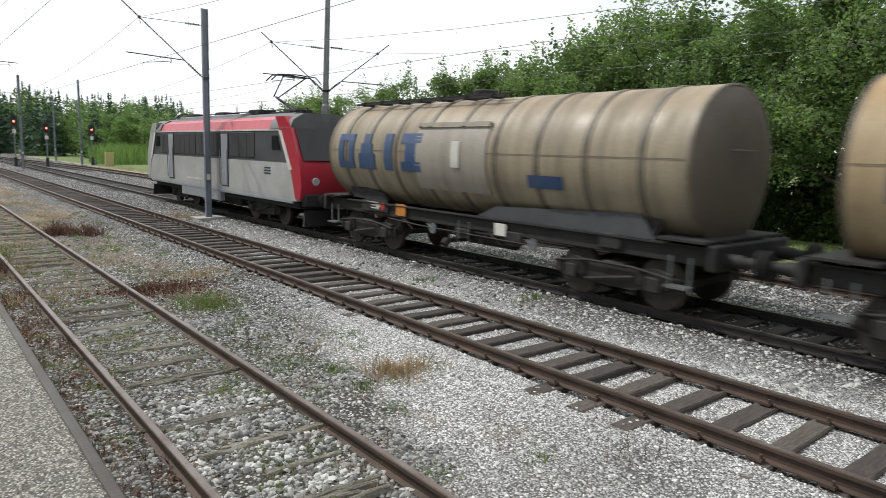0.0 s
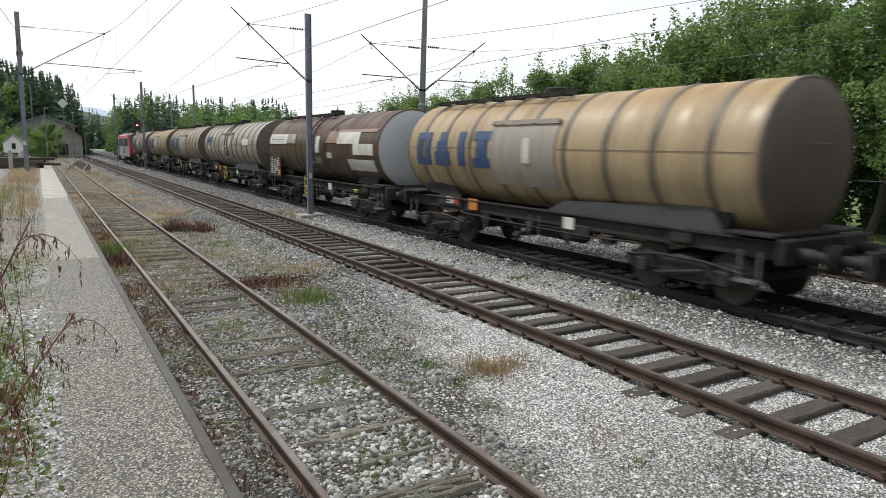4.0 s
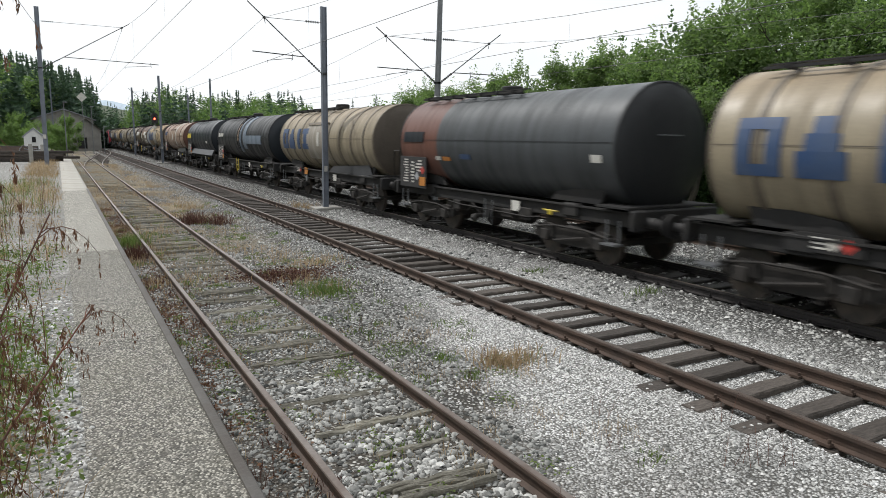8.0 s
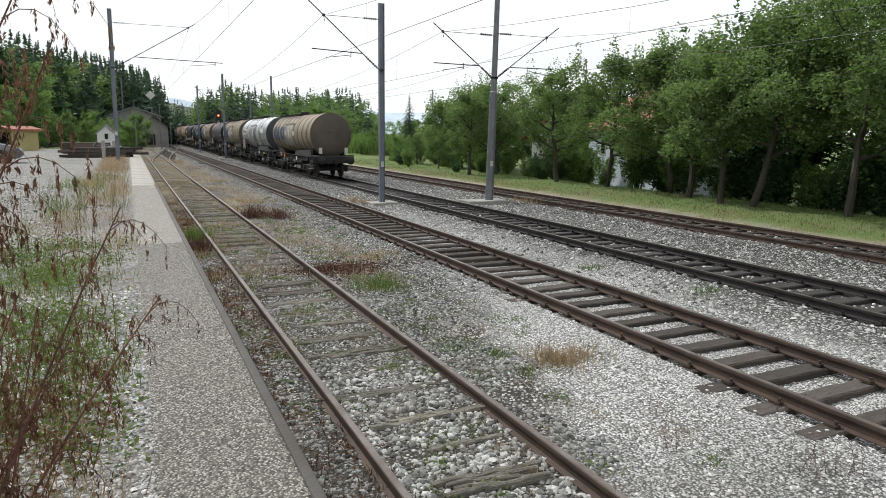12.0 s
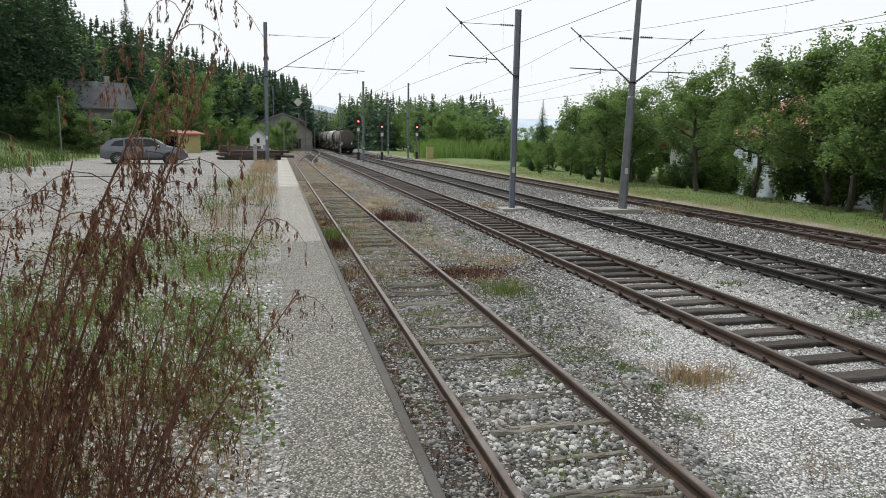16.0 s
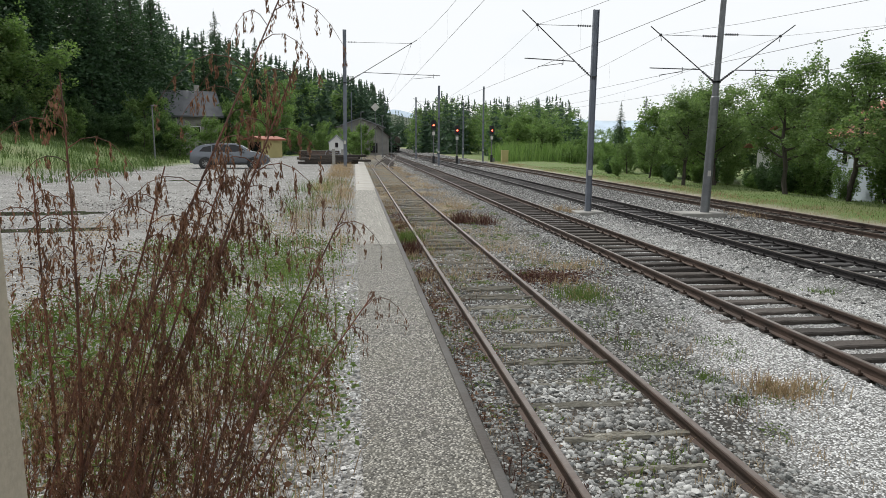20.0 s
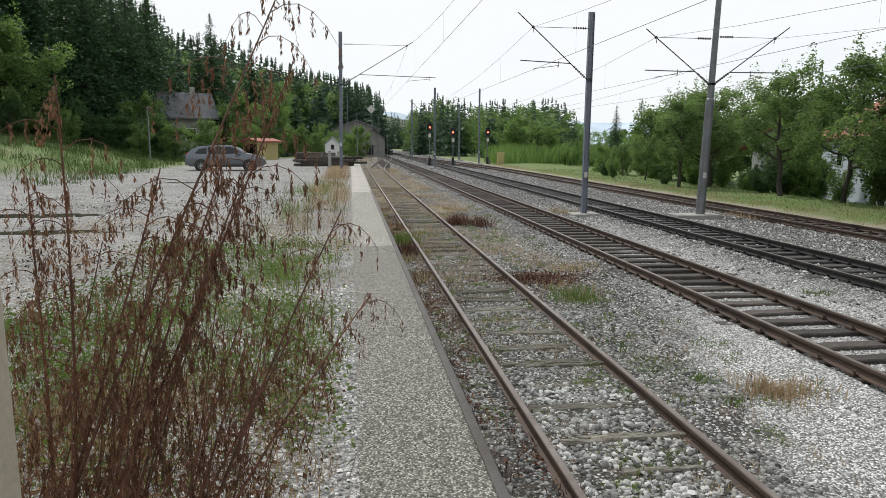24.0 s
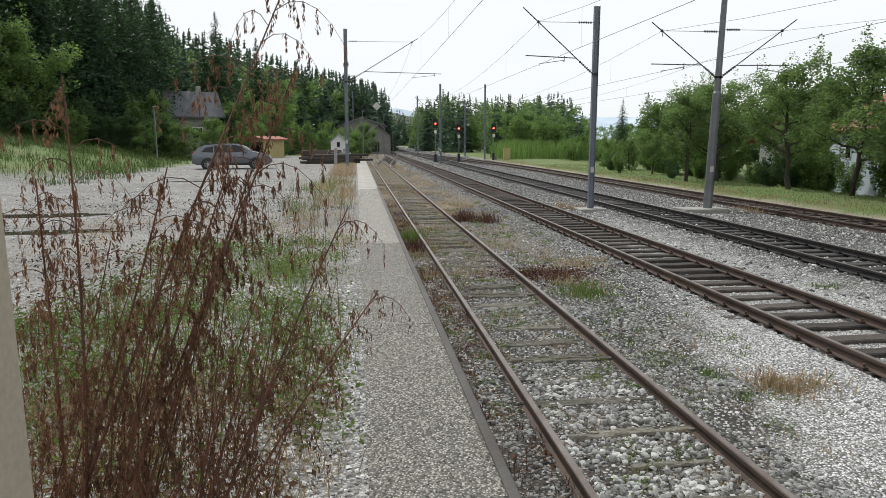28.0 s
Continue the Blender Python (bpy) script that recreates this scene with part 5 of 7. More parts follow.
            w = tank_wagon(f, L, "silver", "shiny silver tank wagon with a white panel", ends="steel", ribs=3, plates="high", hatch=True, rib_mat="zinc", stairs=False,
                           decals=[(hl - 2.75, hl - 0.45, 161, 183, "white"), (hl - 1.02, hl - 0.55, 166, 178, "navy"), (hl - 1.52, hl - 1.14, 166, 178, "navy"), (hl - 2.02, hl - 1.64, 166, 178, "navy"), (hl - 2.54, hl - 2.14, 166, 178, "navy"),
                                   (hl - 3.7, hl - 3.5, 165, 188, "white"), (-1.1, -0.2, 160, 205, "zinc"), (hl - 2.4, hl - 2.1, 196, 203, "paleend"), (hl - 3.1, hl - 2.8, 198, 204, "redplate"),
                                   (hl - 3.4, hl - 3.1, 160, 177, "white"), (-2.3, -1.95, 60, 215, "white"), (-hl + 1.3, -hl + 2.6, 162, 176, "white")])
        VEHICLES.append(w)


build_train()


def build_loco():
    y0, y1 = 18.65, 34.55
    yc, hl = (y0 + y1) / 2, (y1 - y0) / 2
    th = thing("electric_locomotive", pose(TRACKS["middle"], yc, 0), "red and light grey electric locomotive with raised pantograph", "locomotive")
    W = 1.46
    # light grey lower body with sloped cab ends
    lower = Shape().prism([(-hl + 0.25, 0.98), (hl - 0.25, 0.98), (hl, 1.25), (hl - 0.05, 2.15), (-hl + 0.05, 2.15), (-hl, 1.25)], 0, -W, W)
    body = part("body", lower, MAT["locogrey"], th)
    mid = Shape().prism([(-hl + 0.05, 2.15), (hl - 0.05, 2.15), (hl - 0.75, 3.2), (-hl + 0.75, 3.2)], 0, -W + 0.02, W - 0.02)
    part("upper_body", mid, MAT["locodark"], th, "anthracite window band")
    top = Shape().prism([(-W + 0.03, 3.2), (W - 0.03, 3.2), (W - 0.16, 3.52), (W - 0.5, 3.66), (-W + 0.5, 3.66), (-W + 0.16, 3.52)], 1, -hl + 0.95, hl - 0.95)
    part("cantrail", top, MAT["locopink"], th, "red roof edge with sun glare painted in")
    part("roof", Shape().prism([(-0.98, 3.655), (0.98, 3.655), (0.8, 3.76), (-0.8, 3.76)], 1, -hl + 1.5, hl - 1.5), MAT["locoroof"], th)
    for sx in (-1, 1):
        part("white_line", Shape().box((sx * (W - 0.012), 0, 3.185), (0.03, 2 * hl - 2.0, 0.05)), MAT["white"], body)
        g = Shape()
        for k, (a, b) in enumerate(((-4.6, -2.35), (-1.5, 1.15), (1.25, 3.9), (4.75, 5.7))):
            g.box((sx * (W - 0.012), (a + b) / 2, 2.68), (0.03, b - a, 0.86), bevel=0.01)
            for j in range(1, max(2, int((b - a) / 0.66))):
                g.box((sx * (W + 0.004), a + 0.66 * j, 2.68), (0.012, 0.02, 0.84))
        part("side_grille", g, MAT["signalblack"], body, "dark side panels")
        for yd in (-1.92, 4.35):
            d = part("door", Shape().box((sx * (W + 0.004), yd, 2.12), (0.04, 0.62, 1.9), bevel=0.015), MAT["roofgrey"], body, "grey side door")
            part("door_gap", Shape().box((sx * (W - 0.004), yd, 2.12), (0.04, 0.70, 1.98), bevel=0.015), MAT["signalblack"], body)
            for dy in (-0.36, 0.36):
                part("handrail", Shape().cyl((sx * (W + 0.06), yd + dy, 1.2), (sx * (W + 0.06), yd + dy, 2.5), 0.016, n=6), MAT["zinc"], d)
        part("battery_box", Shape().box((sx * (W - 0.12), 0.9, 0.78), (0.22, 4.4, 0.5), bevel=0.03), MAT["roofgrey"], th, "grey underfloor box")
        marks(body, -5.6, 1.95, sx * (W + 0.005), 3, MAT["navy"], (0.55, 0.05), 0.09, 5)
        marks(body, 1.5, 1.28, sx * (W + 0.005), 1, MAT["white"], (1.9, 0.06), 0.09, 6)
    for sy in (-1, 1):
        cab = Shape()
        pts = [(sy * (hl - 0.02), 1.05), (sy * (hl + 0.10), 1.45), (sy * (hl + 0.02), 2.12), (sy * (hl - 0.62), 3.28), (sy * (hl - 1.0), 3.60), (sy * (hl - 1.65), 3.60), (sy * (hl - 1.35), 3.15), (sy * (hl - 0.62), 1.95), (sy * (hl - 0.30), 1.05)]
        cab.prism(pts, 0, -W - 0.012, W + 0.012)
        c = part("cab_front", cab, MAT["locored" if sy < 0 else "locogrey"], th, "crimson cab front" if sy < 0 else "pale grey cab front")
        hood = Shape().prism([(-W - 0.02, 3.22), (W + 0.02, 3.22), (W - 0.1, 3.5), (W - 0.45, 3.7), (-W + 0.45, 3.7), (-W + 0.1, 3.5)], 1, sy * (hl - 2.1), sy * (hl - 0.60))
        part("cab_roof", hood, MAT["locoroof"], th)
        ws = Shape().prism([(sy * (hl + 0.0), 2.25), (sy * (hl + 0.03), 2.25), (sy * (hl - 0.55), 3.24), (sy * (hl - 0.58), 3.24)], 0, -W + 0.12, W - 0.06)
        part("windscreen", ws, MAT["glass"], c, "dark windscreen")
        for sx in (-1, 1):
            st = Shape().prism([(sy * (hl - 1.42), 3.16), (sy * (hl - 1.22), 3.16), (sy * (hl - 0.50), 1.95), (sy * (hl - 0.72), 1.95)], 0, sx * (W + 0.014) - 0.01, sx * (W + 0.014) + 0.01)
            part("white_flash", st, MAT["white"], c, "slanting white stripe")
            win = Shape().prism([(sy * (hl - 1.95), 2.55), (sy * (hl - 1.35), 2.55), (sy * (hl - 1.55), 3.0), (sy * (hl - 1.95), 3.0)], 0, sx * (W - 0.005) - 0.012, sx * (W - 0.005) + 0.012)
            part("cab_window", win, MAT["glass"], c)
            part("headlight", Shape().cyl((sx * 0.98, sy * (hl + 0.08), 1.62), (sx * 0.98, sy * (hl + 0.14), 1.60), 0.12, n=14), MAT["headlamp"], c, "round headlight")
        part("buffer_beam", Shape().box((0, sy * (hl + 0.02), 1.02), (2.7, 0.3, 0.38), bevel=0.04), MAT["frame"], th)
        part("snow_plough", Shape().prism([(-1.3, 0.2), (1.3, 0.2), (1.25, 0.7), (-1.25, 0.7)], 1, sy * (hl - 0.15), sy * (hl - 0.05)), MAT["frame"], th)
    side = Shape()
    for sx in (-1, 1):
        side.box((sx * (W - 0.03), 0, 1.0), (0.06, 2 * hl - 1.0, 0.22), bevel=0.02)
    part("sill", side, MAT["roofgrey"], th)
    part("underframe", Shape().box((0, 0, 0.86), (2.5, 2 * hl - 1.0, 0.3), bevel=0.04).box((0, 0, 0.62), (1.8, 4.0, 0.5), bevel=0.05), MAT["frame"], th)
    rg = Shape()
    for k in range(6):
        y = -4.4 + k * 1.7
        rg.box((0.3 * (-1) ** k, y, 3.86), (0.7, 0.9, 0.22), bevel=0.03)
    rg.cyl((0.35, -5, 4.02), (0.35, 5.5, 4.02), 0.022, n=6)
    for k in range(7):
        rg.cyl((0.35, -5 + 1.7 * k, 3.74), (0.35, -5 + 1.7 * k, 4.02), 0.05, 0.03, n=8)
    part("roof_equipment", rg, MAT["frame"], th, "dark roof equipment and busbar")
    for sx in (-1, 1):
        part("roof_grille", Shape().box((sx * 0.72, 1.2, 3.75), (0.25, 7.5, 0.16), bevel=0.02), MAT["roofgrey"], th)
    # raised pantograph over the rear bogie, a folded one over the front
    for yp, up in ((-4.6, True), (5.2, False)):
        p = Shape()
        zb, ze = 3.82, (5.12 if up else 4.02)
        knee = (0, yp + (1.35 if up else 1.7), zb + (0.62 if up else 0.12))
        p.box((0, yp, zb), (1.0, 1.5, 0.06))
        p.tube([(0, yp - 0.3, zb), knee], 0.045, 8)
        for sx in (-1, 1):
            p.tube([(0.10 * sx, knee[1], knee[2]), (0.42 * sx, yp - 0.1, ze - 0.08)], 0.022, 6)
        p.cyl((-0.45, yp - 0.1, ze - 0.08), (0.45, yp - 0.1, ze - 0.08), 0.02, n=6)
        for dy in (-0.2, 0.2):
            p.tube([(-0.95, yp - 0.1 + dy, ze - 0.25), (-0.72, yp - 0.1 + dy, ze - 0.04), (0, yp - 0.1 + dy, ze), (0.72, yp - 0.1 + dy, ze - 0.04), (0.95, yp - 0.1 + dy, ze - 0.25)], 0.022, 6)
        p.tube([(0.15, yp - 0.5, zb), (0.1, knee[1] - 0.1, knee[2] - 0.08)], 0.018, 5)
        for sx in (-0.4, 0.4):
            for dy in (-0.6, 0.6):
                p.cyl((sx, yp + dy, 3.74), (sx, yp + dy, zb), 0.06, n=8)
        part("pantograph", p, MAT["frame"], th, "raised pantograph" if up else "folded pantograph")
    running_gear(th, (hl - 3.6, -hl + 3.6), 2.4)
    end_gear(th, hl + 0.62)
    VEHICLES.append(th)


build_loco()


# ---- vegetation ----
def leaf_cloud(centres, size, flat=0.5, long=1.6, hang=0.0):
    """Small folded leaves at given centres: arrays of vertices and quads."""
    c = np.asarray(centres, float)
    n = len(c)
    a = rng.normal(size=(n, 3))
    a[:, 2] = a[:, 2] * flat - hang
    a /= np.linalg.norm(a, axis=1, keepdims=True) + 1e-9
    b = rng.normal(size=(n, 3))
    b -= a * np.sum(a * b, 1, keepdims=True)
    b /= np.linalg.norm(b, axis=1, keepdims=True) + 1e-9
    nrm = np.cross(a, b)
    s = (size * (0.6 + 0.8 * rng.random(n)))[:, None]
    v = np.stack([c - a * s * long * 0.5, c + b * s * 0.5 + nrm * s * 0.15, c + a * s * long * 0.5, c - b * s * 0.5 + nrm * s * 0.15], 1)
    f = np.arange(4 * n).reshape(n, 4)
    return v.reshape(-1, 3), f


def blob_points(n, c, r):
    """Points scattered through an uneven ball, denser towards its rim."""
    d = rng.normal(size=(n, 3))
    d /= np.linalg.norm(d, axis=1, keepdims=True)
    return np.asarray(c) + d * (np.asarray(r) * (0.45 + 0.6 * rng.random((n, 1)) ** 0.6))


def broadleaf(seed, h, spread, leaves, leaf=0.11, trunk=0.30, bole=0.24, low=0.0):
    """Trunk with limbs, and a crown of leaf clumps at the branch ends."""
    r = random.Random(seed)
    wood, tips = Shape(), []
    pts, p = [], Vector((0, 0, -0.1))
    top = h * 0.86
    lean = Vector((r.uniform(-0.12, 0.12), r.uniform(-0.12, 0.12), 0))
    n = 8
    for i in range(n + 1):
        f = i / n
        pts.append(Vector((lean.x * top * f + r.uniform(-0.08, 0.08), lean.y * top * f + r.uniform(-0.08, 0.08), -0.1 + top * f)))
    wood.tube(pts, trunk * 0.5, 8, 0.03)
    for k in range(12):
        f = bole + (0.95 - bole) * (k + r.random()) / 12
        i = min(n - 1, int(f * n))
        base = pts[i].lerp(pts[i + 1], f * n - i)
        ang = k * 2.4 + r.uniform(-0.5, 0.5)
        reach = spread * (1.0 - 0.55 * abs(f - 0.45) ** 1.0) * r.uniform(0.7, 1.1) * (1 - 0.5 * max(0, f - 0.7) / 0.3)
        rise = r.uniform(0.25, 0.75) * reach * (0.6 + f)
        limb = [base]
        for j in range(1, 5):
            q = j / 4
            limb.append(base + Vector((math.cos(ang) * reach * q + r.uniform(-0.12, 0.12), math.sin(ang) * reach * q + r.uniform(-0.12, 0.12), rise * q ** 1.3 + r.uniform(-0.1, 0.1))))
        wood.tube(limb, 0.5 * trunk * (1 - 0.75 * f) * 0.7, 6, 0.012)
        for j in (2, 3, 4):
            tips.append(limb[j])
            for _ in range(2):
                d = Vector((r.uniform(-1, 1), r.uniform(-1, 1), r.uniform(-0.4, 0.9))) * reach * 0.38
                wood.tube([limb[j], limb[j] + d * 0.5 + Vector((0, 0, 0.05)), limb[j] + d], 0.018, 4, 0.006)
                tips.append(limb[j] + d)
    tips.append(pts[-1])
    tips = [t for t in tips if t.z > low]
    cl = []
    per = max(6, leaves // len(tips))
    for t in tips:
        s = r.uniform(0.3, 0.68) * spread / 2.4
        cl.append(blob_points(per, t, (s, s, s * 0.75)))
        if r.random() < 0.6:
            m = per // 4
            cl.append(np.asarray(t) + np.stack([rng.normal(size=m) * 0.10 + r.uniform(-0.3, 0.3), rng.normal(size=m) * 0.10 + r.uniform(-0.3, 0.3), rng.random(m) * s * 2.3], 1))
    v, f = leaf_cloud(np.concatenate(cl), leaf)
    return wood, v, f


def shrub(seed, w, h, leaves, leaf):
    r = random.Random(seed)
    wood, cl = Shape(), []
    for k in range(9):
        a, d = r.uniform(0, 6.28), r.uniform(0.1, 0.5) * w
        tip = Vector((math.cos(a) * d, math.sin(a) * d, h * r.uniform(0.4, 0.95)))
        wood.tube([(0.1 * math.cos(a), 0.1 * math.sin(a), -0.05), tip * 0.5 + Vector((0, 0, 0.1)), tip], 0.03, 4, 0.008)
        for f in (0.35, 0.65, 0.95):
            cl.append(blob_points(leaves // 27, tip * f, (w * 0.22, w * 0.22, h * 0.16)))
        m = leaves // 60
        cl.append(np.asarray(tip) + np.stack([rng.normal(size=m) * 0.1, rng.normal(size=m) * 0.1, rng.random(m) * h * 0.22], 1))
    v, f = leaf_cloud(np.concatenate(cl), leaf)
    return wood, v, f


def conifer(seed, h, spread, layers, per, fine, leaf):
    """Spruce: a straight trunk, whorls of drooping branches feathered with needle sprays."""
    r = random.Random(seed)
    wood = Shape().cyl((0, 0, -0.3), (0, 0, h * 0.97), 0.012 * h, 0.02, 7)
    pts = []
    for i in range(layers):
        f = ((i + r.random()) / layers) ** 1.12
        z = h * (0.05 + 0.93 * f)
        rad = spread * (1 - f) ** 0.95 * r.uniform(0.7, 1.1) + 0.10
        for k in range(max(3, int(per * (1.15 - 0.8 * f)))):
            a = r.uniform(0, 6.283)
            L = rad * r.uniform(0.55, 1.12)
            for j in range(fine):
                q = (j + r.random()) / fine
                w = 0.16 * L * (1 - 0.6 * q)
                pts.append((math.cos(a) * L * q + r.uniform(-w, w), math.sin(a) * L * q + r.uniform(-w, w), z - 0.42 * L * q * q + 0.10 * L * q - r.random() * 0.3))
    for k in range(24):
        pts.append((r.uniform(-0.05, 0.05), r.uniform(-0.05, 0.05), h * (0.90 + 0.09 * k / 24)))
    c = np.array(pts)
    v, f = leaf_cloud(c, leaf * np.clip(1.5 * (1 - c[:, 2] / h) + 0.22, 0.25, 1.0), 0.35, 2.6, 0.3)
    return wood, v, f


def plant(name, kit, m, label, category, group, leafmat, trunkmat="bark", scale=1.0):
    """A tree or shrub as a thing: trunk and crown, from a kit of shared meshes."""
    th = thing(name, m @ Matrix.Diagonal((scale, scale, scale, 1)), label, category, group)
    part("trunk", kit[0], None, th)
    part("crown", kit[1], None, th)
    return th


def kit(made, leafmat, name="crown"):
    wood, v, f = made
    return wood.mesh("trunk", MAT["bark"]), np_mesh(name, v, f, MAT[leafmat])


def build_orchard():
    kits = [kit(broadleaf(20 + i, h, s, int(1.9 * n), 0.082, 0.30, 0.26, 1.9), "leaf") for i, (h, s, n) in enumerate(((7.4, 2.6, 8500), (7.0, 2.3, 7000), (8.2, 3.0, 11000), (6.6, 2.5, 7000), (8.6, 3.2, 11500)))]
    rows = [(22.2, 18.6, 2, 1.0), (22.0, 20.1, 1, 0.92), (23.6, 24.6, 0, 0.98), (22.8, 22.6, 3, 1.0), (23.1, 28.9, 0, 0.97), (22.8, 33.1, 1, 1.0), (23.0, 40.8, 3, 0.92), (20.8, 40.5, 1, 0.85), (24.0, 43.0, 0, 0.9), (22.4, 49.0, 3, 0.5),
            (22.6, 15.0, 4, 1.0), (23.4, 11.5, 2, 1.06), (22.8, 8.0, 4, 1.02), (24.0, 4.4, 2, 1.1), (23.2, 0.8, 4, 1.05), (24.6, -3.0, 2, 1.1), (23.5, 56.0, 1, 0.42), (27.4, 39.0, 1, 0.8)]
    for i, (x, y, k, s) in enumerate(rows):
        plant("fruit_tree", kits[k], pose(x, y, ground_z(x, y), 0, 0, 67 * i), "leafy green orchard tree on the grass bank" if i % 3 else "leafy orchard tree with a dark crooked trunk", "tree", "orchard trees", "leaf", scale=s)
    back = [kit(broadleaf(60 + i, 7.5 + i, 3.4, 13000, 0.135, 0.36, 0.12), "leafdark") for i in range(3)]
    k = 0
    for y in np.arange(-12, 27, 3.6):
        x = 28.5 + 2.0 * rnd.random()
        plant("thicket_tree", back[k % 3], pose(x, y, ground_z(x, y) - 0.1, 0, 0, 50 * k), "dark leafy tree in the thicket behind the orchard", "tree", "thicket trees", "leafdark", scale=0.95 + 0.2 * rnd.random())
        k += 1
    for x, y, s in ((36, 48, 0.9), (41, 52, 1.0), (47, 44, 1.1), (46, 37, 1.1), (40, 62, 0.9), (33, 66, 0.8), (52, 40, 1.15), (48, 58, 0.95)):
        plant("thicket_tree", back[k % 3], pose(x, y, -1.0, 0, 0, 50 * k), "dark leafy tree behind the houses", "tree", "thicket trees", "leafdark", scale=s)
        k += 1
    bush = [kit(shrub(80 + i, 2.2, 2.0 + 0.4 * i, 4600, 0.08), "leafdark") for i in range(3)]
    light = [kit(shrub(90 + i, 2.4, 2.2 + 0.5 * i, 4600, 0.085), "leaflight") for i in range(3)]
    k = 0
    for y in np.arange(-8, 25, 1.5):
        x = 25.6 + 1.6 * rnd.random()
        kk = light if k % 3 == 0 else bush
        plant("bush", kk[k % 3], pose(x, y, ground_z(x, y) - 0.05, 0, 0, 41 * k), "light green bush under the trees" if kk is light else "dark green bush under the trees", "bush", "bushes behind the orchard", "", scale=0.8 + 0.5 * rnd.random())
        k += 1
    for x, y, s in ((23.4, 35.8, 0.6), (26.5, 36.2, 0.95), (25.5, 37.2, 0.85), (27.6, 36.9, 1.0), (24.6, 37.6, 0.6), (23.4, 43.5, 0.6), (25.0, 44.5, 0.8), (26.3, 33.2, 0.6), (23.0, 47, 0.5), (24.4, 41.6, 0.5), (27.8, 38.2, 0.8), (26.6, 41.8, 0.6), (28.2, 44.6, 0.75), (25.2, 28.8, 1.15), (25.9, 27.2, 1.2), (25.2, 25.6, 1.1), (29.6, 45.0, 0.8), (31.0, 44.0, 0.9), (21.5, 44.0, 0.35), (21.0, 52.0, 0.5), (22.0, 56.5, 0.7)):
        kk = light if k % 2 else bush
        plant("bush", kk[k % 3], pose(x, y, ground_z(x, y) - 0.05, 0, 0, 41 * k), "garden bush beside the house", "bush", "garden bushes", "", scale=s)
        k += 1
    # shrubs and small trees along the outer track, getting smaller with distance
    small = [kit(broadleaf(100 + i, 6.0, 2.4, 7000, 0.13, 0.24, 0.10), "leaflight") for i in range(3)]
    for i in range(44):
        y = 56 + 1.5 * i + rnd.uniform(-1, 1)
        x = 26 + rnd.uniform(0, 9) + 0.03 * (y - 56) ** 1.0
        kk = (small + light)[i % 6]
        s = rnd.uniform(0.6, 1.25) if i % 6 < 3 else rnd.uniform(0.8, 1.9)
        if 0.30 < x / y < 0.47:
            s *= 0.5
        plant("shrub", kk, pose(x, y, ground_z(x, y) - 0.1, 0, 0, 37 * i), "light green shrub beyond the outer track", "shrub", "trackside shrubs", "", scale=s)


build_orchard()


def scatter_trees(name, label, material, spots, make, variants=4):
    """Far trees joined into one mass of foliage."""
    base = [make(i) for i in range(variants)]
    V, F, k = [], [], 0
    W = []
    for i, (x, y, z, s) in enumerate(spots):
        _, v, f = base[i % variants]
        a = rnd.random() * 6.283
        ca, sa = math.cos(a), math.sin(a)
        q = np.stack([v[:, 0] * ca - v[:, 1] * sa, v[:, 0] * sa + v[:, 1] * ca, v[:, 2]], 1) * s + (x, y, z)
        V.append(q)
        F.append(f + k)
        k += len(v)
    solid(name, np_mesh(name, np.concatenate(V), np.concatenate(F), material), None, label, "woods", kind="stuff")


SKYLINE_WEST = [(-32, 13.5), (-22, 13), (-15.5, 10.3), (-13.5, 8.2), (-9, 7.5), (-6.7, 6.5), (-3.6, 5.75), (-0.9, 5.15), (1.0, 4.7), (2.8, 4.1), (3.8, 3.2), (4.15, 1.6)]
SKYLINE_EAST = [(4.4, 1.4), (5.6, 3.0), (6.6, 3.8), (8.2, 3.8), (10.8, 3.3), (13.4, 3.6), (14.6, 3.4), (16.2, 3.9), (17.8, 3.4), (19.2, 1.8), (19.8, 1.1), (23.1, 1.4), (26, 1.9)]


def wood_spots(r, skyline, count, near, far, low, tall, keep, high=1.08):
    """Spots of a wood whose tree tops rise to a skyline given as (bearing, elevation) from the platform."""
    out = []
    ba, el = zip(*skyline)
    for _ in range(count * 12):
        b = r.uniform(ba[0], ba[-1])
        d = r.uniform(near(b), far)
        x, y = d * math.sin(radians(b)), d * math.cos(radians(b))
        if not keep(x, y):
            continue
        g = ground_z(x, y) - 0.3
        h = 2.64 + d * math.tan(radians(float(np.interp(b, ba, el)) * r.uniform(low, high))) - g
        if tall[0] < h < tall[1]:
            out.append((x, y, g, h / 16.0))
        if len(out) >= count:
            break
    return out


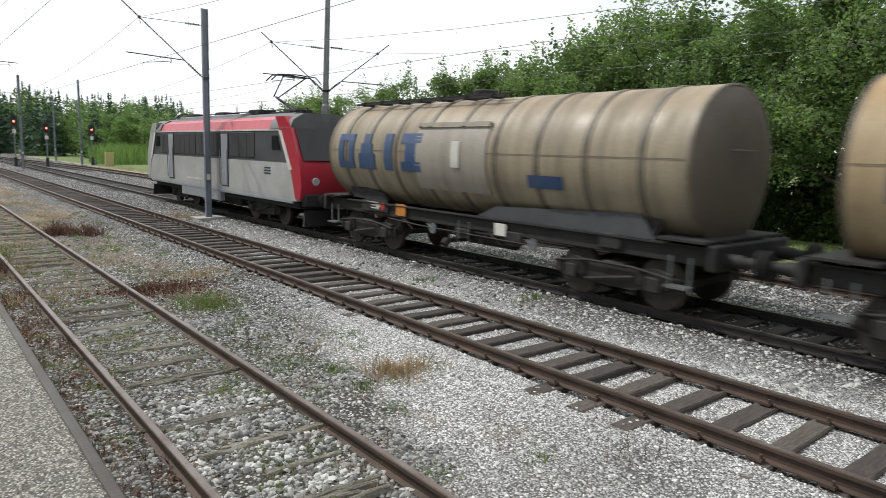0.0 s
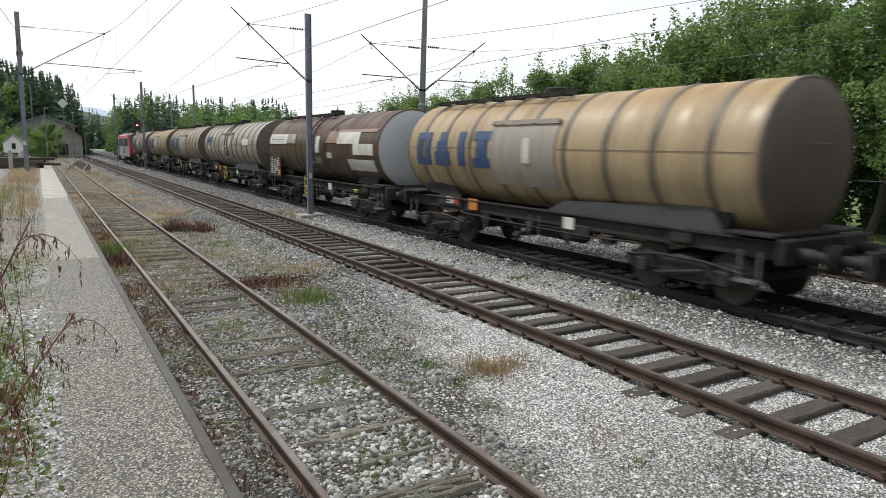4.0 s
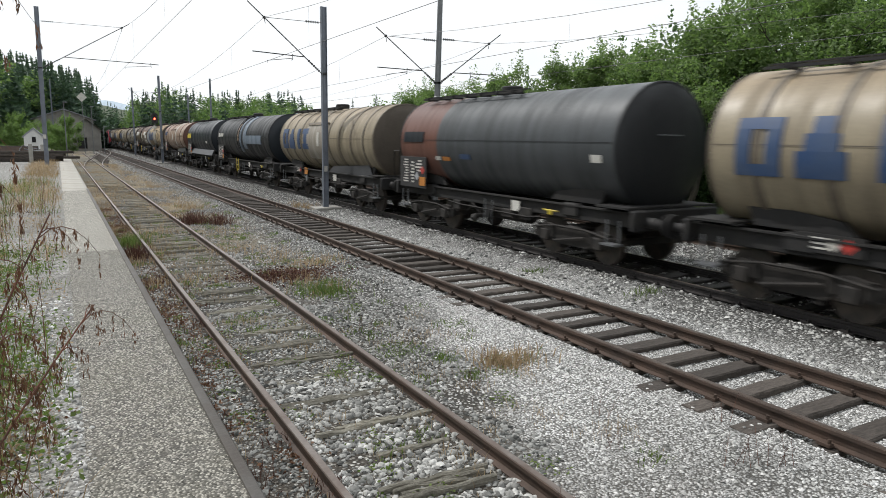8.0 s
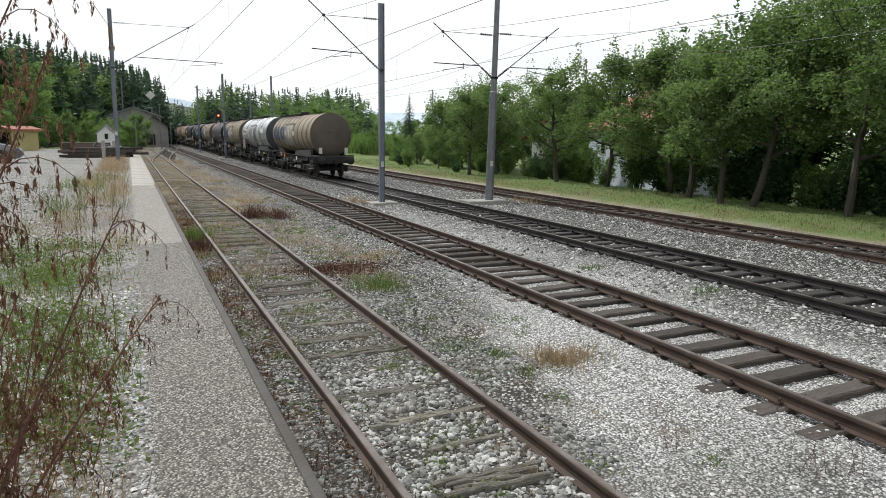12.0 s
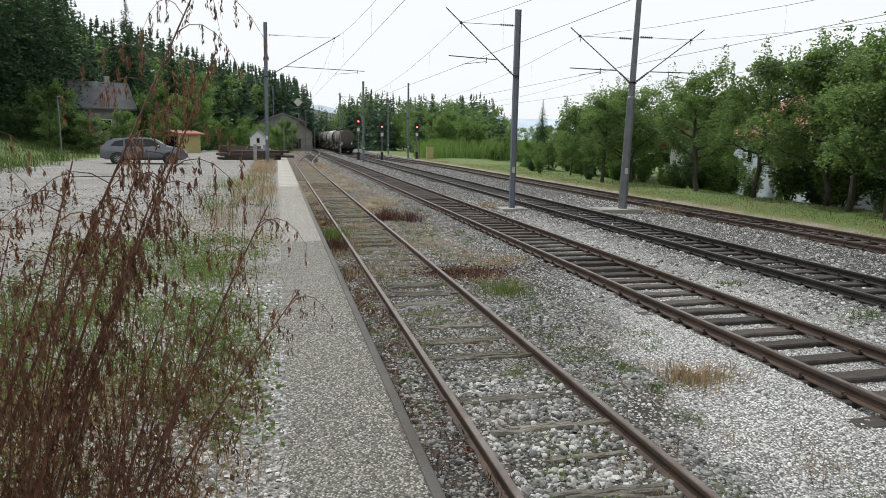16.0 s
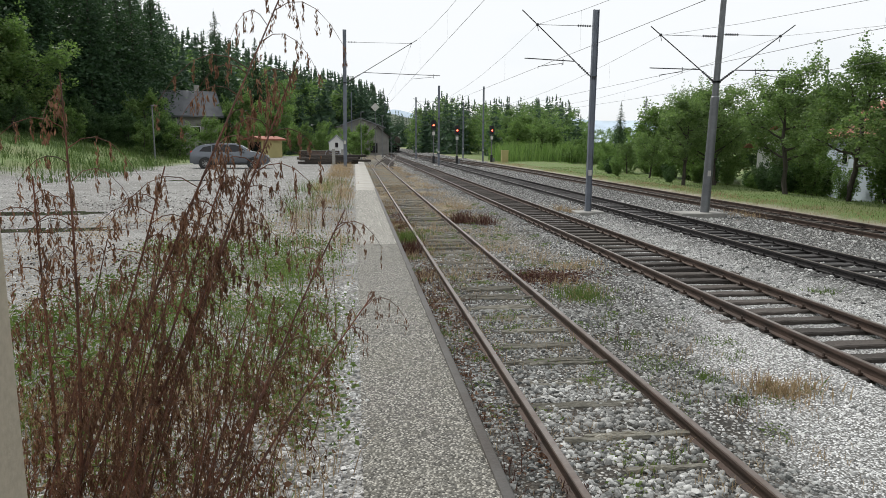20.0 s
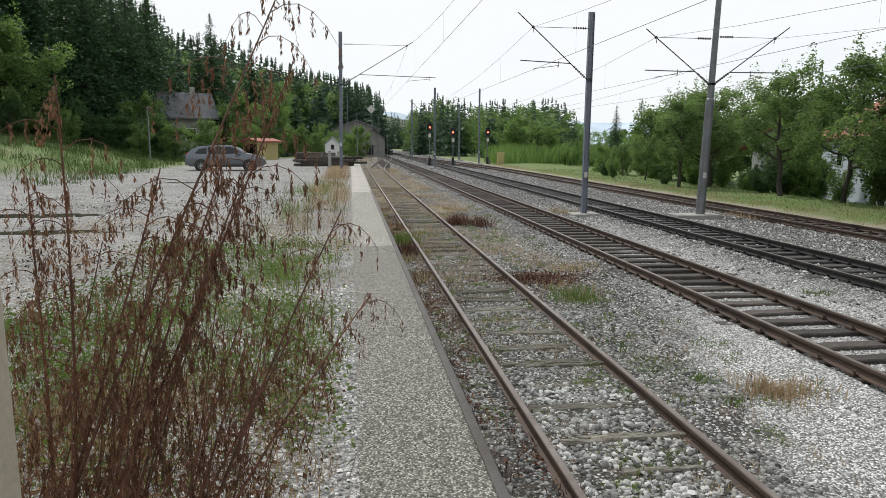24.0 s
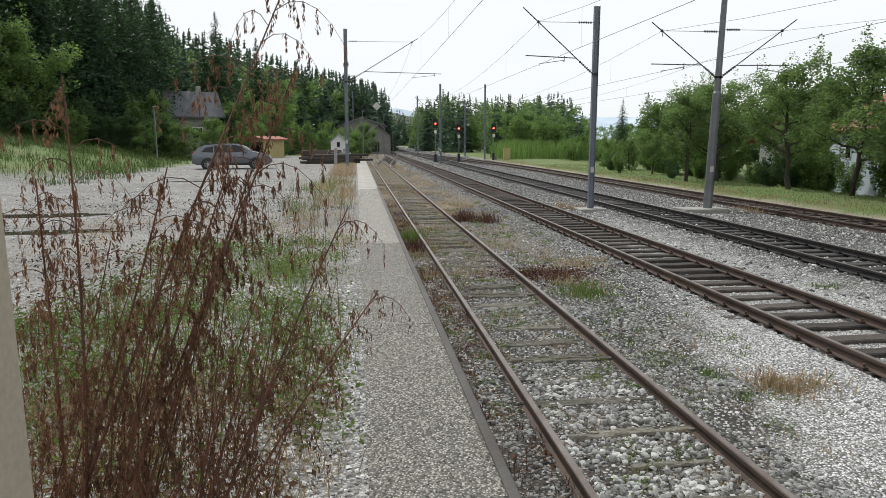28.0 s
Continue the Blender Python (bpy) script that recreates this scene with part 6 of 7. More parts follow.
def build_woods():
    r = random.Random(5)
    spruce = lambda i: conifer(200 + i, 16.0, 3.6 + 0.3 * i, 23, 9, 3, 0.60)
    leafy = lambda i: broadleaf(220 + i, 17.5, 5.2, 1700, 0.36, 0.3, 0.08)
    off_line = lambda x, y: x < 8.6 and (x < -6 or y > 162) and not (-24 < x < -12 and y < 92)
    near = lambda b: float(np.interp(b, (-32, -20, -14, -6, 0, 4), (80, 82, 92, 125, 150, 162)))
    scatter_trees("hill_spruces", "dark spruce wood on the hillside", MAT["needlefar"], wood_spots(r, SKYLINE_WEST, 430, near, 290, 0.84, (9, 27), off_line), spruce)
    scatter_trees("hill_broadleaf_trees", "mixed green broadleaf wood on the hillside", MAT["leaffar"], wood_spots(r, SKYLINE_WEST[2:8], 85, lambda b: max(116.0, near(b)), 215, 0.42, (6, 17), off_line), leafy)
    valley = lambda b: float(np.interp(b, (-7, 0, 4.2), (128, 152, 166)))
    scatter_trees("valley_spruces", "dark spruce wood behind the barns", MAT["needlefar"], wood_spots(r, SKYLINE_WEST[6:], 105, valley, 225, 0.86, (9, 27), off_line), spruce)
    scatter_trees("valley_end_wood", "haze-tinted wood where the valley closes", MAT["needlefar"], wood_spots(r, [(1.5, 3.0), (4.2, 2.2), (6.5, 2.6)], 50, lambda b: 300.0, 380, 0.7, (6, 22), lambda x, y: True), spruce)
    # wood beyond the outer track
    east = lambda x, y: x > 13.0 + 0.02 * y
    near = lambda b: float(np.interp(b, (4, 6, 9, 20, 26), (190, 165, 128, 118, 118)))
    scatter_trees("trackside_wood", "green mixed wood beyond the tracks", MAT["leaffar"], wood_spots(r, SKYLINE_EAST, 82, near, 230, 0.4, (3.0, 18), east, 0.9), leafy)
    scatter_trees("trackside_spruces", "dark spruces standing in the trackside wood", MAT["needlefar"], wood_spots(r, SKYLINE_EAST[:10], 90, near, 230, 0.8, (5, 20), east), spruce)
    # nearer spruces and bright bushes at the meadow's edge
    kits = [kit(conifer(300 + i, h, s, 66, 18, 14, 0.135), "needle") for i, (h, s) in enumerate(((17.0, 5.3), (15.0, 5.0), (19.0, 5.9)))]
    spots = [(-16.2, 85.0, 0, 1.04), (-12.3, 90.0, 1, 1.03), (-22.4, 74.5, 2, 1.0), (-24.6, 69.0, 1, 1.15), (-25.5, 76.0, 0, 1.2), (-28.5, 66.5, 2, 1.1), (-33.0, 63.5, 1, 1.5), (-38.0, 57.0, 0, 1.4), (-37.5, 62.0, 2, 1.3), (-43.0, 58.0, 1, 1.6), (-22.8, 71.5, 2, 0.95), (-23.5, 66.0, 0, 1.1), (-27.0, 63.0, 1, 1.2), (-26.5, 71.0, 2, 1.15), (-30.5, 60.0, 0, 1.4), (-31.0, 68.0, 2, 1.4), (-34.5, 58.0, 1, 1.5), (-36.0, 66.0, 0, 1.5), (-40.0, 60.0, 2, 1.4), (-29.0, 76.0, 1, 1.5), (-22.0, 80.0, 0, 1.2), (-41.0, 72.0, 1, 1.7), (-34.0, 75.0, 2, 1.45), (-45.0, 64.0, 2, 1.4), (-17.5, 84.0, 1, 1.0)]
    for i, (x, y, k, s) in enumerate(spots):
        plant("spruce", kits[k], pose(x, y, ground_z(x, y) - 0.2, 0, 0, 61 * i), "tall dark spruce at the edge of the meadow", "tree", "spruces by the meadow", "needle", scale=s)
    for i, (x, y, s) in enumerate(((45.0, 101.0, 0.62), (48.5, 103.0, 0.60), (43.0, 106.0, 0.52))):
        plant("spruce", kits[i % 3], pose(x, y, -0.5, 0, 0, 61 * i), "slim spruce above the shrubs", "tree", "spruces beyond the shrubs", "needle", scale=s)
    big = [kit(broadleaf(320 + i, 9.5, 3.6, 15000, 0.15, 0.34, 0.08), "leafdark") for i in range(3)]
    lit = [kit(broadleaf(330 + i, 6.5, 2.8, 11000, 0.12, 0.24, 0.05), "leaflight") for i in range(2)]
    rows = [(-28.5, 54.5, 0, 0.85), (-30.0, 50.0, 1, 1.05), (-25.5, 57.5, 2, 0.55), (-33.5, 46.0, 0, 1.1), (-22.5, 60.0, 1, 0.42), (-24.0, 52.0, 2, 0.30), (-36, 52, 1, 1.2), (-19.5, 62.0, 0, 0.36), (-21.0, 60.5, 2, 0.3), (-17.0, 65.0, 1, 0.4)]
    for i, (x, y, k, s) in enumerate(rows):
        plant("tree", big[k], pose(x, y, ground_z(x, y) - 0.2, 0, 0, 77 * i), "leafy tree before the dark spruces", "tree", "trees by the meadow", "", scale=s)
    rows = [(-25.5, 55.0, 0, 1.15), (-27.5, 52.0, 1, 1.25), (-29.5, 55.5, 0, 1.4), (-19.0, 66.5, 1, 0.8), (-13.5, 66.0, 0, 0.55), (-11.0, 72.0, 1, 0.6), (-15.5, 63.0, 1, 0.5), (-9.5, 84.0, 0, 0.8), (-7.0, 92.0, 1, 0.65), (-5.0, 94.0, 0, 0.5), (-2.5, 106.0, 1, 0.5), (0.4, 112.0, 0, 0.55), (-10.5, 96.0, 1, 1.1), (-14.0, 100.0, 0, 1.3), (-5.5, 118.0, 0, 0.8), (-17.8, 60.5, 0, 0.4), (-21.5, 55.5, 1, 0.42), (-12.5, 80.0, 1, 1.0), (1.2, 125.0, 0, 0.85), (-1.0, 128.0, 1, 0.7)]
    for i, (x, y, k, s) in enumerate(rows):
        plant("shrub", lit[k], pose(x, y, ground_z(x, y) - 0.1, 0, 0, 77 * i), "bright green shrub at the yard's far edge", "shrub", "shrubs by the yard", "", scale=s)


build_woods()


def blades(name, label, n, where, height, width, material, lean=0.35, category="grass"):
    """Grass blades: tapered strips of two quads, growing where a function puts them."""
    x, y = where(n)
    n = len(x)
    z = np.array([ground_z(a, b) for a, b in zip(x, y)]) - 0.01
    h = height[0] + (height[1] - height[0]) * rng.random(n) ** 1.4
    a = rng.random(n) * 6.283
    dx, dy = np.cos(a), np.sin(a)
    b = rng.random(n) * 6.283
    l = lean * h * rng.random(n)
    lx, ly = np.cos(b) * l, np.sin(b) * l
    w = width * (0.6 + 0.8 * rng.random(n))
    P = np.zeros((n, 6, 3))
    for k, (f, ww) in enumerate(((0, 1.0), (0.55, 0.8), (1.0, 0.12))):
        for s, sg in ((0, -1), (1, 1)):
            P[:, 2 * k + s, 0] = x + lx * f * f + sg * dx * w * ww * 0.5
            P[:, 2 * k + s, 1] = y + ly * f * f + sg * dy * w * ww * 0.5
            P[:, 2 * k + s, 2] = z + h * f * (1 - 0.15 * f)
    q = np.array([(0, 1, 3, 2), (2, 3, 5, 4)])
    F = (q[None] + 6 * np.arange(n)[:, None, None]).reshape(-1, 4)
    solid(name, np_mesh(name, P.reshape(-1, 3), F, material), None, label, category, kind="stuff")


def clumped(xr, yr, clumps, spread, thin=1.0, keep=None):
    def where(n):
        cx = xr[0] + (xr[1] - xr[0]) * rng.random(clumps)
        cy = yr[0] + (yr[1] - yr[0]) * rng.random(clumps) ** thin
        i = rng.integers(0, clumps, n)
        x, y = cx[i] + rng.normal(size=n) * spread, cy[i] + rng.normal(size=n) * spread
        ok = np.ones(n, bool) if keep is None else keep(x, y)
        return x[ok], y[ok]
    return where


def spot(cx, cy, sx, sy):
    return lambda n: (cx + rng.normal(size=n) * sx, cy + rng.normal(size=n) * sy)


def ground_leaves(name, label, n, where, height, size, material):
    """Low leafy weeds: small leaves that hover a little over the ground in clumps."""
    x, y = where(n)
    z = np.array([ground_z(a, b) for a, b in zip(x, y)]) + height * rng.random(len(x)) ** 1.7
    v, f = leaf_cloud(np.stack([x, y, z], 1), size, 0.35, 1.7)
    solid(name, np_mesh(name, v, f, MAT[material]), None, label, "weed", kind="stuff")


def build_grass():
    on_yard = lambda x, y: x < 0.0
    blades("bank_grass", "short green grass of the bank", 24000, lambda n: (18.9 + 6.0 * rng.random(n), -6 + 76 * rng.random(n) ** 1.2), (0.04, 0.14), 0.015, MAT["grass"])
    blades("dry_bank_grass", "dry straw-coloured grass at the bank's foot", 9000, clumped((18.2, 19.6), (4, 90), 260, 0.3), (0.05, 0.2), 0.012, MAT["straw"])
    blades("yard_grass", "thin green grass beside the platform strip", 6000, clumped((-2.9, -0.3), (4.0, 11), 48, 0.2, 1.0, on_yard), (0.04, 0.18), 0.006, MAT["grass"], 0.8)
    ground_leaves("yard_weeds", "low green leafy weeds beside the platform strip", 16000, clumped((-3.2, -0.25), (3.4, 11.5), 85, 0.20, 1.0, on_yard), 0.16, 0.022, "grass")
    ground_leaves("yard_moss", "dry brownish low weeds on the gravel", 13000, clumped((-5.5, -0.1), (2.6, 16), 230, 0.18, 1.0, on_yard), 0.06, 0.016, "straw")
    ground_leaves("yard_litter", "dark leaf litter and twigs strewn on the yard", 7000, clumped((-9, -0.6), (4, 24), 240, 0.3, 1.0, on_yard), 0.03, 0.024, "twigleaf")
    ground_leaves("siding_leaves", "low leafy weeds in the siding's ballast", 7000, clumped((0.8, 5.2), (3.5, 24), 120, 0.10, 1.0, off_rails), 0.05, 0.022, "grass")
    ground_leaves("red_creeper", "dark red creeping weed in the ballast", 2600, spot(3.95, 13.7, 0.55, 0.35), 0.06, 0.032, "redweed")
    ground_leaves("brown_creeper", "withered brown weeds along the platform's foot", 9500, clumped((0.78, 1.75), (3, 30), 170, 0.13, 1.0, off_rails), 0.06, 0.022, "deadleaf")
    blades("yard_straw", "tall dry grass along the platform strip", 7500, clumped((-1.3, -0.15), (10, 47), 230, 0.16, 0.7, on_yard), (0.06, 0.42), 0.007, MAT["straw"], 0.9)
    blades("yard_green_stalks", "tall green stalks among the dry grass", 1800, clumped((-2.0, -0.2), (4.5, 30), 90, 0.14, 1.0, on_yard), (0.12, 0.5), 0.008, MAT["grass"], 0.9)
    blades("tall_reeds", "tall light green reeds beyond the outer track", 6500, clumped((21, 36), (88, 112), 75, 1.1, 1.0, lambda x, y: x > 0.2 * y), (0.9, 3.4), 0.07, MAT["leaflight"], 0.45)
    blades("meadow_grass", "tall meadow grass before the spruces", 38000, clumped((-42, -10), (28, 72), 1300, 0.5, 1.0, lambda x, y: x < -7.2 - 0.11 * y + 0.6 * np.sin(y)), (0.12, 0.7), 0.022, MAT["meadow"], 0.7)
    blades("siding_straw", "dry straw tufts between the siding's rails", 17000, clumped((0.9, 4.8), (12, 80), 200, 0.32, 1.0), (0.04, 0.28), 0.010, MAT["straw"], 0.8)
    blades("siding_weeds", "sparse green weeds in the siding's ballast", 4200, clumped((0.8, 5.4), (4, 30), 95, 0.10, 1.0, off_rails), (0.03, 0.12), 0.014, MAT["grass"], 0.8)
    blades("siding_brown_weeds", "withered reddish weeds in the siding's ballast", 4200, clumped((0.8, 1.9), (3, 26), 85, 0.12, 1.0), (0.03, 0.16), 0.010, MAT["redweed"], 0.9)
    blades("undergrowth_straw", "pale dry grass under the withered weeds", 2800, clumped((-2.3, -0.2), (1.9, 4.6), 60, 0.12, 1.0, on_yard), (0.05, 0.38), 0.005, MAT["straw"], 0.9)
    blades("undergrowth_grass", "tangled green grass under the withered weeds", 2600, clumped((-3.4, -0.3), (2.2, 6.5), 110, 0.2, 1.0, on_yard), (0.06, 0.42), 0.006, MAT["grass"], 0.9)
    ground_leaves("undergrowth_leaves", "fallen brown leaves and low weeds under the withered weeds", 3200, clumped((-2.4, -0.25), (1.7, 4.8), 70, 0.16, 1.0, on_yard), 0.12, 0.022, "deadleaf")
    blades("ballast_straw", "sparse dry grass in the siding's ballast", 4200, clumped((0.8, 5.0), (4, 18), 160, 0.12, 1.0, off_rails), (0.03, 0.16), 0.006, MAT["straw"], 0.9)
    for x, y, sx, sy, n, h, m, label in (
            (4.86, 6.8, 0.22, 0.16, 420, (0.08, 0.26), "straw", "orange-tan dry grass tuft in pale ballast"), (4.95, 14.6, 0.35, 0.3, 420, (0.05, 0.2), "straw", "tan dry grass tuft in the ballast"),
            (4.2, 11.9, 0.25, 0.28, 520, (0.06, 0.26), "grass", "green weed tuft in the ballast"), (1.5, 19.4, 0.22, 0.3, 520, (0.15, 0.4), "grass", "yellow-green weed tuft beside the siding"),
            (1.45, 17.6, 0.16, 0.5, 420, (0.1, 0.38), "redweed", "brown dock leaves beside the siding"), (3.9, 13.7, 0.55, 0.32, 420, (0.03, 0.09), "redweed", "dark red creeping weed in the ballast"),
            (3.8, 23.6, 0.25, 0.35, 420, (0.2, 0.6), "redweed", "withered brown weeds beside the siding"), (4.5, 23.0, 0.2, 0.3, 300, (0.2, 0.55), "redweed", "withered dark weeds between the tracks"),
            (1.15, 9.6, 0.16, 0.14, 260, (0.04, 0.12), "grass", "low green weed beside the platform"), (3.9, 7.9, 0.3, 0.22, 300, (0.03, 0.1), "grass", "low green weed in grey ballast"), (4.25, 7.35, 0.1, 0.1, 160, (0.04, 0.12), "grass", "small green weed in grey ballast"),
            (8.6, 26.5, 0.3, 0.5, 300, (0.1, 0.4), "straw", "dry tuft beside the mast's footing"), (9.0, 11.6, 0.2, 0.15, 160, (0.04, 0.14), "grass", "small weed between the tracks"), (9.4, 8.8, 0.2, 0.15, 160, (0.04, 0.14), "grass", "small weed between the tracks"),
            (15.0, 24.0, 0.3, 0.6, 200, (0.1, 0.35), "straw", "dry weeds by the outer track")):
        blades("weed_tuft", label, n, spot(x, y, sx, sy), h, 0.013, MAT[m], 0.9, "weed")


build_grass()


def twig_weed(name, base, tip, label, seed, leaves, bend=0.12, leafsize=0.035, r0=0.006, side=7, group="", stem_mat="deadstem", leaf_mat_="deadleaf", droop=0.5, start=0.25):
    """A withered weed: an upright stem with side twigs that arch over, hung with curled leaves."""
    r = random.Random(seed)
    th = thing(name, Matrix.Translation(base), label, "weed", group)
    a, b = Vector((0, 0, -0.03)), Vector(tip) - Vector(base)
    L = b.length
    pts = []
    for i in range(9):
        f = i / 8
        q = a.lerp(b, f) + Vector((math.sin(f * 3 + seed) * 0.02 * L, math.cos(f * 2.3 + seed) * 0.02 * L, 0))
        q += Vector((bend * L * f * f * 0.3, 0, -abs(bend) * L * f ** 4 * 0.25))
        pts.append(q)
    wood, twigs = Shape().tube(pts, r0, 6, r0 * 0.32), Shape()
    spots = []

    def cluster(p, n):
        for _ in range(n):
            spots.append(p + Vector((r.uniform(-0.3, 0.3) * leafsize, r.uniform(-0.3, 0.3) * leafsize, -leafsize * r.uniform(0.2, 1.1))))

    each = max(2, int(leaves * 0.42 / side))
    for k in range(side):
        f = start + (0.98 - start) * (k + r.random()) / side
        i = min(7, int(f * 8))
        p = pts[i].lerp(pts[i + 1], f * 8 - i)
        ang, ln = r.uniform(0, 6.283), L * r.uniform(0.05, 0.17) * (1.25 - 0.5 * f)
        tw = [p + Vector((math.cos(ang) * ln * q, math.sin(ang) * ln * q, ln * (0.9 * q - droop * 1.35 * q * q))) for q in (0, 0.2, 0.4, 0.6, 0.8, 1.0)]
        twigs.tube(tw, r0 * 0.27, 4, r0 * 0.10)
        for q in tw[2:]:
            # a string of shrivelled leaves that hangs from the twig
            sl = leafsize * r.uniform(1.0, 3.2) * droop
            for _ in range(each):
                spots.append(q + Vector((r.gauss(0, 0.10) * leafsize, r.gauss(0, 0.10) * leafsize, -sl * r.random())))
    for _ in range(leaves // 10):
        f = r.uniform(start * 0.6, 1.0)
        i = min(7, int(f * 8))
        cluster(pts[i].lerp(pts[i + 1], f * 8 - i), 3)
    part("stem", wood, MAT[stem_mat], th)
    tagged(part("branching", twigs, MAT[stem_mat], th), kind="stuff")
    v, fcs = leaf_cloud(np.array([tuple(s) for s in spots]), leafsize * 0.135, 0.7, 4.2, 4.0 * droop)
    tagged(part("foliage", np_mesh("foliage", v, fcs, MAT[leaf_mat_]), None, th), kind="stuff")
    return th


def build_dry_weeds():
    g = "withered weeds before the yard"
    z = YARD + 0.02
    tall = [((-1.00, 1.77, z), (-0.30, 2.84, 3.36), 90, 0.04), ((-0.97, 1.88, z), (-0.26, 2.50, 2.92), 110, 0.03), ((-0.86, 1.85, z), (-0.98, 2.46, 2.84), 70, 0.0), ((-0.72, 1.93, z), (-0.35, 2.32, 1.98), 40, 0.03), ((-0.73, 1.94, z), (-0.02, 2.52, 2.38), 45, 0.03), ((-0.75, 1.88, z), (0.06, 2.54, 2.06), 40, 0.05),
            ((-0.82, 1.84, z), (-0.50, 2.34, 2.55), 90, 0.08), ((-0.99, 1.86, z), (-0.72, 2.44, 2.55), 80, 0.05), ((-0.84, 1.70, z), (-0.22, 2.49, 2.02), 50, 0.05), ((-0.95, 1.96, z), (-1.03, 2.38, 2.50), 60, 0.0), ((-0.90, 1.80, z), (-0.36, 2.58, 2.62), 90, 0.08), ((-1.0, 2.2, z), (-0.62, 2.9, 2.40), 70, 0.05)]
    for i, (b, t, n, bend) in enumerate(tall):
        twig_weed("dry_weed", b, (t[0], t[1], t[2] + 0.02), "tall withered brown weed hung with curled leaves", 400 + i, int(n * 19.0), bend, 0.036, 0.0072, 28, g, droop=0.95, start=0.18)
    r = random.Random(9)
    for i in range(22):
        bx, by = r.uniform(-1.15, -0.55), r.uniform(1.75, 2.6)
        h = r.uniform(0.7, 1.45)
        twig_weed("dry_weed", (bx, by, z), (bx + r.uniform(-0.05, 0.42), by + r.uniform(-0.1, 0.3), z + h), "thin withered reddish-brown weed in a thick stand", 500 + i, r.randint(190, 300), r.uniform(-0.1, 0.2), 0.030, 0.0046, 14, g, droop=0.8, start=0.1)
    for i in range(14):
        bx, by = r.uniform(-0.8, -0.25), r.uniform(2.5, 4.4)
        twig_weed("dry_weed", (bx, by, z), (bx + r.uniform(0.0, 0.35), by + r.uniform(0, 0.3), z + r.uniform(0.4, 0.9)), "thin dark dead stalk beside the platform strip", 600 + i, 16, 0.1, 0.026, 0.0035, 5, "dead stalks beside the strip")
    for i in range(60):
        bx, by = r.uniform(-2.6, -0.15), r.uniform(4.6, 20)
        twig_weed("grey_weed", (bx, by, z), (bx + r.uniform(-0.1, 0.15), by, z + r.uniform(0.45, 1.0)), "slim grey-green weed stalk on the yard's edge", 700 + i, 40, 0.05, 0.03, 0.004, 9, "weed stalks on the yard's edge", "deadstem", "grass" if i % 3 else "deadleaf", 0.1, 0.1)
    for i, (x, y, h, n) in enumerate(((3.76, 9.1, 0.34, 40), (3.95, 6.3, 0.24, 60), (5.15, 3.45, 0.38, 60), (5.0, 3.6, 0.34, 50), (5.3, 3.3, 0.30, 50), (4.55, 6.9, 0.36, 20), (4.3, 4.4, 0.25, 30), (4.7, 5.0, 0.24, 30), (5.6, 4.2, 0.3, 24), (1.05, 4.6, 0.3, 40), (1.2, 5.4, 0.26, 40), (3.1, 3.6, 0.26, 60), (3.3, 3.4, 0.24, 50))):
        zz = ground_z(x, y)
        for k in range(3):
            twig_weed("dead_plant", (x + 0.06 * k, y - 0.04 * k, zz), (x + 0.1 * k + r.uniform(-0.1, 0.1), y + r.uniform(-0.1, 0.1), zz + h * r.uniform(0.7, 1.1)), "small dark dead plant in the ballast", 800 + 3 * i + k, n, 0.1, 0.022, 0.003, 14, "dead plants in the ballast", "deadstem", "twigleaf", 0.0, 0.15)


build_dry_weeds()


# ---- ballast stones ----
def between(x, y):
    """Keeps stones off the rails and mostly off the sleepers' tops."""
    ok = off_rails(x, y)
    luck = rng.random(len(x))
    for c, y0, sp in ((2.51, 3.08, 0.73), (6.90, -1.73, 0.63), (10.97, -2.0, 0.62), (16.05, 4.0, 0.62)):
        d = np.abs((y - y0 + sp / 2) % sp - sp / 2)
        ok &= ~((np.abs(x - c) < (0.66 if c < 3 else 0.80)) & (d < 0.13) & (luck > (0.3 if c < 3 else 0.03)))
    return ok


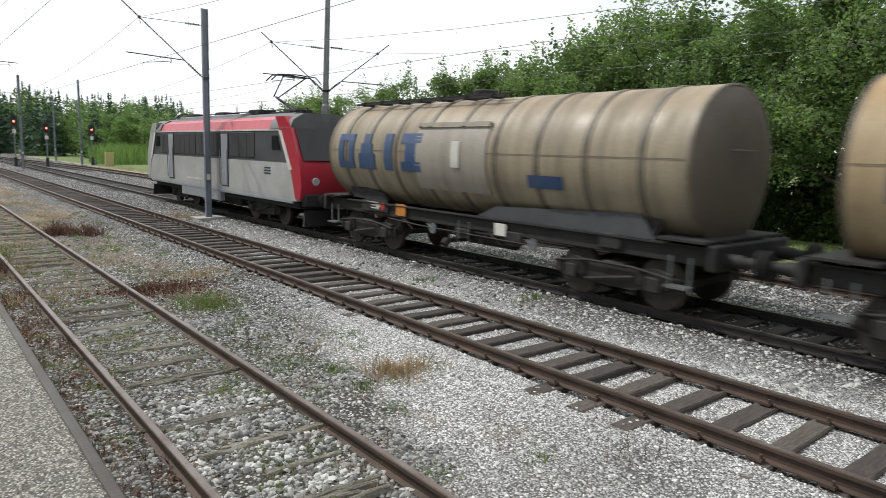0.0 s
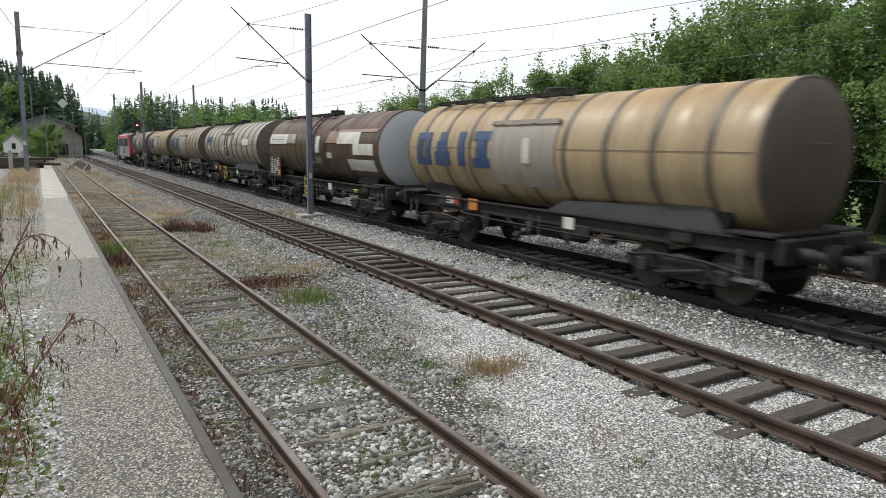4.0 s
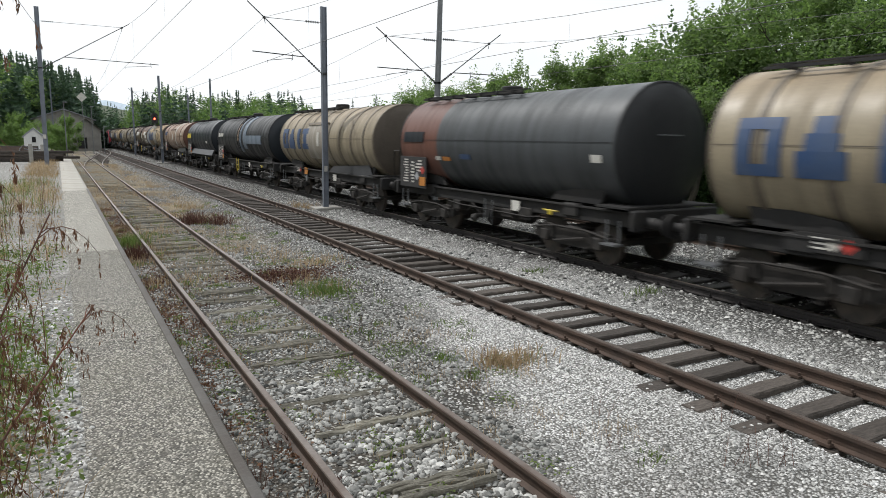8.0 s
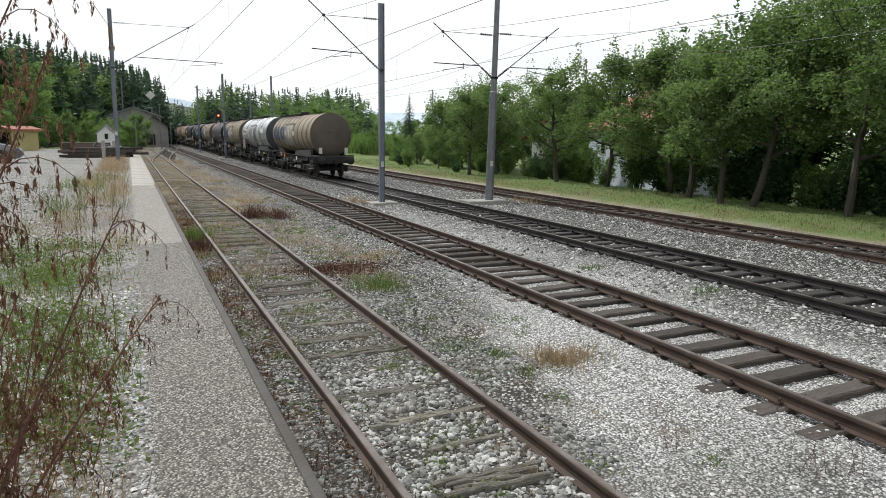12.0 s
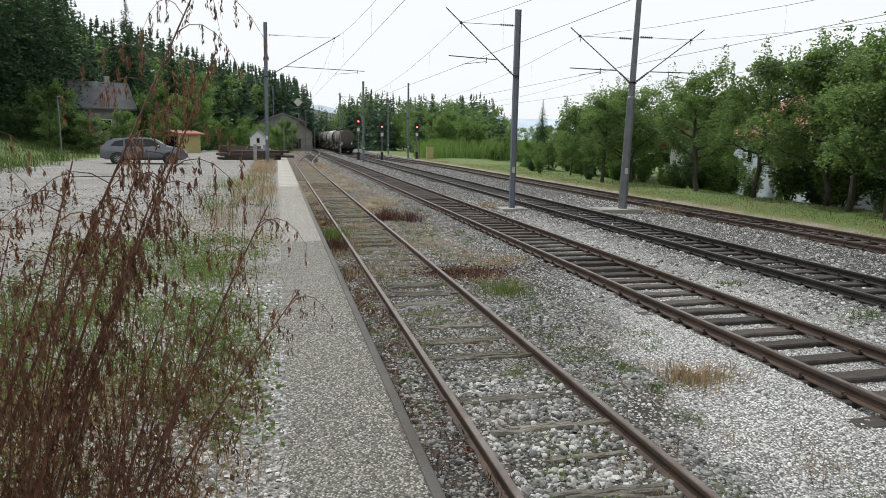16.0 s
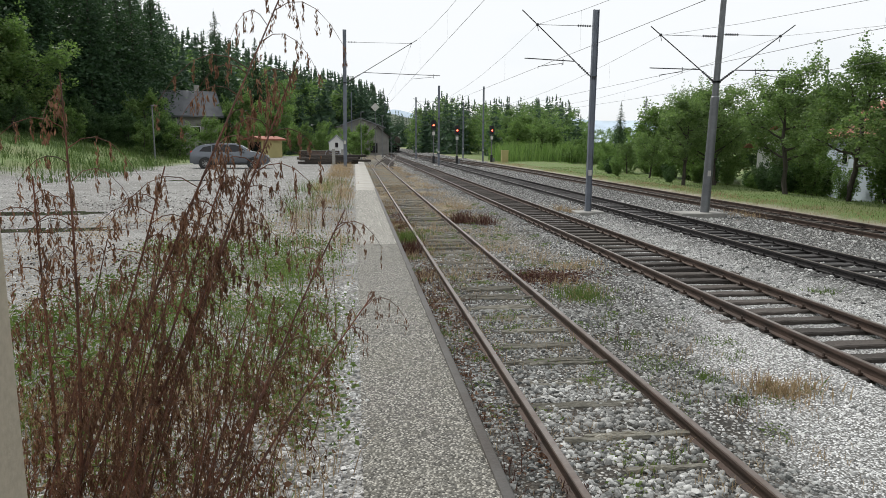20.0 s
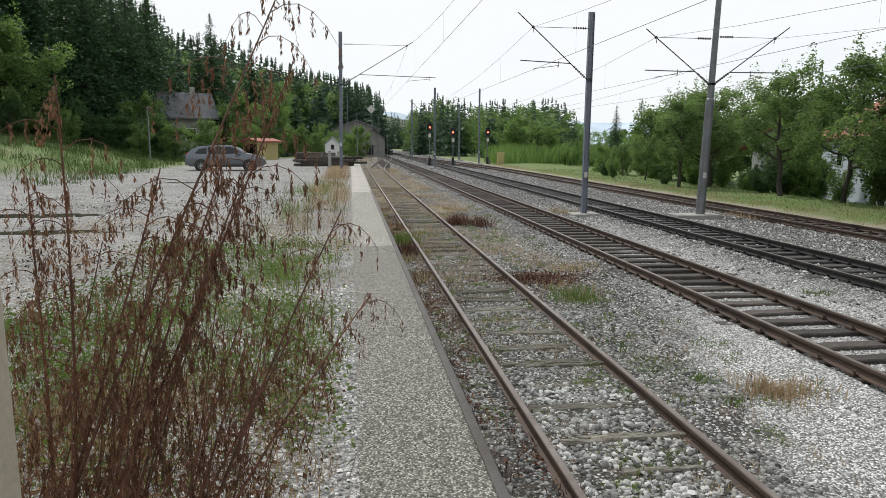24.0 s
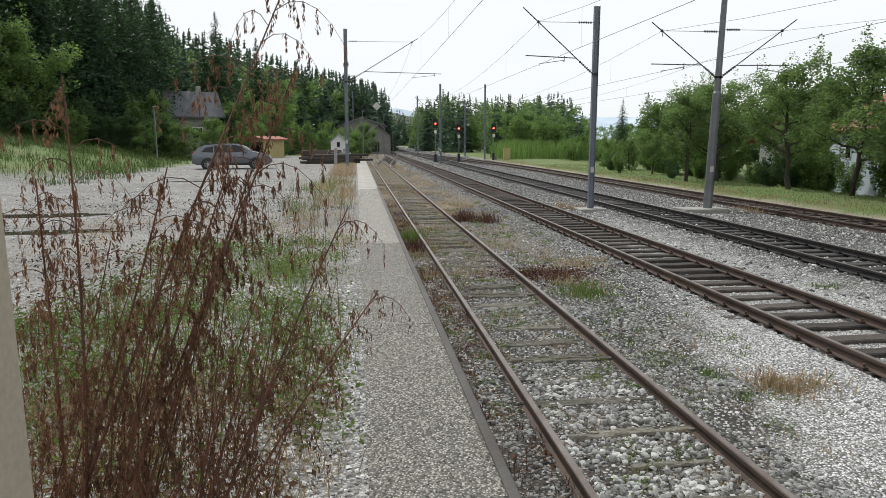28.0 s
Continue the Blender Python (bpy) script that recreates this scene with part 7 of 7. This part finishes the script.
def build_stones():
    grey, mid, pale = MAT["stonegrey"], MAT["stonemid"], MAT["stonepale"]
    by_edge = lambda x, y: between(x, y) & (x - 0.27 * y + 0.4 * np.sin(1.7 * x + 2.3 * y) > 2.1)
    off_grit = lambda x, y: between(x, y) & (x - 0.27 * y + 0.4 * np.sin(1.7 * x + 2.3 * y) < 2.3)
    stones("siding_ballast", "grey angular ballast stones round the siding", 28000, (0.85, 5.2), (2.3, 11), (0.014, 0.042), grey, -0.012, 1.35, off_grit)
    stones("siding_pale_stones", "larger mixed stones between the siding's rails", 3000, (1.85, 3.2), (2.6, 7.5), (0.018, 0.046), mid, -0.004, 1.4, between)
    stones("siding_fine_ballast", "fine grey and brown gravel in the siding bed", 15000, (0.85, 5.6), (6.0, 17), (0.010, 0.030), mid, -0.010, 1.2, off_grit)
    stones("siding_far_ballast", "grey ballast stones along the siding", 6000, (0.85, 6.0), (10.5, 26), (0.018, 0.05), grey, -0.012, 1.3, between)
    stones("near_ballast", "pale fine ballast along the near track", 26000, (2.9, 8.6), (1.0, 12), (0.007, 0.024), pale, -0.006, 1.5, by_edge)
    stones("grey_near_ballast", "grey ballast stones along the near track", 8000, (4.2, 9.6), (3.4, 22), (0.013, 0.036), mid, -0.012, 1.3, between)
    stones("middle_ballast", "mixed grey ballast between the tracks", 12000, (7.7, 15.3), (3, 32), (0.020, 0.052), mid, -0.012, 1.3, between)
    stones("far_ballast", "grey ballast stones beside the outer track", 6500, (7.7, 17.6), (8, 45), (0.02, 0.06), grey, -0.012, 1.2, between)
    stones("yard_grit", "grey stones and dirt strewn on the yard", 6000, (-13, -1.0), (7, 40), (0.010, 0.04), mid, -0.006, 1.5)
    stones("yard_pebbles", "white and grey pebbles beside the strip", 5000, (-1.5, 0.06), (2.0, 8), (0.006, 0.022), pale, -0.002, 1.5)
    stones("white_pebbles", "white pebbles beside the strip", 2500, (-0.7, 0.06), (2.0, 6), (0.006, 0.02), pale, -0.001, 1.5)


build_stones()


# ---- buildings ----
def house(name, at, w, d, h, rise, wall, roof, label, wins=(), doors=(), overhang=0.5, stack=True):
    """A gabled house: ridge along its local x; windows as (face, along, sill, width, height)."""
    th = thing(name, at, label, "house")
    s = Shape().prism([(-d / 2, -0.6), (d / 2, -0.6), (d / 2, h), (0, h + rise), (-d / 2, h)], 0, -w / 2, w / 2)
    part("wall", s, MAT[wall], th)
    t = 0.16
    sl = rise / (d / 2)
    for sg in (-1, 1):
        y1 = sg * (d / 2 + overhang)
        z1 = h - overhang * sl
        part("roof", Shape().prism([(0, h + rise + 0.03), (0, h + rise + 0.03 + t), (y1, z1 + 0.03 + t), (y1, z1 + 0.03)], 0, -w / 2 - overhang, w / 2 + overhang), MAT[roof], th)
    if stack:
        part("chimney", Shape().box((w * 0.2, d * 0.12, h + rise + 0.2), (0.5, 0.5, 1.3), bevel=0.02), MAT["concrete"], th)
    for kind, items in (("window", wins), ("door", doors)):
        for face, u, z, ww, hh in items:
            c = {"-y": (u, -d / 2, z + hh / 2), "+y": (u, d / 2, z + hh / 2), "-x": (-w / 2, u, z + hh / 2), "+x": (w / 2, u, z + hh / 2)}[face]
            along_x = face[1] == "y"
            dim = (ww, 0.12, hh) if along_x else (0.12, ww, hh)
            fr = part(kind, Shape().box(c, dim, bevel=0.01), MAT["wallwhite"] if kind == "window" else MAT["bark"], th)
            k = 0.13
            dim = (ww - 0.14, k, hh - 0.14) if along_x else (k, ww - 0.14, hh - 0.14)
            part("pane", Shape().box(c, dim), MAT["glass"], fr)
    return th


house("house", pose(34.4, 35.8, -0.95, 0, 0, -110), 14.0, 8.0, 4.2, 2.6, "wallblue", "rooftile", "pale blue-grey house with small windows behind trees",
      wins=(("-y", 2.85, 0.15, 0.9, 0.95), ("-y", 4.4, 2.2, 1.0, 1.2), ("-y", 0.2, 2.2, 1.0, 1.2), ("-y", -3.2, 2.2, 1.0, 1.2), ("-y", -5.4, 0.2, 0.9, 0.9)))
house("house", pose(39.6, 53.0, -0.8, 0, 0, 40), 9.5, 7.5, 3.6, 2.6, "wallwhite", "rooftile", "white house with a red tiled roof behind trees",
      wins=(("-x", -1.8, 0.6, 1.0, 1.4), ("-x", 1.5, 0.6, 1.0, 1.4), ("-y", 0.0, 0.6, 1.1, 1.4)), overhang=0.9)
# a dark glazed door stands in for the shed's unlit open front
house("shed", pose(-8.9, 69.5, ground_z(-8.9, 69.5), 0, 0, 40), 2.3, 2.6, 1.75, 0.22, "walltan", "rooftile", "ochre shed with a dark open front and low red roof", doors=(("-x", 0.0, 0.0, 2.2, 1.6),), overhang=0.3, stack=False)
house("house", pose(-18.4, 80.0, 1.6, 0, 0, 24), 5.0, 5.4, 3.9, 2.4, "wallgrey", "roofdark", "old house with a dark grey roof among spruces", wins=(("-y", 0, 1.2, 1.1, 1.3),))
house("hut", pose(-2.25, 88.0, 0.75, 0, 0, 90), 2.2, 1.9, 1.6, 0.85, "wallwhite", "roofgrey", "small white hut with a gable window", wins=(("-x", 0, 0.95, 0.5, 0.75),), overhang=0.12, stack=False)
house("barn", pose(4.6, 142.0, 0.2, 0, 0, 90), 7.0, 4.7, 3.3, 1.9, "wallgrey", "bark", "grey barn with a dark roof and open front", doors=(("-x", 0.7, 0.0, 1.5, 2.0),), stack=False)
house("barn", pose(1.4, 160.0, 0.0, 0, 0, 90), 9.0, 10.4, 5.7, 1.9, "wallgrey", "roofgrey", "tall grey building with a pale sheet roof", wins=(("-x", -3.2, 3.4, 0.9, 1.1), ("-x", -4.2, 3.4, 0.7, 1.1)), stack=False)


# ---- parked car ----
def build_car():
    th = thing("car", pose(-7.5, 42.6, ground_z(-7.5, 42.6) + 0.0, 0, 0, 4), "silver-grey estate car parked on the gravel yard", "car")
    # side outline (length, height, half width) from the tail round over the roof to the nose
    out = [(-2.22, 0.42, 0.80), (-2.28, 0.62, 0.84), (-2.24, 0.92, 0.84), (-2.14, 1.02, 0.82), (-1.92, 1.27, 0.70), (-1.62, 1.40, 0.62), (-0.6, 1.50, 0.59), (0.35, 1.48, 0.60), (0.75, 1.34, 0.66), (1.20, 1.03, 0.80), (1.85, 0.90, 0.82), (2.18, 0.76, 0.78), (2.30, 0.58, 0.72), (2.28, 0.36, 0.70), (2.1, 0.24, 0.78), (-2.05, 0.26, 0.78)]
    mid = [(l, z, w) for l, z, w in out]
    n = len(out)
    s = Shape()
    vs = [(l, -w, z) for l, z, w in mid] + [(l, -0.45 * w, z + (0.02 if z > 1 else 0)) for l, z, w in mid] + [(l, 0.45 * w, z + (0.02 if z > 1 else 0)) for l, z, w in mid] + [(l, w, z) for l, z, w in mid]
    fs = []
    for r_ in range(3):
        fs += [(r_ * n + i, r_ * n + (i + 1) % n, (r_ + 1) * n + (i + 1) % n, (r_ + 1) * n + i) for i in range(n)]
    # sides: waist line ring keeps the flank full
    for sg, base in ((-1, 0), (1, 3 * n)):
        k = len(vs)
        vs += [(-1.95, sg * 0.87, 0.90), (1.15, sg * 0.88, 0.92), (1.75, sg * 0.86, 0.80), (1.75, sg * 0.86, 0.40), (-1.95, sg * 0.87, 0.38)]
        fs += [(base + 2, base + 3, k), (base + 3, base + 4, k), (base + 4, base + 5, k), (base + 5, base + 6, k), (base + 6, base + 7, k + 1, k), (base + 7, base + 8, k + 1), (base + 8, base + 9, k + 1), (base + 9, base + 10, k + 2, k + 1), (base + 10, base + 11, k + 2), (base + 11, base + 12, k + 3, k + 2), (base + 12, base + 13, k + 3), (base + 13, base + 14, k + 3), (base + 14, base + 15, k + 4, k + 3), (base + 15, base + 0, k + 4), (base + 0, base + 1, k + 4), (base + 1, base + 2, k, k + 4), (k, k + 1, k + 2, k + 3, k + 4)]
    body = part("body", s.add(vs, fs), MAT["carpaint"], th)
    for sg in (-1, 1):
        def quad(a):
            # window on the slanted side: waist 0.95 to roof 1.42
            v = []
            for l, z in a:
                w = 0.855 - (z - 0.93) * 0.44
                v.append((l, sg * (w + 0.012), z))
            v += [(l, y - sg * 0.03, z) for l, y, z in v]
            m = len(a)
            return Shape().add(v, [tuple(range(m)), tuple(range(2 * m - 1, m - 1, -1))] + [(i, (i + 1) % m, m + (i + 1) % m, m + i) for i in range(m)])
        for a in ([(-1.72, 1.03), (-1.05, 1.0), (-1.05, 1.37), (-1.50, 1.28)], [(-0.98, 1.0), (-0.08, 1.0), (-0.08, 1.43), (-0.98, 1.42)], [(0.0, 1.0), (0.98, 1.02), (0.62, 1.31), (0.30, 1.42), (0.0, 1.43)]):
            part("side_window", quad(a), MAT["glass"], body)
        part("mirror", Shape().box((0.82, sg * 0.96, 1.03), (0.12, 0.18, 0.13), bevel=0.04), MAT["carpaint"], body)
        part("headlight", Shape().box((2.12, sg * 0.62, 0.70), (0.24, 0.26, 0.13), bevel=0.05), MAT["headlamp"], body)
        part("tail_light", Shape().box((-2.16, sg * 0.72, 0.92), (0.14, 0.2, 0.3), bevel=0.04), MAT["taillamp"], body)
        part("sill", Shape().box((-0.05, sg * 0.85, 0.30), (2.6, 0.08, 0.12), bevel=0.03), MAT["tyre"], body)
        for lx in (-1.38, 1.38):
            w = part("wheel", Shape().cyl((lx, sg * 0.89, 0.31), (lx, sg * 0.66, 0.31), 0.385, n=24), MAT["dark"], th, "dark wheel arch and wheel")
            ty = Shape().lathe([(-0.10, 0.20), (-0.10, 0.29), (-0.08, 0.315), (0.08, 0.315), (0.10, 0.29), (0.10, 0.20)], (lx, sg * 0.83, 0.31), 24)
            part("tyre", ty, MAT["tyre"], w)
            rim = Shape().lathe([(sg * 0.07, 0.205), (sg * 0.09, 0.19), (sg * 0.05, 0.17), (sg * 0.05, 0.0)], (lx, sg * 0.83, 0.31), 20)
            for k in range(7):
                a = k * 6.283 / 7
                rim.box((lx + 0.1 * math.cos(a), sg * 0.905, 0.31 + 0.1 * math.sin(a)), (0.17, 0.02, 0.035), turn=pose(0, 0, 0, 0, -math.degrees(a), 0))
            part("rim", rim, MAT["alloy"], w)
    for nm, a, b, w0, w1 in (("windscreen", (1.14, 1.05), (0.45, 1.46), 0.76, 0.58), ("rear_window", (-2.08, 1.08), (-1.72, 1.37), 0.74, 0.62)):
        v = [(a[0], -w0, a[1]), (a[0], w0, a[1]), (b[0], w1, b[1]), (b[0], -w1, b[1])]
        sx = 0.03 if a[0] > 0 else -0.03
        v += [(l + sx, y, z + 0.012) for l, y, z in v]
        part(nm, Shape().add(v, [(0, 1, 2, 3), (7, 6, 5, 4), (0, 1, 5, 4), (1, 2, 6, 5), (2, 3, 7, 6), (3, 0, 4, 7)]), MAT["glass"], body)
    part("rear_bumper", Shape().box((-2.2, 0, 0.45), (0.2, 1.6, 0.24), bevel=0.06), MAT["carpaint"], body)
    part("front_grille", Shape().box((2.27, 0, 0.48), (0.08, 0.9, 0.16), bevel=0.03), MAT["tyre"], body)
    part("roof_rail", Shape().tube([(-1.5, -0.56, 1.45), (-0.6, -0.56, 1.54), (0.3, -0.56, 1.51)], 0.014, 6).tube([(-1.5, 0.56, 1.45), (-0.6, 0.56, 1.54), (0.3, 0.56, 1.51)], 0.014, 6), MAT["tyre"], body)
    part("door_handle", Shape().box((0.05, -0.885, 0.86), (0.16, 0.03, 0.03), bevel=0.01), MAT["carpaint"], body)


build_car()


# ---- yard clutter ----
def build_clutter():
    th = thing("sleeper_stack", pose(0, 0, 0), "stack of old dark railway sleepers on the yard", "timber stack")
    r = random.Random(3)
    beam = [Shape().box((0, 0, 0), (L, 0.26, 0.16), bevel=0.015).mesh("beam", MAT["sleeper"]) for L in (2.6, 3.4, 4.4)]
    for row in range(4):
        for k in range(4):
            x = -1.9 + r.uniform(-0.6, 0.6) + (0.3 if row % 2 else -0.2)
            y = 49.6 + 0.42 * k
            part("beam", beam[(row + k) % 3 if row < 4 else 0], None, th, at=pose(x, y, ground_z(x, y) + 0.09 + 0.165 * row, 0, 0, r.uniform(-3, 3)))
    th = thing("scrap_heap", pose(-2.4, 58.0, ground_z(-2.4, 58.0)), "heap of grey and rusty scrap metal behind the stack", "scrap heap")
    for k in range(16):
        a = Vector((r.uniform(-1.8, 1.8), r.uniform(-0.6, 0.6), 0.1 + 0.3 * r.random()))
        b = a + Vector((r.uniform(-1.2, 1.2), r.uniform(-0.4, 0.4), r.uniform(0.2, 0.75)))
        part("bent_bar", Shape().tube([a, a.lerp(b, 0.5) + Vector((0, 0, 0.12)), b], 0.035, 5), MAT["zinc" if k % 2 else "rail"], th)
    part("tarpaulin", Shape().prism([(-0.5, 0), (0.5, 0), (0.3, 0.35), (-0.2, 0.5)], 0, -1.6, 1.0), MAT["rail"], th, at=pose(0, 0.5, 0.3))
    part("crate", Shape().box((0, 0, 0), (3.4, 1.2, 0.8), bevel=0.03), MAT["bark"], th, at=pose(-0.6, 1.4, 0.45))
    for x, y, h, lab in ((-1.45, 47.5, 1.25, "short grey concrete post beside the mast"), (-1.0, 56.5, 1.1, "short concrete post on the yard")):
        solid("post", Shape().box((0, 0, h / 2 - 0.1), (0.22, 0.18, h), bevel=0.03), MAT["concrete"], lab, "post", at=pose(x, y, ground_z(x, y)))

    def lamp_post(x, y, h, label):
        z = ground_z(x, y)
        t = thing("lamp_post", pose(x, y, z), label, "lamp post", "lamp posts")
        part("pole", Shape().cyl((0, 0, -0.1), (0, 0, h), 0.07, 0.05, 8), MAT["zinc"], t)
        part("lamp_head", Shape().box((0.15, 0, h + 0.04), (0.5, 0.16, 0.09), bevel=0.03), MAT["zinc"], t)
    lamp_post(-16.2, 57.8, 4.2, "thin grey lamp post in the meadow")
    lamp_post(0.9, 92.0, 6.6, "grey lamp post at the yard's end")
    lamp_post(4.8, 118.0, 7.2, "grey lamp post beside the tracks")
    lamp_post(6.0, 112.0, 4.0, "short grey post beside the tracks")
    # puddles in the worn gravel
    for x, y, a, b in ((-7.6, 16.6, 1.9, 0.40), (-5.9, 13.4, 1.3, 0.32), (-7.0, 29.5, 0.9, 0.35)):
        ring = []
        for k in range(48):
            t = 6.283 * k / 48
            q = 1 + 0.55 * noise.noise((math.cos(t) * 2.6 + x, math.sin(t) * 2.6 + y, 3))
            ring.append((a * q * math.cos(t), b * q * math.sin(t)))
        s = Shape().prism(ring, 2, -0.02, 0.0)
        solid("puddle", s, MAT["mud"], "shallow muddy puddle on the gravel yard", "puddle", "puddles", "structure", at=pose(x, y, ground_z(x, y) + 0.008))
    # orange trackside cabinet by the bank
    t = thing("trackside_cabinet", pose(19.8, 88.0, ground_z(19.8, 88.0)), "yellow-brown trackside cabinet beside shrubs", "cabinet")
    part("body", Shape().box((0, 0, 0.75), (0.9, 0.6, 1.5), bevel=0.04), MAT["walltan"], t)
    part("lid", Shape().box((0, 0, 1.53), (1.0, 0.7, 0.08), bevel=0.02), MAT["walltan"], t)
    # pale diamond sign far down the line
    t = thing("diamond_sign", pose(3.63, 118.0, ground_z(3.63, 118.0)), "pale diamond-shaped railway sign on a thin pole", "sign")
    hs = 2.64 + 118.0 * math.tan(radians(2.76)) - ground_z(3.63, 118.0)
    part("pole", Shape().cyl((0, 0, -0.1), (0, 0, hs - 0.4), 0.05, n=8), MAT["zinc"], t)
    part("board", Shape().prism([(0, -0.72), (0.72, 0), (0, 0.72), (-0.72, 0)], 1, -0.02, 0.02), MAT["white"], t, at=pose(0, -0.06, hs))
    # a dead leaf on the stones
    v = Shape().add([(0, -0.06, 0), (0.035, 0, 0.015), (0, 0.06, 0.005), (-0.035, 0, 0.02), (0, -0.06, 0.006), (0.035, 0, 0.021), (0, 0.06, 0.011), (-0.035, 0, 0.026)], [(0, 1, 2, 3), (7, 6, 5, 4), (0, 1, 5, 4), (1, 2, 6, 5), (2, 3, 7, 6), (3, 0, 4, 7)])
    solid("fallen_leaf", v, MAT["orange"], "dry orange leaf lying on pale ballast", "leaf", at=pose(3.53, 3.61, ground_z(3.53, 3.61) + 0.05))


build_clutter()


# ---- distance ----
def build_mountains():
    for k, (d, h, a0, a1, seed) in enumerate(((2600, 105, -4, 34, 1), (3300, 170, -2, 14, 2))):
        vs, fs = [], []
        n = 60
        for i in range(n + 1):
            a = radians(a0 + (a1 - a0) * i / n)
            f = i / n
            z = h * (0.35 + 0.65 * math.sin(math.pi * f) ** 0.7) * (0.85 + 0.3 * noise.noise((f * 5, seed, 0))) 
            for dd, zz in ((d - 300, -30), (d, z), (d + 300, -30)):
                vs.append((dd * math.sin(a), dd * math.cos(a), zz))
        for i in range(n):
            for j in range(2):
                fs.append((i * 3 + j, (i + 1) * 3 + j, (i + 1) * 3 + j + 1, i * 3 + j + 1))
        solid("backdrop_mountain", Shape().add(vs, fs), MAT["mountain"], "far mountain with haze mixed into its pale blue", "mountain", kind="structure")


build_mountains()


# ---- what moves ----
SPEED = 17.75


def motions():
    times = [0.0, 1 / FPS] + [float(k) for k in range(1, 28)] + [28.0 - 1 / FPS, 28.0]
    for v in VEHICLES:
        x, y, z = v.location
        walk(v, [(t, pose(x, y + SPEED * t, z)) for t in times])
    for w in SPINNING:
        x, y, z = w.location
        walk(w, [(k / FPS, pose(x, y, z, -math.degrees(SPEED * k / FPS / 0.46))) for k in range(28 * FPS + 1)])


motions()
